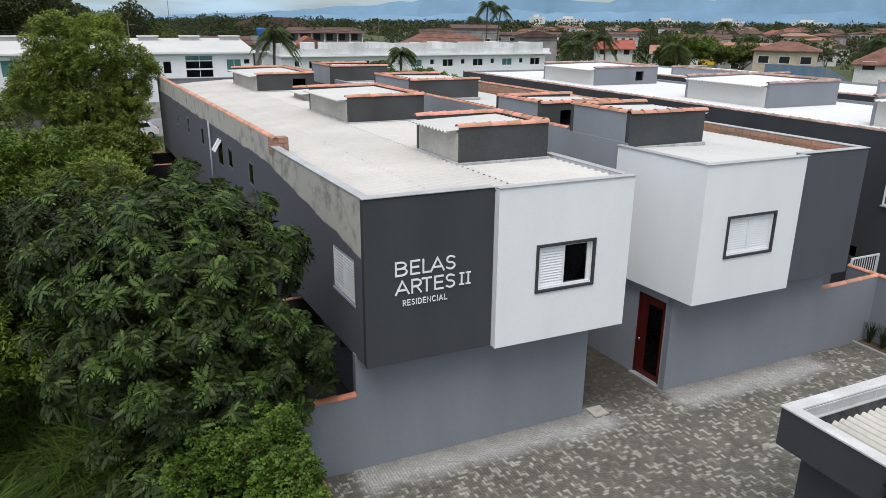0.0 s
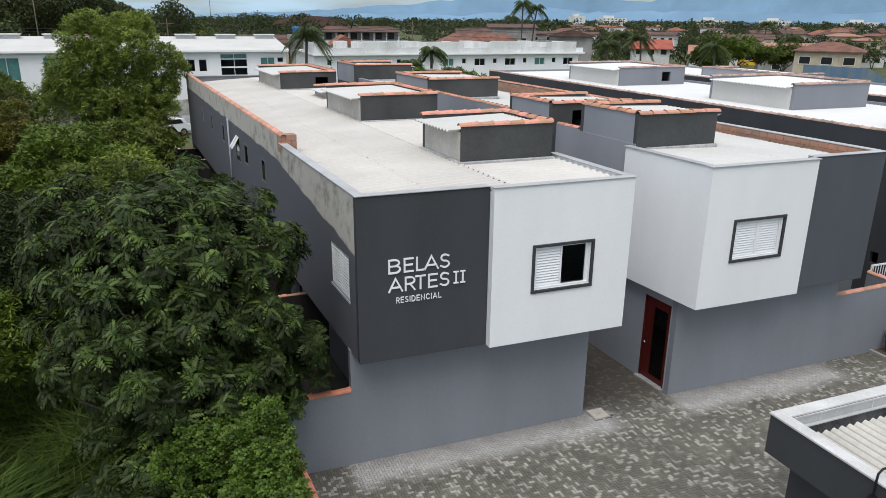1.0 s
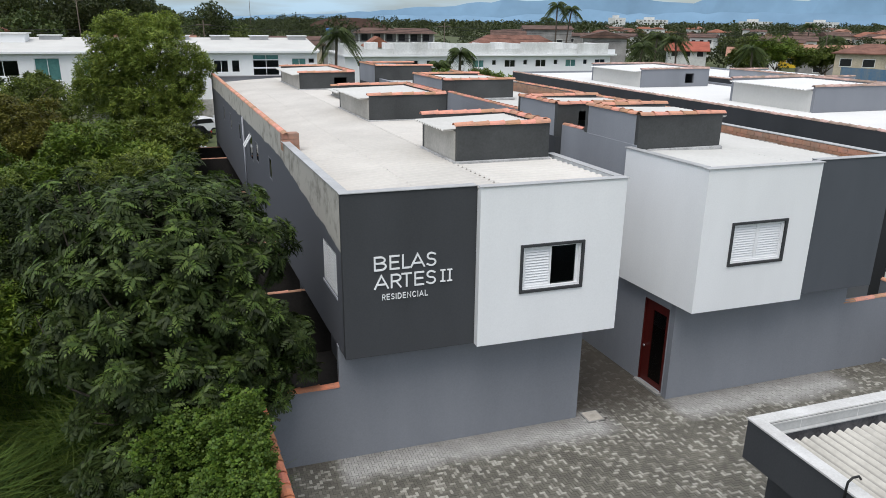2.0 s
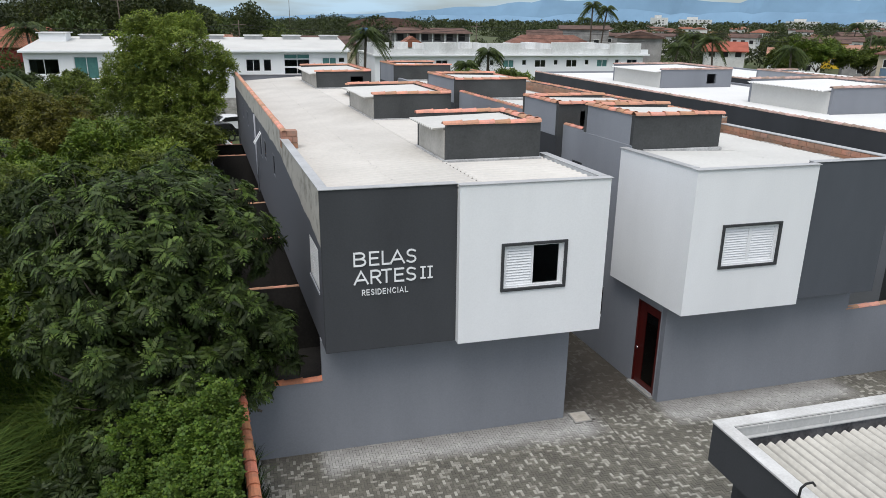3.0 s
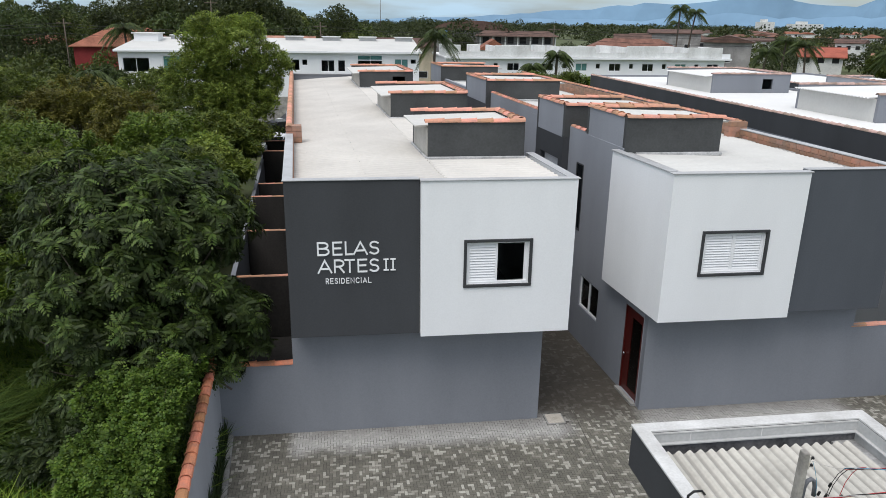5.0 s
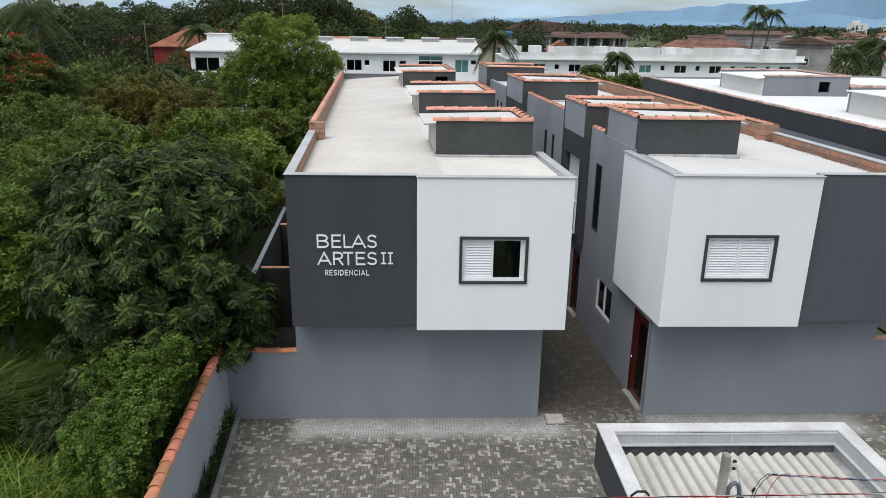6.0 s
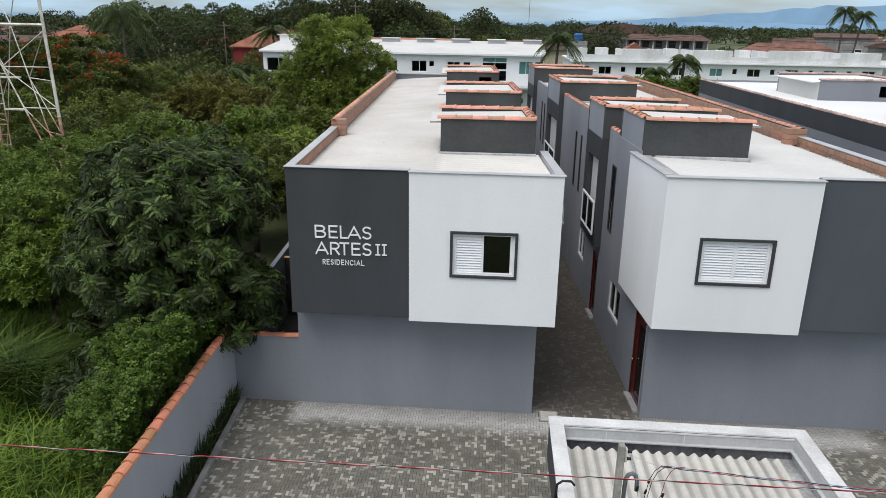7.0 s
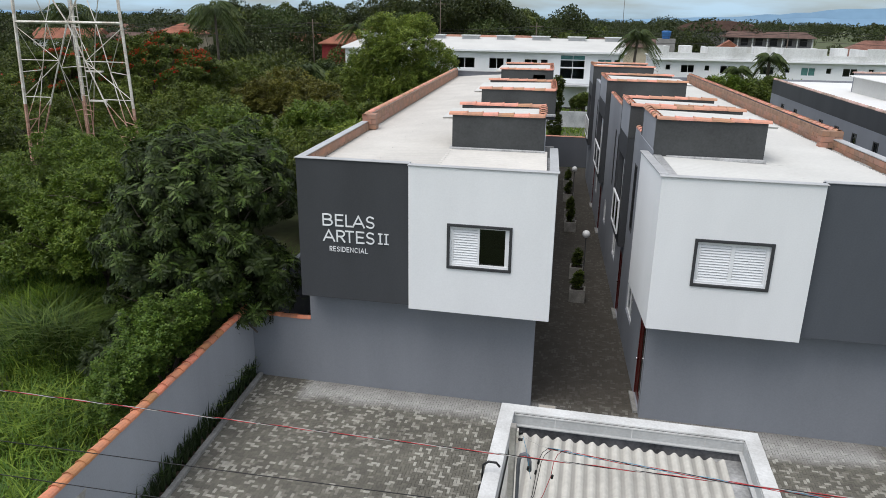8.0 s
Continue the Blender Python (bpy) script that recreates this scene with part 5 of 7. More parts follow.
def tree(name, base, lumps, label, category, mat, count, template, size, seed, radius=0.14, per=1, droop=0.0, lift=0.3, group="", accents=None, broken=True, corners=4, loose=False, clumps=(7, 0.38)):
    """A tapered trunk with limbs, and a crown of leaves round its lumps."""
    rng = np.random.default_rng(seed)
    t = thing(name, base, label, category, group)
    part("trunk", trunk_shape(base, lumps, radius, rng), BARK, t, smooth=True)
    p, n = lump_points(broken_up(lumps, seed, 9, 0.5) if loose else broken_up(lumps, seed, *clumps) if broken else lumps, count, rng, 0.5 if loose else 0.7)
    p, n = np.repeat(p, per, 0), np.repeat(n, per, 0)
    d = n * 0.8 + rng.normal(0, 0.62, n.shape)
    d[:, 2] = d[:, 2] * 0.55 - droop
    sizes = size * rng.uniform(0.7, 1.25, len(p))
    v = spread_leaves(template, p, d, sizes, rng, lift) - np.array(base)
    crown = new("crown", cloud_mesh("crown", v, mat, corners))
    crown.parent = t
    if accents:
        amat, asize, share = accents
        patch = np.sin(p[:, 0] * 2.1 + 1) + np.sin(p[:, 1] * 1.9) + np.sin(p[:, 2] * 3.1) > 0.1
        keep = (n[:, 2] > 0.3) & patch & (rng.random(len(p)) < share)
        v = spread_leaves(leaf_tuft(random.Random(seed), 6, 0.16, 0.07, 0.14), p[keep] + n[keep] * 0.12, n[keep], np.full(keep.sum(), asize), rng) - np.array(base)
        f = new("blossom", cloud_mesh("blossom", v, amat))
        f.parent = t
        tagged(f, "bright red blossom")
    return t


def slim(template):
    """The same leaves with three corners each, for trees farther off."""
    q = template.reshape(-1, 4, 3)
    half_width = (q[:, 1] - q[:, 3]) * 0.5
    return np.stack([q[:, 0] - half_width, q[:, 0] + half_width, q[:, 2]], 1).reshape(-1, 3)


PINNATE = pinnate_leaf(5, 0.40, 0.185, 0.078, 0.75)
TUFTS = leaf_tuft(random.Random(3), 8, 0.2, 0.05, 0.2)
BROAD = leaf_tuft(random.Random(5), 6, 0.22, 0.085, 0.15)
SPRAY = slim(TUFTS)

# the large pinnate tree over the boundary wall
near_lumps = [(0.7, 13.0, 5.2, 1.5, 1.4, 1.15), (1.75, 13.0, 4.75, 1.1, 1.2, 1.05), (-0.3, 12.8, 4.7, 1.2, 1.3, 1.1), (0.5, 12.0, 4.3, 1.4, 1.0, 1.0), (1.6, 12.1, 3.75, 1.1, 0.85, 0.95),
              (-0.55, 12.2, 3.6, 1.1, 1.1, 1.0), (0.3, 11.5, 3.3, 1.2, 0.9, 0.9), (1.35, 11.6, 2.8, 1.1, 0.8, 0.75), (0.9, 14.3, 5.3, 1.5, 1.3, 1.0), (2.35, 12.9, 3.0, 0.85, 0.75, 0.8), (-0.1, 11.7, 2.6, 0.8, 0.8, 0.7), (-0.6, 14.4, 5.0, 1.3, 1.3, 1.0), (0.5, 11.3, 2.2, 0.9, 0.8, 0.6), (2.5, 12.75, 2.4, 0.75, 0.6, 0.7), (2.25, 12.3, 2.0, 0.55, 0.5, 0.5), (2.85, 12.6, 2.7, 0.45, 0.45, 0.5), (0.15, 10.9, 1.9, 0.8, 0.7, 0.6)]


def spray_tree(base, lumps, label, mat, pads, seed, size, radius, gap=0.36, fill=1500):
    """A tree whose pinnate leaves stand in drooping rosettes, gathered in pads one above another with dark gaps between."""
    rng = np.random.default_rng(seed)
    t = thing("tree", base, label, "tree")
    part("trunk", trunk_shape(base, lumps, radius, rng, 10), BARK, t, smooth=True)
    p, n = lump_points(lumps, pads * 60, rng, 0.9)
    keep = []
    for i in range(len(p)):
        if n[i, 2] > -0.4 and (not keep or ((p[keep] - p[i]) ** 2).sum(1).min() > gap * gap):
            keep.append(i)
            if len(keep) == pads:
                break
    places, dirs, ups, lit, twigs = [], [], [], [], Shape()
    for i in keep:
        axis = n[i] * 0.8 + np.array([0, 0, 0.5]) + rng.normal(0, 0.2, 3)
        axis /= np.linalg.norm(axis)
        e = np.cross(axis, np.array([0.3, 1.0, 0.1]))
        e /= np.linalg.norm(e)
        g = np.cross(axis, e)
        reach = gap * rng.uniform(0.42, 0.6)
        heart = p[i] + n[i] * rng.uniform(-0.34, 0.24)
        twigs.path([tuple(heart - axis * 0.9), tuple(heart - axis * 0.45 + e * 0.06), tuple(heart)], [0.026, 0.018, 0.008], 5)
        for k in range(8):
            w, lean = k * 2.4 + rng.uniform(-0.3, 0.3), math.sqrt((k + 0.3) / 9) * rng.uniform(0.9, 1.1) * 1.45
            way = (e * math.cos(w) + g * math.sin(w)) * math.sin(lean) + axis * math.cos(lean)
            q = heart + way * reach * np.array([1, 1, 0.8]) * rng.uniform(0.85, 1.1)
            tip = way * 0.75 + axis * 0.35
            tip /= np.linalg.norm(tip)
            f1 = np.cross(tip, e + 0.2)
            f1 /= np.linalg.norm(f1)
            f2 = np.cross(tip, f1)
            for j in range(5):
                yaw = 2 * math.pi * (j + rng.uniform(-0.3, 0.3)) / 5 + k
                d = f1 * math.cos(yaw) + f2 * math.sin(yaw) + tip * rng.uniform(0.15, 0.75)
                d[2] -= 0.2
                places.append(q)
                dirs.append(d)
                ups.append(tip * 0.6 + np.array([0, 0, 0.6]))
                # tips on upward pads take the leaf colour with the light painted in
                lit.append(k < 3 and j % 3 < 2 and n[i, 2] > 0.0)
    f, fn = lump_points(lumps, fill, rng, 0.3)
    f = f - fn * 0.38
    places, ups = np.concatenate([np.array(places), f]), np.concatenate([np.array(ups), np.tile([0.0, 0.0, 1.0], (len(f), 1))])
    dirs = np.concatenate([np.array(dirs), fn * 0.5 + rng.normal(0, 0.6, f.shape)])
    lit = np.array(lit + [False] * len(f))
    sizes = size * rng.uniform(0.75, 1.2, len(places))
    for name, pick, m, words in (("crown", ~lit, mat, ""), ("young_leaf_growth", lit, LEAF_LIT, "tip leaves with daylight in their lighter colour")):
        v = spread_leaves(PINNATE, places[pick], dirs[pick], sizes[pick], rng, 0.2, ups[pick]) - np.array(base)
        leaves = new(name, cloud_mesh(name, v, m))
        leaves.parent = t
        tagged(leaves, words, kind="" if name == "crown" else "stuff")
    tagged(part("twig_growth", twigs, BARK, t), kind="stuff")
    return t


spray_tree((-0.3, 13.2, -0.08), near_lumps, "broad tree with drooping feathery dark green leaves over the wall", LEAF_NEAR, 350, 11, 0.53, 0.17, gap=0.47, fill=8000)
tree("shrub", (1.2, 10.0, -0.08), [(0.85, 10.4, 2.1, 0.75, 0.8, 0.75), (0.5, 9.5, 1.4, 0.7, 0.8, 0.6), (1.35, 9.6, 2.3, 0.6, 0.8, 0.7), (1.4, 8.6, 2.0, 0.55, 0.7, 0.65), (1.78, 9.35, 2.55, 0.38, 0.75, 0.45), (1.75, 10.4, 2.65, 0.4, 0.7, 0.5), (1.75, 11.3, 2.6, 0.4, 0.6, 0.5), (1.2, 11.3, 2.4, 0.65, 0.7, 0.7), (1.68, 8.4, 2.2, 0.42, 0.6, 0.5), (1.6, 7.7, 1.75, 0.45, 0.55, 0.5), (0.9, 8.6, 1.3, 0.7, 0.7, 0.6), (2.0, 8.2, 2.45, 0.24, 0.55, 0.3), (1.98, 9.1, 2.55, 0.24, 0.6, 0.32), (1.95, 10.1, 2.6, 0.26, 0.6, 0.34), (1.95, 7.4, 2.2, 0.22, 0.45, 0.26)], "bright green bushy shrub behind the boundary wall", "shrub", LEAF_SHRUB, 7600, BROAD, 0.28, 12, 0.06, per=2, loose=True)
tree("shrub", (-0.4, 11.2, -0.08), [(-0.3, 11.3, 1.3, 0.8, 0.7, 0.6), (-0.9, 10.7, 0.9, 0.6, 0.5, 0.45), (0.3, 10.8, 1.5, 0.7, 0.6, 0.6)], "dark feathery undergrowth below the broad tree", "shrub", LEAF_DARK, 520, PINNATE, 0.46, 13, 0.06, per=4, droop=0.05, lift=0.2)
WOODS = [
    ("tree", -4.6, 15.6, 4.6, 2.3, LEAF_BRIGHT, SPRAY, "feathery green tree in the overgrown plot"),
    ("tree", -5.6, 19.0, 5.3, 2.6, LEAF_BRIGHT, SPRAY, "light green feathery tree in the overgrown plot"),
    ("tree", -2.0, 18.2, 5.2, 2.4, LEAF_NEAR, SPRAY, "feathery dark green tree beside the house"),
    ("tree", -8.6, 16.5, 3.8, 2.2, LEAF_BRIGHT, SPRAY, "light green tree in the overgrown plot"),
    ("tree", -1.4, 24.5, 4.6, 2.3, LEAF_PLOT, SPRAY, "rounded green tree beside the yard wall"),
    ("tree", -6.2, 24.5, 4.6, 2.6, LEAF_PLOT, SPRAY, "rounded green tree in the overgrown plot"),
    ("tree", -10.8, 21.5, 4.4, 2.7, LEAF_BRIGHT, SPRAY, "green tree near the lattice tower"),
    ("tree", -3.2, 31.0, 4.9, 2.5, LEAF_BRIGHT, SPRAY, "light green tree beside the yard wall"),
    ("tree", -8.8, 31.0, 4.6, 2.8, LEAF_BRIGHT, SPRAY, "light green tree in the overgrown plot"),
    ("tree", -14.5, 32.5, 4.0, 2.8, LEAF_MID, SPRAY, "green tree behind the lattice tower"),
    ("tree", -20.5, 30.0, 4.0, 3.0, LEAF_MID, SPRAY, "green tree behind the lattice tower"),
    ("tree", -1.0, 34.2, 4.8, 1.8, LEAF_PLOT, SPRAY, "rounded green tree beside the yard wall"),
    ("tree", -0.9, 29.0, 4.2, 1.6, LEAF_TALL, SPRAY, "light green tree beside the yard wall"),
    ("tree", -6.6, 41.0, 4.9, 2.8, LEAF_OCHRE, SPRAY, "yellowing tree in the overgrown plot"),
    ("tree", -12.2, 47.0, 5.4, 3.0, LEAF_OCHRE, SPRAY, "yellowing tree in the overgrown plot"),
    ("tree", -20.0, 40.0, 5.0, 3.4, LEAF_PLOT, SPRAY, "green tree in the overgrown plot"),
    ("tree", -17.0, 50.0, 5.6, 3.6, LEAF_PLOT, SPRAY, "green tree in the overgrown plot"),
    ("tree", -28.0, 38.0, 5.2, 3.6, LEAF_PLOT, SPRAY, "green tree at the edge of the plot"),
    ("tree", -27.0, 54.0, 6.0, 4.0, LEAF_PLOT, SPRAY, "green tree at the edge of the plot"),
    ("tree", -15.0, 37.5, 5.0, 3.2, LEAF_PLOT, SPRAY, "grey-green tree before the flame trees"),
    ("tree", -9.0, 52.0, 5.2, 3.0, LEAF_PLOT, SPRAY, "green tree near the white houses"),
]
for i, (kind, x, y, h, r, mat, template, label) in enumerate(WOODS):
    rng = random.Random(100 + i)
    lumps = [(x, y, h - r * 0.45, r * 0.8, r * 0.8, r * 0.5)]
    for k in range(7):
        a = 2 * math.pi * (k + rng.random() * 0.6) / 7
        lumps.append((x + math.cos(a) * r * 0.68, y + math.sin(a) * r * 0.68, h - r * rng.uniform(0.55, 1.05), r * rng.uniform(0.4, 0.58), r * rng.uniform(0.4, 0.58), r * rng.uniform(0.3, 0.45)))
    tree(kind, (x, y, -0.08), lumps, label, "tree", mat, 2400 if y < 26 else 1500, template, 0.52 if y < 26 else 0.85, 200 + i, 0.12, per=4, lift=0.35, group="trees of the overgrown plot", corners=3, loose=True)
# flame tree, with red blossom on top
for x, y, h, r, s, share in ((-21.5, 45.0, 8.4, 4.8, 31, 0.42), (-31.5, 47.0, 7.0, 3.6, 32, 0.3)):
    rng = random.Random(s)
    lumps = []
    for k in range(20):
        a, d = 2.4 * k, math.sqrt((k + 0.5) / 20)
        lumps.append((x + math.cos(a) * d * r, y + math.sin(a) * d * r, h - 0.7 - d * d * 3.0 + rng.uniform(-0.3, 0.3), r * 0.27, r * 0.27, r * 0.13))
    tree("flame_tree", (x, y, -0.08), lumps, "spreading flame tree with bright red blossom", "tree", LEAF_MID, 3000, SPRAY, 0.9, s, 0.16, per=3, accents=(FLOWER, 0.75, share), corners=3, clumps=(6, 0.5))
# the tall tree behind the row
tall = [(-1.2, 40.3, 7.3, 2.6, 2.2, 2.0), (-3.2, 40.0, 5.7, 1.7, 1.6, 1.6), (-2.9, 40.2, 7.0, 1.6, 1.5, 1.3), (0.3, 40.2, 6.6, 1.6, 1.5, 1.5), (-1.0, 39.3, 5.0, 2.0, 1.5, 1.5), (-2.0, 40.5, 8.7, 1.4, 1.3, 0.9), (-0.3, 40.6, 8.5, 1.4, 1.2, 0.9), (-3.0, 40.2, 4.3, 1.7, 1.5, 1.2), (0.4, 40.4, 4.9, 1.3, 1.3, 1.3), (-1.1, 40.0, 3.5, 2.2, 1.7, 1.0)]
tree("tree", (-1.2, 40.5, -0.08), tall, "tall dense light green tree behind the roof end", "tree", LEAF_TALL, 5200, SPRAY, 0.66, 41, 0.22, per=3, lift=0.35, corners=3, loose=True)


def blades(x0, x1, y0, y1, count, tall, seed, keep=None, width=0.012, lean=0.45):
    rng = np.random.default_rng(seed)
    p = np.stack([rng.uniform(x0, x1, count), rng.uniform(y0, y1, count), np.full(count, -0.1)], 1)
    if keep is not None:
        p = p[keep(p)]
    n = len(p)
    h = tall * rng.uniform(0.45, 1.2, n) * (0.75 + 0.5 * np.sin(p[:, 0] * 1.3) * np.cos(p[:, 1] * 1.1))
    a = rng.uniform(0, 2 * math.pi, n)
    d = np.stack([np.cos(a), np.sin(a), np.zeros(n)], 1)
    side = np.stack([-np.sin(a), np.cos(a), np.zeros(n)], 1) * (width * rng.uniform(0.7, 1.5, n))[:, None]
    up = np.array([0, 0, 1.0])
    mid = p + d * (h * lean * 0.35)[:, None] + up * (h * 0.7)[:, None]
    tip = p + d * (h * lean * 1.1)[:, None] + up * (h * 0.88)[:, None]
    quads = np.stack([p - side, p + side, mid + side * 0.8, mid - side * 0.8, mid - side * 0.8, mid + side * 0.8, tip + side * 0.1, tip - side * 0.1], 1)
    return quads.reshape(-1, 3)


v = blades(-17, 2.2, 1.0, 21, 56000, 0.9, 51, keep=lambda p: p[:, 0] < 1.95 + (12.5 - np.minimum(p[:, 1], 12.5)) * 0.068 - np.maximum(0, p[:, 1] - 12.5) * 0.1, width=0.014, lean=0.9)
tagged(new("tall_grass", cloud_mesh("tall_grass", v, GRASS)), "tall lush green grass in the empty plot", "grass", kind="stuff")

v = blades(-4.6, 0.2, 11.0, 14.4, 5200, 1.5, 52, width=0.016, lean=0.95)
tagged(new("reed_bed", cloud_mesh("reed_bed", v, REED)), "dark arching reeds beside the broad tree", "reeds", kind="stuff")


def strap_plant(name, x, y, z, tall, seed, label, group, n=26):
    rng = np.random.default_rng(seed)
    t = thing(name, (x, y, z), label, "plant", group)
    a = rng.uniform(0, 2 * math.pi, n)
    h = tall * rng.uniform(0.55, 1.1, n)
    q = []
    for k in range(n):
        d, s = Vector((math.cos(a[k]), math.sin(a[k]), 0)), Vector((-math.sin(a[k]), math.cos(a[k]), 0)) * 0.016
        lean = rng.uniform(0.08, 0.45)
        o = d * 0.03
        m, e = o + d * h[k] * lean * 0.5 + Vector((0, 0, h[k] * 0.62)), o + d * h[k] * lean * 1.3 + Vector((0, 0, h[k] * 0.97))
        q += [o - s, o + s, m + s, m - s, m - s, m + s, e + s * 0.1, e - s * 0.1]
    leaves = new("leaves", cloud_mesh("leaves", np.array([tuple(p) for p in q]), STRAP))
    leaves.parent = t
    return t


y, i = 12.2, 0
while y > 3.0:
    x = (edge(y) + bed_edge(y)) / 2
    strap_plant("strap_plant", x + random.uniform(-0.03, 0.03), y, 0.03, random.uniform(0.5, 0.75), 300 + i, "dark upright strap-leaved plant in the wall bed", "plants along the boundary wall")
    y -= random.uniform(0.2, 0.3)
    i += 1
for k, (x, y) in enumerate(((20.02, 12.3), (20.0, 11.85), (19.95, 11.2), (19.95, 10.5))):
    strap_plant("strap_plant", x, y, 0.04, 0.75, 380 + k, "dark upright strap-leaved plant in the wall bed", "plants beside the right wall", 30)

# planters and globe lamps in the alley
for k, (x, y, lamp) in enumerate(((10.54, 19.95, False), (10.45, 22.3, True), (9.95, 28.6, False), (9.85, 30.6, False), (9.62, 34.2, True), (9.45, 37.6, False))):
    pl = thing("planter", (x, y, 0), "square pale concrete planter with dark shrub in the alley", "planter", "alley planters")
    part("tub", pierced(lambda a, b, c: (a, b, c), (x - 0.27, x + 0.27), (y - 0.25, y + 0.25), 0.46, [(x - 0.21, x + 0.21, y - 0.19, y + 0.19)]), CONCRETE, pl, bevel=0.01)
    part("soil_fill", Shape().box(x - 0.209, x + 0.209, y - 0.189, y + 0.189, 0.01, 0.40), SOIL, pl)
    tree("potted_shrub", (x, y, 0.40), [(x, y, 0.75, 0.16, 0.16, 0.26), (x + 0.04, y, 0.95, 0.11, 0.11, 0.2), (x - 0.04, y + 0.03, 0.65, 0.15, 0.15, 0.15)], "small dark green potted shrub", "shrub", LEAF_MID, 160, BROAD, 0.3, 400 + k, 0.02, per=2, broken=False, group="alley planters")
    if lamp:
        g = thing("globe_lamp", (x + 0.25, y - 0.5, 0), "white globe lamp on thin black post in alley", "lamp", "alley lamps")
        part("post", Shape().path([(x + 0.25, y - 0.5, 0), (x + 0.25, y - 0.5, 0.06), (x + 0.25, y - 0.5, 0.08), (x + 0.25, y - 0.5, 1.75)], [0.07, 0.07, 0.025, 0.02], 8), BLACK, g, smooth=True)
        part("globe", Shape().path([(x + 0.25, y - 0.5, 1.74 + 0.145 * (1 - math.cos(math.pi * q / 10))) for q in range(11)], [max(0.01, 0.145 * math.sin(math.pi * q / 10)) for q in range(11)], 14), material("opal_globe", (0.85, 0.85, 0.84), 0.25, 0.02, 3, 20, 0), g, "opal white glass globe", smooth=True)

# the wall and garden that close the alley
wall_end = thing("wall_end", (10, 43.7, 0), "dark wall with tile cap closing the alley", "wall", kind="structure")
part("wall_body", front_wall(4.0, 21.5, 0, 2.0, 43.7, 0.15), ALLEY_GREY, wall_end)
tile_row(wall_end, (21.5, 43.77, 2.0), (4.0, 43.77, 2.0), 0.5)
PLASTER = material("weathered_plaster", (0.50, 0.51, 0.52), 0.9, 0.2, 0.7, 10, 0.2, tint=(0.28, 0.29, 0.30))
wall_garden = thing("wall_garden", (10, 56, 0), "weathered whitish garden wall beyond the alley", "wall", kind="structure")
part("wall_body", front_wall(2.0, 26.0, -0.08, 1.36, 63.0, 0.15), PLASTER, wall_garden)
part("lot_wall", front_wall(-8.0, 3.2, 0, 2.4, 66.0, 0.15), CEMENT, wall_garden)
v = np.concatenate([blades(2.5, 24, 44, 62.5, 7000, 0.35, 53, width=0.035), blades(2.5, 16, 63.3, 76, 4000, 0.4, 54, width=0.05)])
tagged(new("lawn", cloud_mesh("lawn", v, GRASS)), "rough garden lawn beyond the alley wall", "grass", kind="stuff")

tree("climber", (8.1, 44.6, -0.08), [(8.15, 44.7, 1.2, 0.5, 0.5, 1.0), (8.1, 44.8, 2.6, 0.45, 0.45, 1.0), (8.1, 44.8, 4.2, 0.4, 0.4, 1.0), (8.2, 44.7, 5.2, 0.35, 0.35, 0.6)], "narrow dark green climber at the alley end", "shrub", LEAF_MID, 900, BROAD, 0.6, 61, 0.06, per=2, broken=False)
lattice = thing("garden_fence", (9.0, 70, 0), "thin dark slatted fence in the back garden", "fence")
part("rail", Shape().box(8.2, 10.4, 70.0, 70.05, 0.5, 0.58).box(8.2, 10.4, 70.0, 70.05, 1.5, 1.58), BARK, lattice)
for i in range(8):
    part("slat", Shape().box(8.25 + 0.28 * i, 8.35 + 0.28 * i, 69.95, 69.995, -0.08, 1.9), BARK, lattice)

# cars in the far lot


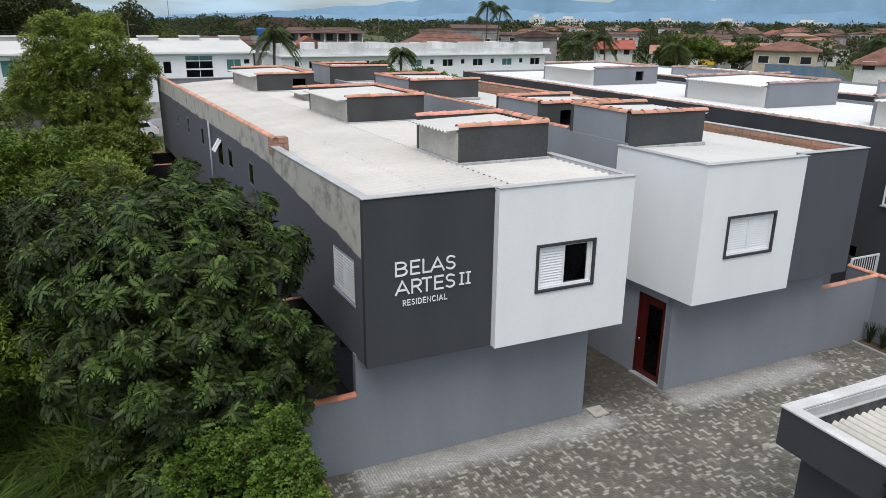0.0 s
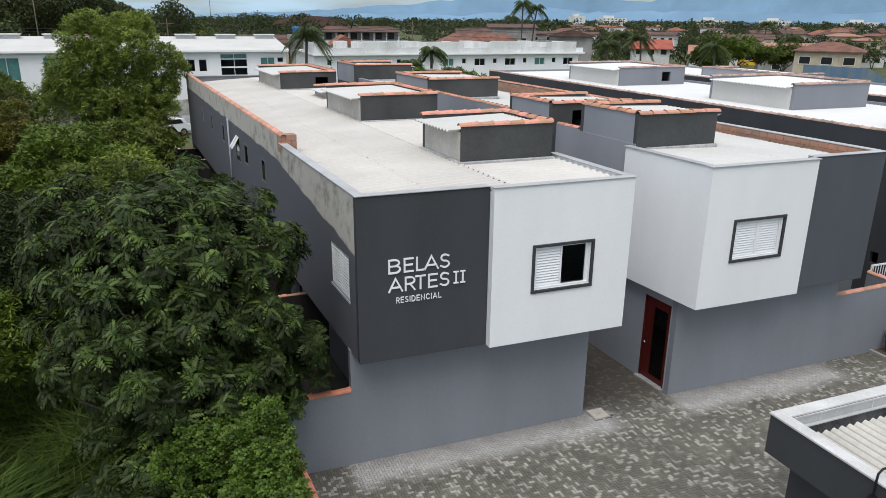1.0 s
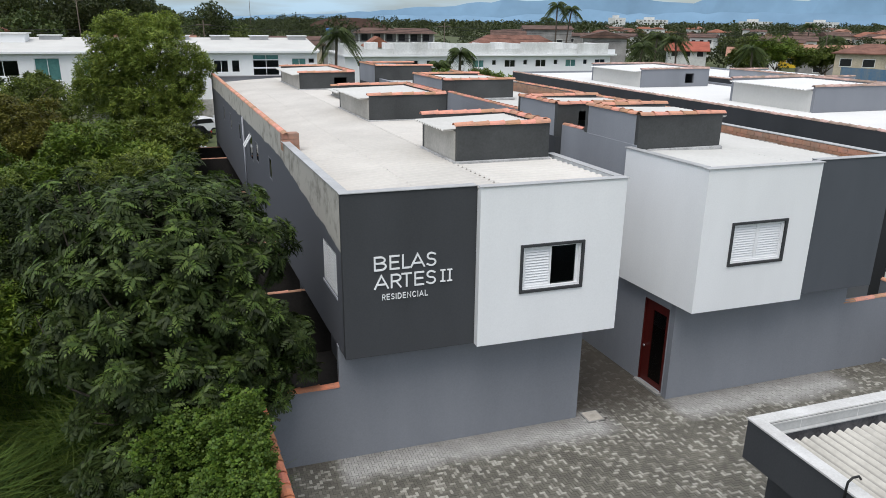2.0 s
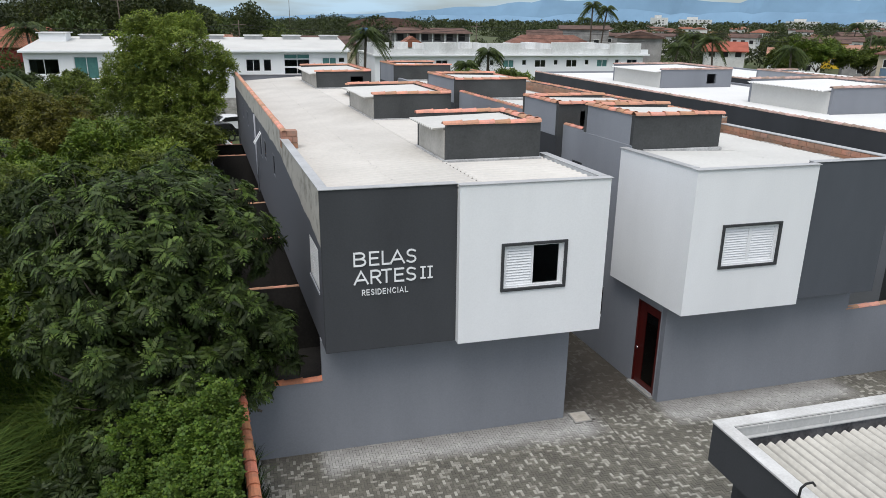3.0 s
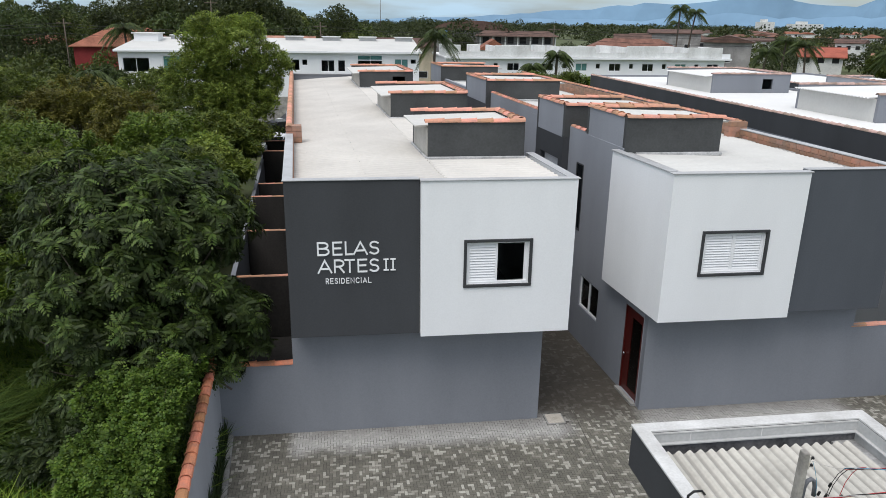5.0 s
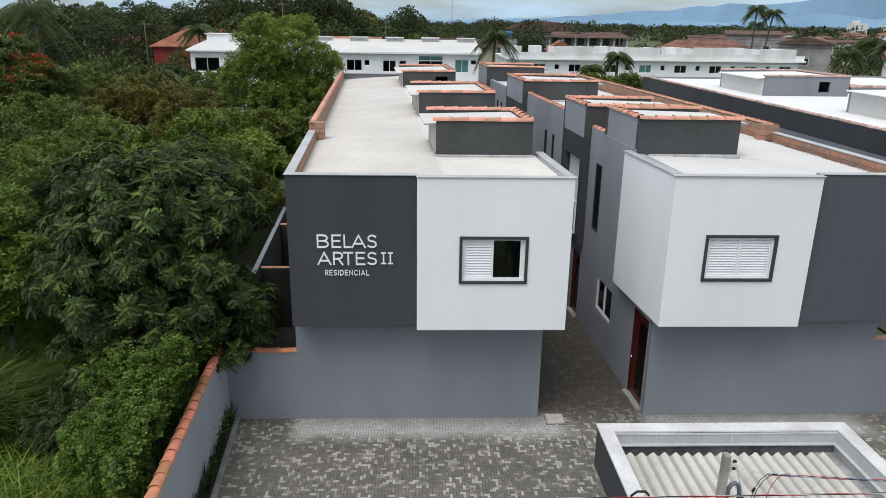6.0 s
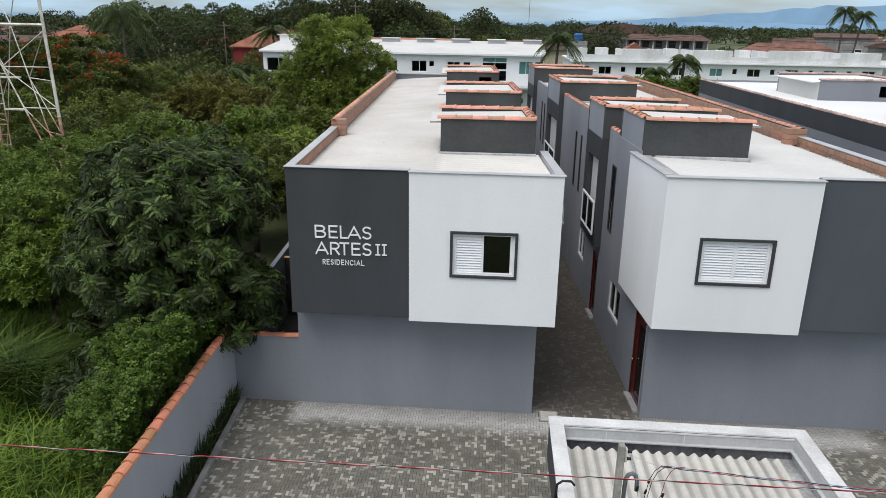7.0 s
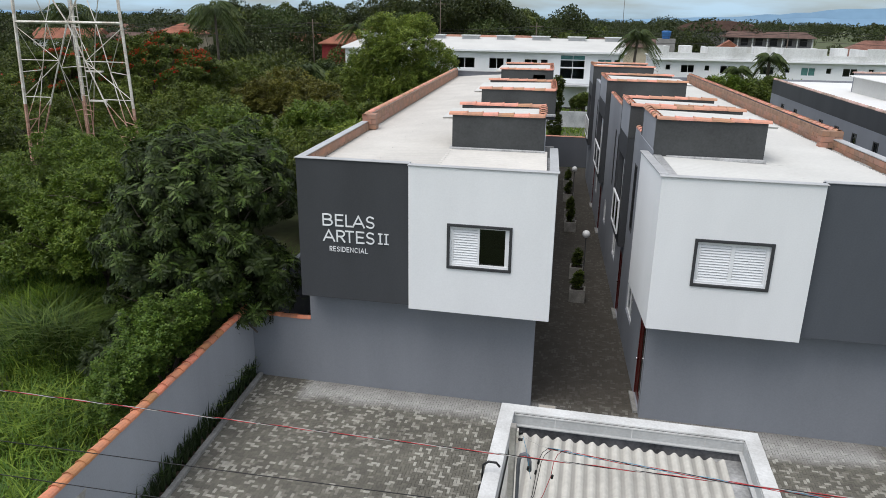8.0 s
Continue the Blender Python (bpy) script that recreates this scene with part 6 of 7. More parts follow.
def car(x, y, yaw, paint, label):
    c = thing("car", (0, 0, 0), label, "car", "parked cars")
    L, W = 4.0, 1.7
    prof = [(-L / 2, 0.35), (-L / 2, 0.75), (-L / 2 + 0.15, 0.95), (-L / 2 + 0.35, 1.0), (-1.35, 1.4), (-0.8, 1.47), (0.3, 1.46), (0.95, 1.02), (1.8, 0.9), (L / 2, 0.65), (L / 2, 0.35)]
    s = Shape()
    s.hull([(px, -W / 2, pz) for px, pz in prof], [(px, W / 2, pz) for px, pz in prof])
    body = part("body", s, paint, c, bevel=0.06)
    for sgn in (-1, 1):
        yy = sgn * (W / 2 + 0.003)
        s = Shape()
        s.hull([(-1.3, yy, 1.03), (0.75, yy, 1.03), (0.22, yy, 1.38), (-1.05, yy, 1.38)], [(-1.3, yy + sgn * 0.006, 1.03), (0.75, yy + sgn * 0.006, 1.03), (0.22, yy + sgn * 0.006, 1.38), (-1.05, yy + sgn * 0.006, 1.38)])
        part("side_window", s, BLACK, c)
        for wx in (-1.25, 1.25):
            w = part("wheel", Shape().tube((wx, sgn * (W / 2 - 0.18), 0.31), (wx, sgn * (W / 2 + 0.01), 0.31), 0.31, n=16), BLACK, c)
            part("rim", Shape().tube((wx, sgn * (W / 2 + 0.011), 0.31), (wx, sgn * (W / 2 + 0.02), 0.31), 0.19, n=12), CHROME, w)
    s = Shape().hull([(0.36, -0.7, 1.455), (0.36, 0.7, 1.455), (0.93, 0.75, 1.05), (0.93, -0.75, 1.05)], [(0.37, -0.7, 1.462), (0.37, 0.7, 1.462), (0.94, 0.75, 1.057), (0.94, -0.75, 1.057)])
    part("windscreen", s, BLACK, c)
    for sgn in (-1, 1):
        part("headlight", Shape().box(L / 2 - 0.03, L / 2 + 0.01, sgn * 0.62 - 0.15, sgn * 0.62 + 0.15, 0.6, 0.72), ALU, c)
        part("tail_light", Shape().box(-L / 2 - 0.01, -L / 2 + 0.03, sgn * 0.68 - 0.12, sgn * 0.68 + 0.12, 0.75, 0.95), RED_WIRE, c)
    c.matrix_basis = pose(x, y, -0.08, 0, 0, yaw)
    return c


CAR_WHITE = material("white_car_paint", (0.78, 0.79, 0.80), 0.25, 0.03, 2, 20, 0)
CAR_BLACK = material("black_car_paint", (0.012, 0.012, 0.014), 0.2, 0.1, 2, 20, 0)
car(0.5, 61.8, 205, CAR_WHITE, "white hatchback parked behind the row house")
car(-0.35, 57.2, 205, CAR_BLACK, "black saloon parked behind the row house")
car(-0.5, 49.6, 195, CAR_WHITE, "white hatchback half hidden behind the yard walls")

# ---- lattice tower on the overgrown plot
tower = thing("lattice_tower", (-12.5, 26.5, 0), "rusty white steel lattice mast base among the trees", "tower")
corners = ((-15.8, 25.4), (-9.7, 25.4), (-16.2, 30.2))
legs = [lambda z, x=x, y=y: Vector((x + (-13.2 - x) * z * 0.012, y + (27.1 - y) * z * 0.012, z)) for x, y in corners]


def member(name, a, b, r, label=""):
    """A steel bar, rusty in its lower stretch."""
    a, b = (a, b) if a.z > b.z else (b, a)
    cut = 5.2
    if a.z > cut + 0.3 and b.z < cut - 0.3:
        m = a.lerp(b, (a.z - cut) / (a.z - b.z))
        part(name, Shape().tube(a, m, r, n=4), STEEL, tower, label)
        part(name, Shape().tube(m, b, r, n=4), RUST, tower, "rusty lower length of steel")
    else:
        part(name, Shape().tube(a, b, r, n=4), STEEL if (a.z + b.z) / 2 > cut else RUST, tower, label)


for leg in legs:
    member("leg", leg(13.0), leg(-0.1), 0.075, "rust-streaked white steel leg")
for k in range(3):
    a, b = legs[k], legs[(k + 1) % 3]
    front = k == 0
    member("girder", a(8.9), b(8.9), 0.06 if front else 0.035)
    member("girder", a(13.0), b(13.0), 0.09)
    mid = (a(8.9) + b(8.9)) / 2
    for lo, other in ((a, b), (b, a)):
        foot = lo(2.2).lerp(other(2.2), 0.04)
        member("brace", mid, foot, 0.04 if front else 0.024)
        member("brace", lo(13.0), mid, 0.04 if front else 0.024)
        steps = 4 if front else 3
        for i in range(1, steps):
            p, q = mid.lerp(foot, i / steps), mid.lerp(foot, (i - 1) / steps)
            member("strut", p, lo(p.z), 0.022)
            member("strut", q if i > 1 else lo(8.7), lo(p.z) if i > 1 else p, 0.02)
for x in (-14.05, -13.65):
    member("mast", Vector((x, 27.4, 12.5)), Vector((x, 27.4, -0.1)), 0.03)
for i in range(26):
    z = 0.4 + i * 0.46
    member("rung", Vector((-14.05, 27.4, z)), Vector((-13.65, 27.4, z)), 0.018)
for z in (5.2, 6.6):
    part("platform", Shape().box(-13.6, -12.7, 27.3, 27.5, z, z + 0.07), STEEL, tower)

# ---------------------------------------------------------------- the white rows behind
PALE_RENDER = material("stained_white_render", (0.70, 0.71, 0.70), 0.8, 0.12, 0.5, 8, 0.1, tint=(0.50, 0.50, 0.48), streak=0.3)


def house_window(parent, x0, x1, z0, z1, y, glass=None, bars=1):
    w = new("window")
    w.parent = parent
    w.location = Vector(((x0 + x1) / 2, y, z0)) - world_place(parent)
    step = (x1 - x0) / (bars + 1)
    holes = [(x0 + i * step + 0.05, x0 + (i + 1) * step - (0.05 if i == bars else 0.0), z0 + 0.06, z1 - 0.06) for i in range(bars + 1)]
    part("frame", front_wall(x0, x1, z0, z1, y - 0.03, 0.1, holes), ALU, w)
    part("pane", Shape().box(x0 + 0.05, x1 - 0.05, y + 0.03, y + 0.04, z0 + 0.06, z1 - 0.06), glass or GREEN_GLASS, w)
    return w


row_l = thing("terrace", (-2, 78, 0), "long white terrace with green-glazed windows and white sloping roof", "house", "white terraces")
L0, L1 = -18.4, 13.3
openings = [(-18.0, -15.3, 3.75, 5.25), (-13.9, -11.7, 3.3, 5.45), (-9.7, -7.6, 3.85, 5.45), (-5.4, -3.0, 4.0, 5.2), (-1.4, 0.3, 4.0, 5.2), (0.55, 1.15, 4.55, 5.2), (2.6, 4.05, 3.9, 5.15), (4.4, 5.2, 3.9, 5.15), (6.55, 9.25, 3.1, 5.68), (10.6, 12.1, 3.9, 5.3), (12.35, 13.0, 4.75, 5.3)]
part("front_wall", front_wall(L0, L1, 0, 5.84, 78, 0.25, openings), WHITE, row_l)
part("left_wall", Shape().box(L0, L0 + 0.25, 78.251, 88, 0, 5.72), WHITE, row_l)
part("right_wall", Shape().box(L1 - 0.25, L1, 78.251, 88, 0, 5.72), WHITE, row_l)
part("back_wall", front_wall(L0 + 0.26, L1 - 0.26, 0, 5.72, 87.75, 0.25), WHITE, row_l)
part("floor_slab", Shape().box(L0 + 0.26, L1 - 0.26, 78.26, 87.74, 2.3, 2.5), DARK_ROOM, row_l)
part("inner_wall", front_wall(L0 + 0.26, L1 - 0.26, 0, 5.7, 81.5, 0.1), DARK_ROOM, row_l)
part("fascia", Shape().box(L0 - 0.3, L1 + 0.3, 77.5, 77.7, 5.86, 6.07), WHITE, row_l, "white eaves board", bevel=0.02)
part("soffit", Shape().box(L0 - 0.3, L1 + 0.3, 77.701, 78.0, 5.85, 5.9), WHITE, row_l)
s = Shape().hull([(L0 - 0.3, 77.701, 5.95), (L1 + 0.3, 77.701, 5.95), (L1 + 0.3, 88.3, 6.95), (L0 - 0.3, 88.3, 6.95)], [(L0 - 0.3, 77.701, 6.08), (L1 + 0.3, 77.701, 6.08), (L1 + 0.3, 88.3, 7.15), (L0 - 0.3, 88.3, 7.15)])
part("roof", s, ROOF_B, row_l)
part("back_gable", Shape().box(L0, L1, 88.0, 88.25, 5.6, 6.94), PALE_RENDER, row_l)
for i in range(7):
    x = -14.7 + 4.33 * i
    lantern = part("roof_vent", Shape().box(x, x + 2.0, 86.2, 87.4, 6.8, 7.34), CAP, row_l, "low roof lantern", bevel=0.03)
    part("vent_cap", Shape().box(x - 0.12, x + 2.12, 86.0, 87.6, 7.341, 7.44), PALE_RENDER, lantern, bevel=0.02)
lantern = part("roof_vent", Shape().box(-18.2, -15.6, 84.0, 86.4, 6.6, 7.55), WHITE, row_l, "raised white roof lantern", bevel=0.03)
part("vent_cap", Shape().box(-18.4, -15.4, 83.8, 86.6, 7.551, 7.66), PALE_RENDER, lantern, bevel=0.02)
for i, o in enumerate(openings):
    house_window(row_l, *o, 78.1, TEAL_PANE if i in (1, 2, 9) else GLASS, bars=0 if o[1] - o[0] < 1 else 1)
part("upper_light", Shape().box(6.62, 9.18, 78.125, 78.129, 5.2, 5.6), TEAL_PANE, row_l)
part("transom", Shape().box(6.6, 9.2, 78.05, 78.12, 5.1, 5.2).box(6.6, 9.2, 78.05, 78.12, 4.25, 4.4), ALU, row_l)
part("porch_slab", Shape().box(5.6, 13.0, 75.9, 77.95, 2.45, 2.62), PLASTER, row_l)
for x in (5.9, 9.8, 12.8):
    part("porch_post", Shape().box(x - 0.12, x + 0.12, 76.0, 76.24, -0.05, 2.449), PLASTER, row_l)

row_r = thing("terrace", (33, 78, 0), "white flat-roofed terrace with stained parapet blocks", "house", "white terraces")
small = [(17.8 + 4.01 * k, 18.35 + 4.01 * k, 4.32, 4.95) for k in range(8)]
wide = [(19.4 + 4.01 * k, 20.8 + 4.01 * k, 4.08, 4.95) for k in range(8)]
part("front_wall", front_wall(16.4, 49.6, 0, 5.42, 78.5, 0.25, small + wide), WHITE, row_r)
part("side_wall", Shape().box(49.35, 49.6, 78.751, 90, 0, 5.42), WHITE, row_r)
part("left_wall", Shape().box(16.4, 16.65, 78.751, 90, 0, 5.42), WHITE, row_r)
part("back_wall", front_wall(16.66, 49.34, 0, 5.42, 89.8, 0.2), WHITE, row_r)
part("ledge", Shape().box(16.2, 50.2, 78.0, 78.49, 5.38, 5.58), WHITE, row_r, bevel=0.02)
part("roof", Shape().box(16.2, 50.2, 78.491, 90.2, 5.43, 5.6), ROOF_WHITE, row_r)
part("inner_wall", front_wall(16.66, 49.34, 0, 5.35, 81.5, 0.1), DARK_ROOM, row_r)
rng = random.Random(9)
for x0, x1 in ((16.3, 18.0), (21.9, 25.8), (29.4, 33.6), (37.4, 41.7), (44.9, 49.1)):
    part("parapet_block", Shape().box(x0, x1, 78.3, 78.6, 5.601, 6.86 + rng.uniform(-0.05, 0.06)), PALE_RENDER, row_r, "stained white parapet block", bevel=0.02)
    for a in (x0, x1 - 0.25):
        part("parapet_return", Shape().box(a, a + 0.25, 78.601, 84.0, 5.601, 6.75), PALE_RENDER, row_r)
for x0, x1 in ((18.0, 21.9), (25.8, 29.4), (33.6, 37.4), (41.7, 44.9)):
    part("parapet_low", Shape().box(x0 + 0.002, x1 - 0.002, 78.35, 78.55, 5.601, 6.2 + rng.uniform(-0.05, 0.05)), PALE_RENDER, row_r)
    mid = (x0 + x1) / 2
    part("tank_box", Shape().box(mid - 0.7, mid + 0.6, 80.2, 81.8, 5.601, 6.85), PALE_RENDER, row_r, bevel=0.02)
part("parapet_end", Shape().box(49.102, 50.1, 78.3, 78.5, 5.601, 6.1), WHITE, row_r)
for i, o in enumerate(small):
    house_window(row_r, *o, 78.6, GLASS, bars=0)
for i, o in enumerate(wide):
    house_window(row_r, *o, 78.6, TEAL_PANE if i in (3, 6) else GLASS, bars=1)

# ---------------------------------------------------------------- houses of the town
ROOFS = [material("old_tile_roof", (0.20, 0.098, 0.072), 0.9, 0.25, 0.8, 6, 0.3), material("red_tile_roof", (0.28, 0.11, 0.068), 0.9, 0.22, 0.8, 6, 0.3), material("brown_tile_roof", (0.125, 0.075, 0.06), 0.9, 0.25, 0.8, 6, 0.3),
         material("orange_tile_roof", (0.38, 0.20, 0.14), 0.9, 0.22, 0.8, 6, 0.3), material("bright_red_roof", (0.36, 0.10, 0.065), 0.8, 0.15, 0.8, 6, 0.2)]
PAINTS = [material("cream_wall", (0.52, 0.45, 0.34), 0.85, 0.15, 0.6, 8, 0.1), material("white_wall", (0.68, 0.68, 0.66), 0.85, 0.12, 0.6, 8, 0.1), material("bare_cement_wall", (0.30, 0.29, 0.28), 0.9, 0.2, 0.6, 8, 0.1),
          material("sand_wall", (0.44, 0.36, 0.27), 0.85, 0.15, 0.6, 8, 0.1), material("yellow_wall", (0.62, 0.40, 0.03), 0.8, 0.1, 0.6, 8, 0.1), material("blue_stained_wall", (0.05, 0.12, 0.21), 0.9, 0.3, 0.8, 6, 0.1, tint=(0.20, 0.22, 0.22), streak=0.2), material("red_house_wall", (0.22, 0.03, 0.03), 0.85, 0.15, 0.6, 8, 0.1)]


def town_house(x, y, w, d, h, yaw, roof, paint, label, hip=True, rise=1.7, windows=3, over=0.5, storeys=1):
    t = thing("house", (0, 0, 0), label, "house", "town houses")
    part("wall_body", Shape().box(-w / 2, w / 2, -d / 2, d / 2, 0, h), paint, t)
    a, b, c, e = -w / 2 - over, w / 2 + over, -d / 2 - over, d / 2 + over
    s = Shape()
    inset = min(w, d) / 2 if hip else -0.001
    ridge = [(a + inset, 0, h + rise), (b - inset, 0, h + rise)] if w >= d else [(0, c + inset, h + rise), (0, e - inset, h + rise)]
    lo = [(a, c, h - 0.1), (b, c, h - 0.1), (b, e, h - 0.1), (a, e, h - 0.1)]
    hi = [(p[0], p[1], p[2] + 0.14) for p in lo]
    s.v = lo + hi + ridge
    if w >= d:
        s.f = [(3, 2, 1, 0), (0, 1, 5, 4), (1, 2, 6, 5), (2, 3, 7, 6), (3, 0, 4, 7), (4, 5, 9, 8), (5, 6, 9), (6, 7, 8, 9), (7, 4, 8)]
    else:
        s.f = [(3, 2, 1, 0), (0, 1, 5, 4), (1, 2, 6, 5), (2, 3, 7, 6), (3, 0, 4, 7), (4, 5, 8), (5, 6, 9, 8), (6, 7, 9), (7, 4, 8, 9)]
    part("roof", s, roof, t)
    for lv in range(storeys):
        for i in range(windows):
            wx = -w / 2 + w * (i + 0.5) / windows
            z = 1.0 + 2.9 * lv
            ww, wh = min(1.5, w / windows * 0.55), 1.1
            win = part("window", front_wall(wx - ww / 2, wx + ww / 2, z, z + wh, -d / 2 - 0.05, 0.049, [(wx - ww / 2 + 0.08, wx + ww / 2 - 0.08, z + 0.08, z + wh - 0.08)]), PAINTS[1], t)
            part("pane", Shape().box(wx - ww / 2 + 0.08, wx + ww / 2 - 0.08, -d / 2 - 0.02, -d / 2 - 0.002, z + 0.08, z + wh - 0.08), BLACK, win)
    t.matrix_basis = pose(x, y, -0.08, 0, 0, yaw)
    return t


HOUSES = [
    # x, y, width, depth, height, yaw, roof, paint, hip, rise, windows, storeys, label
    (89, 76, 8.2, 7, 5.7, -52, 0, 0, True, 1.2, 3, 2, "two-storey cream house with tiled hip roof"),
    (90, 60, 9, 8, 4.6, -55, 0, 1, True, 2.4, 3, 2, "white two-storey house with broad dark red tiled roof"),
    (81, 106, 6.2, 5.5, 4.9, -32, 4, 1, False, 1.5, 3, 2, "white house with bright red roof"),
    (66, 108, 7, 9, 7.0, -30, 2, 2, False, 1.0, 1, 2, "bare grey cement house with low roof"),
    (104, 116, 9, 8, 3.4, -40, 3, 1, False, 1.6, 2, 1, "white house with pale orange tile roof"),
    (112, 104, 12, 8, 4.0, -40, 3, 2, False, 1.8, 2, 1, "grey house with pale orange tile roof"),
    (58, 128, 18, 9, 4.5, -12, 0, 2, True, 2.4, 3, 1, "low house with brown tiled hip roof"),
    (75, 170, 8, 8, 5.0, -20, 2, 1, False, 2.2, 2, 1, "white gabled house with brown roof"),
    (88, 175, 12, 9, 7.5, -20, 2, 2, False, 0.9, 2, 2, "tall bare grey block-built house"),
    (33.3, 136, 4.5, 8, 4.6, -8, 1, 1, False, 1.8, 1, 1, "white gabled house behind the terrace"),
    (14.2, 113, 9.5, 7, 5.7, -4, 2, 0, False, 1.2, 3, 1, "house with low brown roof behind the terrace"),
    (-27, 114, 13.5, 9, 5.3, 3, 1, 6, True, 2.6, 2, 1, "dark red house with clay tile roof"),
    (-6, 108, 13, 9, 5.2, 3, 3, 0, False, 1.9, 2, 1, "cream house with pale tiled gable"),
    (-59.5, 112, 7, 7, 6.4, 10, 1, 0, True, 1.7, 2, 1, "house with clay tile roof among trees"),
    (-95, 128, 12, 8, 4.6, 15, 1, 1, False, 2.0, 2, 1, "white house with clay tile roof among trees"),
    (-66.5, 108, 7, 6, 5.6, 10, 2, 2, False, 0.9, 2, 1, "grey-roofed house among trees"),
    (128, 135, 9, 8, 5.4, -42, 2, 4, False, 1.2, 2, 2, "yellow gabled house with brown roof"),
    (84, 38, 12, 9, 4.8, -45, 0, 3, True, 2.2, 2, 2, "sand-coloured house with tiled hip roof"),
]
for x, y, w, d, h, yaw, roof, paint, hip, rise, wins, st, label in HOUSES:
    town_house(x, y, w, d, h, yaw, ROOFS[roof], PAINTS[paint], label, hip, rise, wins, 0.5, st)


def veranda_house(x, y, w, d, yaw):
    """A raised house with an open gallery of white posts under a low dark roof."""
    t = thing("house", (0, 0, 0), "long raised house with white-posted veranda and dark roof", "house", "town houses")
    part("base_wall", Shape().box(-w / 2, w / 2, -d / 2, d / 2, 0, 3.9), PAINTS[1], t)
    part("gallery_wall", Shape().box(-w / 2, w / 2, -d / 2 + 2.2, d / 2, 3.901, 6.1), PAINTS[2], t)
    for i in range(7):
        px = -w / 2 + 0.2 + (w - 0.4) * i / 6
        part("post", Shape().box(px - 0.14, px + 0.14, -d / 2 + 0.1, -d / 2 + 0.38, 3.901, 6.05), PAINTS[1], t)
        if i < 6:
            part("window", Shape().box(px + 0.8, px + 2.4, -d / 2 + 2.14, -d / 2 + 2.199, 4.2, 5.8), BLACK, t)
    lo = [(-w / 2 - 0.7, -d / 2 - 0.8, 6.05), (w / 2 + 0.7, -d / 2 - 0.8, 6.05), (w / 2 + 0.7, d / 2 + 0.8, 6.05), (-w / 2 - 0.7, d / 2 + 0.8, 6.05)]
    hi = [(-w / 2 + 1.5, -0.5, 7.4), (w / 2 - 1.5, -0.5, 7.4), (w / 2 - 1.5, 0.5, 7.4), (-w / 2 + 1.5, 0.5, 7.4)]
    part("roof", Shape().hull(lo, hi), ROOFS[2], t)
    t.matrix_basis = pose(x, y, -0.08, 0, 0, yaw)


def barrel_hall(x, y, w, d, h, rise, yaw):
    """A large shed under a shallow vaulted roof."""
    t = thing("hall", (0, 0, 0), "large dark hall with a shallow curved roof", "building")
    part("wall_body", Shape().box(-w / 2, w / 2, -d / 2, d / 2, 0, h), OLD_SHEET, t)
    arc = [(w / 2 * math.cos(math.pi * k / 12) * 1.03, h + rise * math.sin(math.pi * k / 12)) for k in range(13)]
    part("roof", Shape().hull([(a, -d / 2 - 0.4, b) for a, b in arc], [(a, d / 2 + 0.4, b) for a, b in arc]), ROOFS[2], t)
    t.matrix_basis = pose(x, y, -0.08, 0, 0, yaw)


veranda_house(50.2, 188, 20, 8, -6)
barrel_hall(43.0, 214, 21, 16, 7.2, 2.7, -12)
water_tank = thing("water_tank", (20.2, 110, 0), "blue plastic water tank on a block stand", "water tank")
part("stand", Shape().box(18.9, 21.5, 109, 111.4, -0.08, 6.9), PAINTS[2], water_tank)
part("tank", Shape().path([(20.2, 110, 6.9), (20.2, 110, 7.0), (20.2, 110, 7.75), (20.2, 110, 7.95), (20.2, 110, 8.05)], [0.55, 0.57, 0.68, 0.7, 0.4], 14), material("tank_blue_plastic", (0.03, 0.13, 0.34), 0.5, 0.1, 2, 20, 0), water_tank, smooth=True)
blue = thing("garden_wall", (64, 52, 0), "tall blue-stained bare gable wall", "wall")
gable = [(58.5, -0.08), (74.5, -0.08), (73.6, 2.4), (67.2, 5.0), (58.5, 5.5)]
part("wall_body", Shape().hull([(x, 52.0, z) for x, z in gable], [(x, 52.2, z) for x, z in gable]), PAINTS[5], blue)
rng = random.Random(77)
for i in range(230):
    ang = rng.uniform(0.42, 1.12)
    r = 185 + 420 * rng.random() ** 1.25
    x, y = math.sin(ang) * r, math.cos(ang) * r
    if any(abs(x - q[0]) + abs(y - q[1]) < 13 for q in HOUSES) or (x < 62 and y < 110):
        continue
    st = rng.choice((1, 1, 2))
    k = rng.choice((0, 0, 1, 2, 2, 2, 3))
    p = rng.choice((0, 1, 1, 1, 2, 2, 3))
    town_house(x, y, rng.uniform(5, 9), rng.uniform(5, 7), 2.7 * st + 0.2 + rng.uniform(-0.3, 0.5), rng.choice((-90, 0)) + rng.uniform(-50, -10), ROOFS[k], PAINTS[p], ("two-storey" if st == 2 else "low") + " " + ("cream", "white", "grey", "sand-coloured")[p] + " house with " + ("weathered", "red", "brown", "orange")[k] + " tile roof", rng.random() < 0.35, rng.uniform(0.6, 1.5), rng.choice((2, 3)), 0.4, st)
for i in range(26):
    x, y = rng.uniform(-260, 80), rng.uniform(170, 420)
    k, p = rng.choice((0, 1, 2)), rng.choice((0, 1, 2))
    town_house(x, y, rng.uniform(9, 14), rng.uniform(7, 10), 3.2, rng.uniform(-20, 20), ROOFS[k], PAINTS[p], "low " + ("cream", "white", "grey")[p] + " house with " + ("weathered", "red", "brown")[k] + " tile roof", rng.random() < 0.5, 1.8, 2, 0.5, 1)
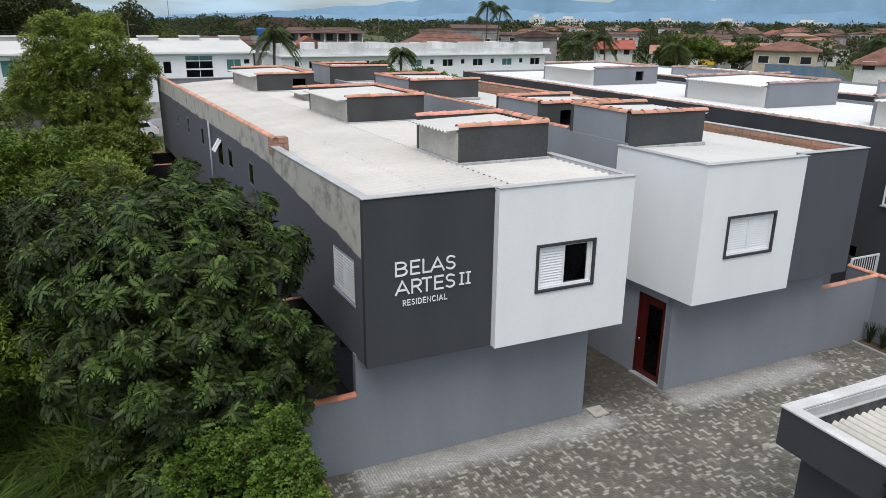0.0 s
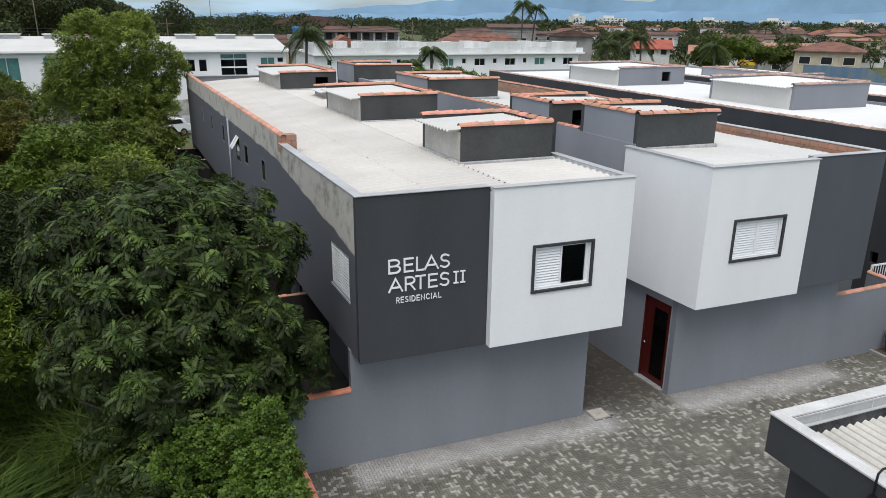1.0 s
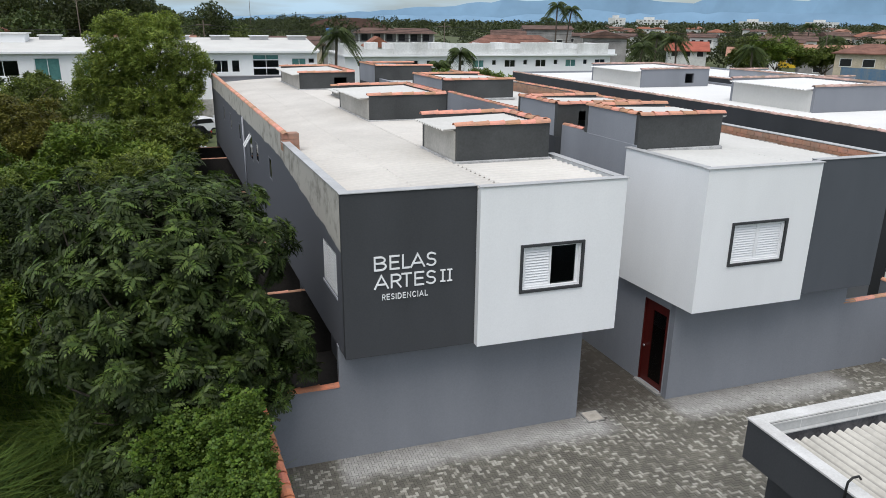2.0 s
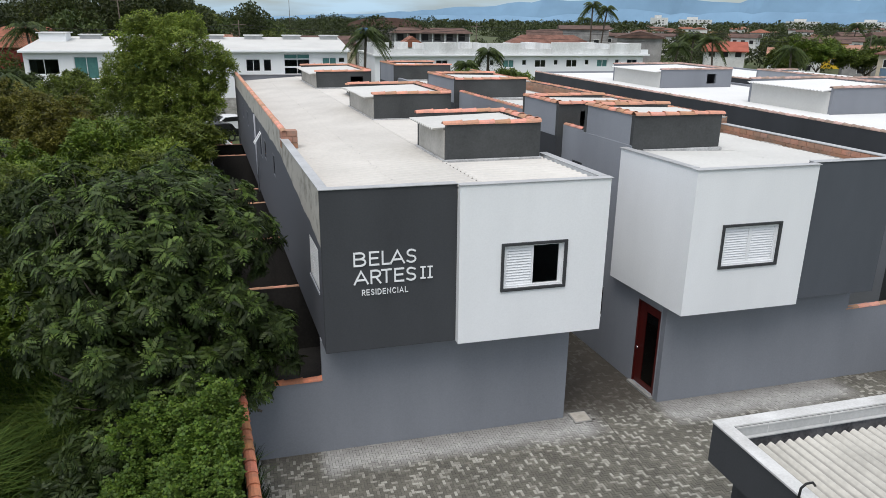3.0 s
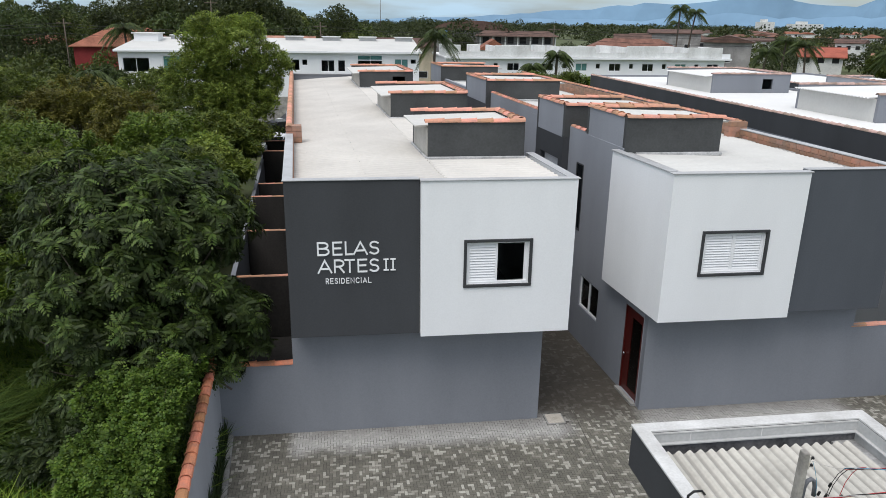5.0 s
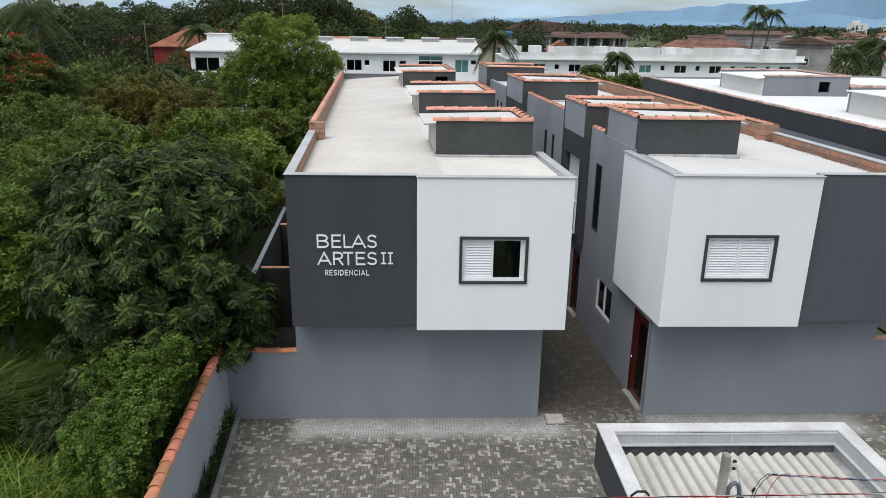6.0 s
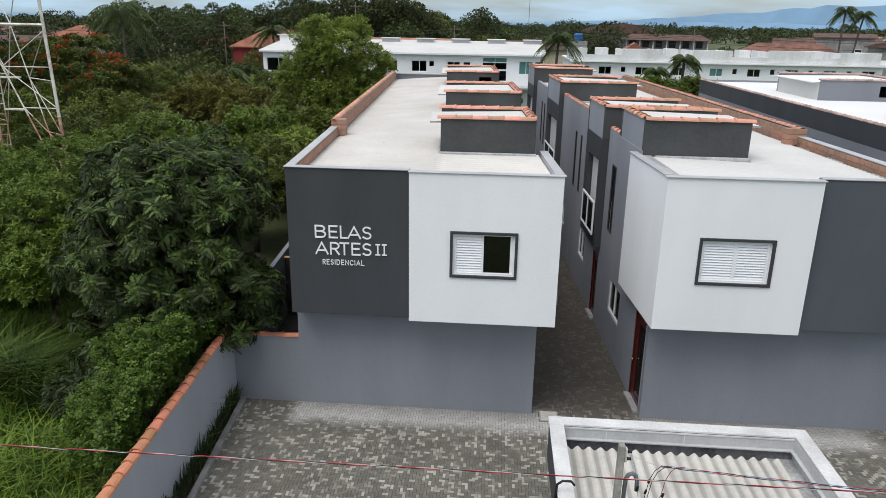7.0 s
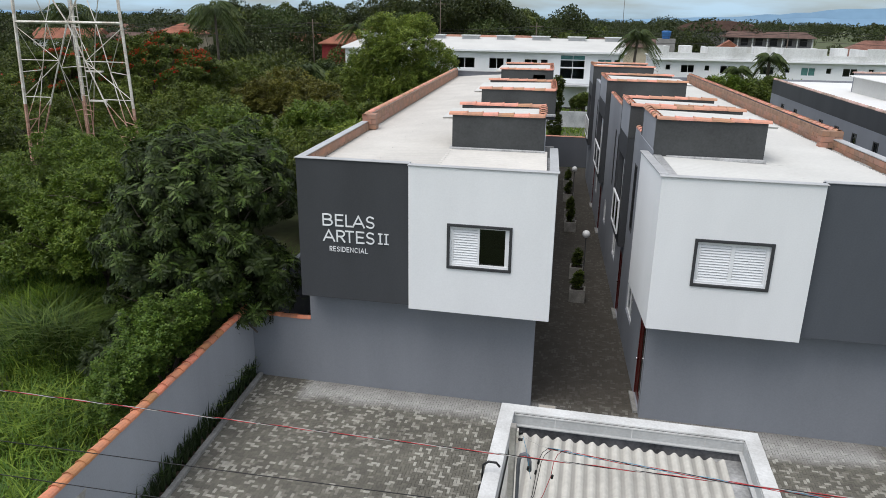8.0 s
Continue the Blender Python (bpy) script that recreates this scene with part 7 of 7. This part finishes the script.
for x, y, w, h in ((560, 830, 38, 13), (520, 850, 16, 15), (690, 790, 40, 12), (770, 760, 40, 12), (840, 690, 50, 11), (1010, 640, 60, 10)):
    b = thing("apartment_block", (x, y, -0.08), "distant white apartment block over the treetops", "building", "distant blocks")
    part("block_body", Shape().box(x - w / 2, x + w / 2, y - 8, y + 8, -0.08, h).box(x - w / 4, x, y - 5, y + 5, h, h + 3), PAINTS[1], b)
    for lv in range(int(h // 3.2)):
        for j in range(int(w // 6)):
            xx = x - w / 2 + 3 + 6 * j
            part("window", Shape().box(xx - 1, xx + 1, y - 8.12, y - 8.001, 1.2 + 3.2 * lv, 2.6 + 3.2 * lv), BLACK, b)

# ---------------------------------------------------------------- palms


def palm(x, y, tall, seed, label, fronds=30, length=2.6, radius=0.16):
    rng = np.random.default_rng(seed)
    t = thing("palm", (x, y, -0.08), label, "palm tree", "palms")
    bend = Vector((rng.normal(0, 0.15), rng.normal(0, 0.15), 0))
    pts = [Vector((x, y, -0.08)) + bend * (f * f) * tall * 0.3 + Vector((0, 0, tall * f)) for f in (0, 0.25, 0.5, 0.75, 1)]
    part("trunk", Shape().path(pts, [radius * 1.4, radius, radius * 0.9, radius * 0.85, radius * 0.8], 9), BARK, t, smooth=True)
    top = pts[-1]
    q = []
    for k in range(fronds):
        yaw, lift = 2 * math.pi * k * 0.382 + rng.uniform(-0.2, 0.2), rng.uniform(-0.6, 1.35)
        d, side = Vector((math.cos(yaw), math.sin(yaw), 0)), Vector((-math.sin(yaw), math.cos(yaw), 0))
        for i in range(22):
            f = (i + 1) / 22
            p = top + d * length * f * math.cos(lift * (1 - f * 0.3)) + Vector((0, 0, length * (math.sin(lift) * f - 0.95 * f * f)))
            s = length * 0.26 * math.sin(math.pi * min(1, f * 0.9 + 0.12))
            for sg in (-1, 1):
                e = p + side * sg * s * 0.75 + d * s * 0.4 + Vector((0, 0, -s * rng.uniform(0.5, 0.95)))
                w = d * 0.045
                q += [p - w, p + w, e + w * 0.5, e - w * 0.5]
    crown = new("fronds", cloud_mesh("fronds", np.array([tuple(v - Vector((x, y, -0.08))) for v in q]), LEAF_PALM))
    crown.parent = t
    return t


for i, (x, y, h, l) in enumerate(((14.0, 71.0, 8.0, 2.7), (23.0, 64.5, 5.4, 1.7), (25.7, 66.9, 6.4, 2.0), (20.9, 59.0, 3.8, 1.5), (63.4, 121.0, 12.2, 2.7), (66.2, 122.5, 11.6, 2.5), (71.0, 100.5, 7.4, 3.0), (70.5, 94.0, 6.8, 3.0), (64.5, 95.0, 6.0, 2.8), (76.0, 84.0, 6.0, 2.8), (102, 96, 7.0, 3), (120, 84, 6.5, 3), (-33.0, 75.0, 10.0, 4.4), (-14.5, 57.0, 4.8, 2.6), (-20.0, 88.0, 8.0, 3.2), (150, 150, 9, 3), (95, 190, 10, 3.2), (-45, 66, 9.5, 4.0))):
    palm(x, y, h, 500 + i, "feathery palm with drooping fronds among the houses", length=l)
# banana-like shrubs before the right terrace, and the broad tree by the palms
for i, (x, y, h, r, mat) in enumerate(((21.2, 58.0, 4.9, 2.4, LEAF_BRIGHT), (23.8, 57.0, 5.0, 2.5, LEAF_MID), (26.0, 58.5, 4.6, 2.4, LEAF_BRIGHT), (19.2, 60.5, 4.2, 1.8, LEAF_MID), (9.6, 69.0, 2.2, 1.3, LEAF_MID), (88.0, 92.0, 6.6, 5.0, LEAF_BRIGHT), (93.0, 88.0, 5.6, 4.0, LEAF_MID), (81.0, 90.0, 5.4, 3.6, LEAF_MID), (-17.0, 67.0, 4.6, 3.0, LEAF_PALM), (-12.0, 68.0, 4.2, 2.8, LEAF_MID), (-7.0, 66.5, 4.4, 2.8, LEAF_PALM))):
    rr = random.Random(600 + i)
    lumps = [(x + rr.uniform(-0.6, 0.6) * r, y + rr.uniform(-0.6, 0.6) * r, h - rr.uniform(0.25, 0.9) * r * 0.7, r * 0.5, r * 0.5, r * 0.38) for _ in range(8)]
    tree("tree", (x, y, -0.08), lumps, "leafy green garden tree among the houses", "tree", mat, 700, SPRAY, 1.2 if y < 75 else 1.7, 620 + i, 0.12, per=3, group="garden trees", corners=3)

# ---------------------------------------------------------------- far woods, wires, mountains


def far_crowns(name, places, label, mat, seed, leaves=150, grain=0.24, knots=8):
    """Crowns of many small leaves gathered in knots, some broad and flat, too far to be told apart one by one."""
    rng = np.random.default_rng(seed)
    out = []
    for x, y, h, r in places:
        flat = rng.uniform(0.6, 1.0)
        for k in range(knots):
            w, up = 2 * math.pi * (k * 0.382 + rng.uniform(-0.05, 0.05)), 1 - 1.95 * k / knots
            reach = math.sqrt(max(0, 1 - up * up)) * rng.uniform(0.75, 1.15)
            size = r * rng.uniform(0.34, 0.52)
            c = np.array([x + math.cos(w) * reach * r * 0.75, y + math.sin(w) * reach * r * 0.75, h - r * flat + up * (r * flat - size * 0.7)])
            m = leaves // knots
            d = rng.normal(size=(m, 3))
            d /= np.linalg.norm(d, axis=1, keepdims=True)
            d[:, 2] = np.abs(d[:, 2]) * 1.3 - 0.3
            p = c + d * np.array([size, size, size * 0.75]) * rng.uniform(0.7, 1.06, (m, 1))
            a = rng.normal(size=(m, 3))
            a /= np.linalg.norm(a, axis=1, keepdims=True)
            b = np.cross(a, rng.normal(size=(m, 3)))
            b /= np.linalg.norm(b, axis=1, keepdims=True)
            s = (r * grain * rng.uniform(0.6, 1.3, m))[:, None]
            out.append(np.stack([p - a * s, p + a * s * 0.6 + b * s * 0.7, p + a * s * 0.6 - b * s * 0.7], 1).reshape(-1, 3))
        for k in range(3):
            w = 2.1 * k
            out.append(np.array([[x - 0.1, y, -0.1], [x + 0.1, y, -0.1], [x + math.cos(w) * r * 0.5, y + math.sin(w) * r * 0.5, h - r * flat * 0.6]]))
    return tagged(new(name, cloud_mesh(name, np.concatenate(out), mat, 3)), label, "woods", kind="stuff")


rng = random.Random(5)
near_woods, plot_woods, mid_woods, far_woods, town_trees = [], [], [], [], []
for _ in range(225):  # woods behind the left terrace
    x = rng.uniform(-190, 48)
    y = rng.uniform(100, 190)
    h = rng.uniform(6, 9.5) + (3.2 if 8 - 0.62 * y < x < 5 else 0)
    if abs(x + 6) < 9 and y < 118 or abs(x + 22) < 9 and y < 106 or (12 < x < 60 and y < 166):
        continue
    if x < -0.5 * y:
        h = rng.uniform(4.0, 6.5)
    near_woods.append((x, y, h, rng.uniform(3.0, 5.0)))
for _ in range(420):
    a, r = rng.uniform(-0.75, 1.15), rng.uniform(190, 480)
    x, y = math.sin(a) * r, math.cos(a) * r
    mid_woods.append((x, y, rng.uniform(6, 10.0) + (1.2 if a < 0.3 else -3.4), rng.uniform(3.5, 6)))
for _ in range(1300):
    a, r = rng.uniform(-0.8, 1.2), rng.uniform(430, 1500)
    far_woods.append((math.sin(a) * r, math.cos(a) * r, rng.uniform(8.2, 10.8), rng.uniform(7, 13)))
for _ in range(300):
    a, r = rng.uniform(0.42, 1.15), rng.uniform(100, 330)
    x, y = math.sin(a) * r, math.cos(a) * r
    if r > 150 and not any(abs(x - q[0]) + abs(y - q[1]) < 12 for q in HOUSES):
        town_trees.append((x, y, rng.uniform(3.5, 7), rng.uniform(2, 3.6)))
for _ in range(100):
    x, y = rng.uniform(-80, -21), rng.uniform(54, 100)
    plot_woods.append((x, y, rng.uniform(3.0, 5.6), rng.uniform(2.5, 4)))
low_woods = [(x + rng.uniform(-2.5, 2.5), y - rng.uniform(0.5, 3), rng.uniform(3.2, 5.2), rng.uniform(2.6, 3.8)) for x, y, h, r in near_woods]
tall_woods = []
for _ in range(30):  # the high stand left of the terrace
    y = rng.uniform(122, 150)
    tall_woods.append((6 + y * math.tan(radians(rng.uniform(-21, -4.5))), y, rng.uniform(10.5, 14.5), rng.uniform(3.6, 5.4)))
far_crowns("plot_woods", plot_woods, "low green trees on the overgrown land", LEAF_WOOD, 80, 1300, 0.062, 11)
far_crowns("tall_woods", tall_woods, "tall dark trees behind the terrace", LEAF_FAR, 78, 1500, 0.055, 12)
far_crowns("low_woods", low_woods, "dark undergrowth below the trees", LEAF_FAR, 79, 600, 0.08, 9)
far_crowns("near_woods", near_woods[::2], "dense dark green trees behind the terraces", LEAF_FAR, 71, 1300, 0.062, 11)
far_crowns("near_woods", near_woods[1::4], "mid green trees behind the terraces", LEAF_WOOD, 75, 1300, 0.062, 11)
far_crowns("near_woods", near_woods[3::4], "dull olive trees behind the terraces", LEAF_PALM, 76, 1300, 0.062, 11)
far_crowns("town_trees", town_trees[::2], "garden trees scattered between the town houses", LEAF_WOOD, 72, 640, 0.075)
far_crowns("town_trees", town_trees[1::2], "dark garden trees scattered between the town houses", LEAF_FAR, 77, 640, 0.075)
far_crowns("mid_woods", mid_woods, "belt of dark green woods", LEAF_FAR, 73, 640, 0.06)
far_crowns("far_woods", far_woods, "flat dark woods towards the horizon", LEAF_FAR, 74, 150, 0.09, 6)

# blue of the far air is painted into the mountains' own colour
ridge = material("haze_blue_ridge", (0.175, 0.29, 0.41), 1.0, 0.1, 0.002, 0.01, 0)
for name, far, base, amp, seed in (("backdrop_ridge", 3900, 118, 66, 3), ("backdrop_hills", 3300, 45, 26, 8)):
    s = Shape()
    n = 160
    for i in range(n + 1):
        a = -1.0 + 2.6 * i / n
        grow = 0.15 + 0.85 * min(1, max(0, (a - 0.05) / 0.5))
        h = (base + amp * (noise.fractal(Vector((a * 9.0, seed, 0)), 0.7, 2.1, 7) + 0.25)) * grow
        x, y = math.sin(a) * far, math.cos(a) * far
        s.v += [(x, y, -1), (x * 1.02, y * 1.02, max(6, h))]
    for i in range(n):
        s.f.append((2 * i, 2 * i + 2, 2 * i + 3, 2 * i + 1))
    tagged(new(name, mesh_of(name, s.v, s.f, ridge)), "distant mountain ridge with haze blue in its colour", "mountains", kind="structure")

for x, y, h, yaw in ((-30, 97, 9.0, 5), (2, 99, 9.0, 5), (34, 97, 9.0, 5), (95, 90, 9.0, -25), (-14, 110, 12, 0), (18, 260, 22, 0)):
    p = thing("utility_pole", (x, y, -0.08), "slim grey utility pole with crossarm", "utility pole", "utility poles")
    part("shaft", Shape().tube((x, y, -0.08), (x, y, h), 0.1, 0.06, n=8), BARK, p, smooth=True)
    part("crossarm", Shape().box(x - 0.9, x + 0.9, y - 0.05, y + 0.05, h - 0.6, h - 0.48), BARK, p)
lines = thing("power_lines", (0, 98, 8.5), "power lines strung behind the terraces", "cable")
for dz in (0, -0.35, -1.2):
    for a, b in (((-70, 96, 8.5), (-30, 97, 8.45)), ((-30, 97, 8.45), (2, 99, 8.45)), ((2, 99, 8.45), (34, 97, 8.45)), ((34, 97, 8.45), (95, 90, 8.45))):
        part("wire", Shape().path(sag((a[0], a[1], a[2] + dz), (b[0], b[1], b[2] + dz), 0.7, 12), [0.02] * 13, 4), BLACK, lines)

# ---------------------------------------------------------------- pavers, laid in herringbone


def herringbone(inside, x0, x1, y0, y1, a=0.07):
    for r in range(math.floor(y0 / a), math.ceil(y1 / a)):
        for c in range(math.floor(x0 / a), math.ceil(x1 / a)):
            k = (c - r) % 4
            if k == 0 and inside((c + 1) * a, (r + 0.5) * a):
                yield (c + 1) * a, (r + 0.5) * a, 0
            elif k == 3 and inside((c + 0.5) * a, (r + 1) * a):
                yield (c + 0.5) * a, (r + 1) * a, 1


def paved(x, y):
    if 9.8 < x < 10.3 and 12.13 < y < 12.63:
        return False
    if y > 12.66 or (y > 12.55 and x > 19.6):
        return 9.58 + SKEW * (y - 12) < x < 12.38 + SKEW * (y - 12) and y < 43.6
    if 9.9 < x < 13.1 and 4.2 < y < 6.55:
        return False
    return bed_edge(y) + 0.05 < x < 19.6 and y > 3.0


half = [(-0.067, -0.032), (0.067, -0.032), (0.067, 0.032), (-0.067, 0.032)]
top = [(px * 0.96, py * 0.93) for px, py in half]
single = mesh_of("paver", [(px, py, -0.05) for px, py in half] + [(px, py, -0.005) for px, py in half] + [(px, py, 0.0) for px, py in top],
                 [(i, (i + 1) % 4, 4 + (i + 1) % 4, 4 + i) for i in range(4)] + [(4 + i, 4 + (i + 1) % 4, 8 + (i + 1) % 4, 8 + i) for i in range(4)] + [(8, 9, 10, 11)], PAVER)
rng = random.Random(21)
verts, faces, singles = [], [], 0
for x, y, turn in herringbone(paved, 2.2, 19.7, 3.0, 43.7):
    z = rng.uniform(-0.004, 0.003)
    if 5.0 < x < 6.95 and 8.0 < y < 9.95 and singles < 300:
        piece("paver", single, pavement, pose(x, y, z, 0, 0, 90 * turn))
        singles += 1
        continue
    n = len(verts)
    for ring, h in ((half, -0.012), (half, -0.005), (top, 0.0)):
        for px, py in ring:
            verts.append((x - py, y + px, z + h) if turn else (x + px, y + py, z + h))
    for i in range(4):
        j = (i + 1) % 4
        if y < 11.5:
            faces.append((n + i, n + j, n + 4 + j, n + 4 + i))
        if y < 14:
            faces.append((n + 4 + i, n + 4 + j, n + 8 + j, n + 8 + i))
    faces.append((n + 8, n + 9, n + 10, n + 11))
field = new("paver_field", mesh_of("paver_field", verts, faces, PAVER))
field.parent = pavement
tagged(field, "grey and white concrete pavers in herringbone", kind="stuff")

seam = Shape().hull([(10.30, 7.0, -0.01), (10.314, 7.0, -0.01), (10.63, 12.9, -0.01), (10.616, 12.9, -0.01)], [(10.30, 7.0, 0.0035), (10.314, 7.0, 0.0035), (10.63, 12.9, 0.0035), (10.616, 12.9, 0.0035)])
part("seam", seam, JOINT, pavement, "dark straight joint across the paving")
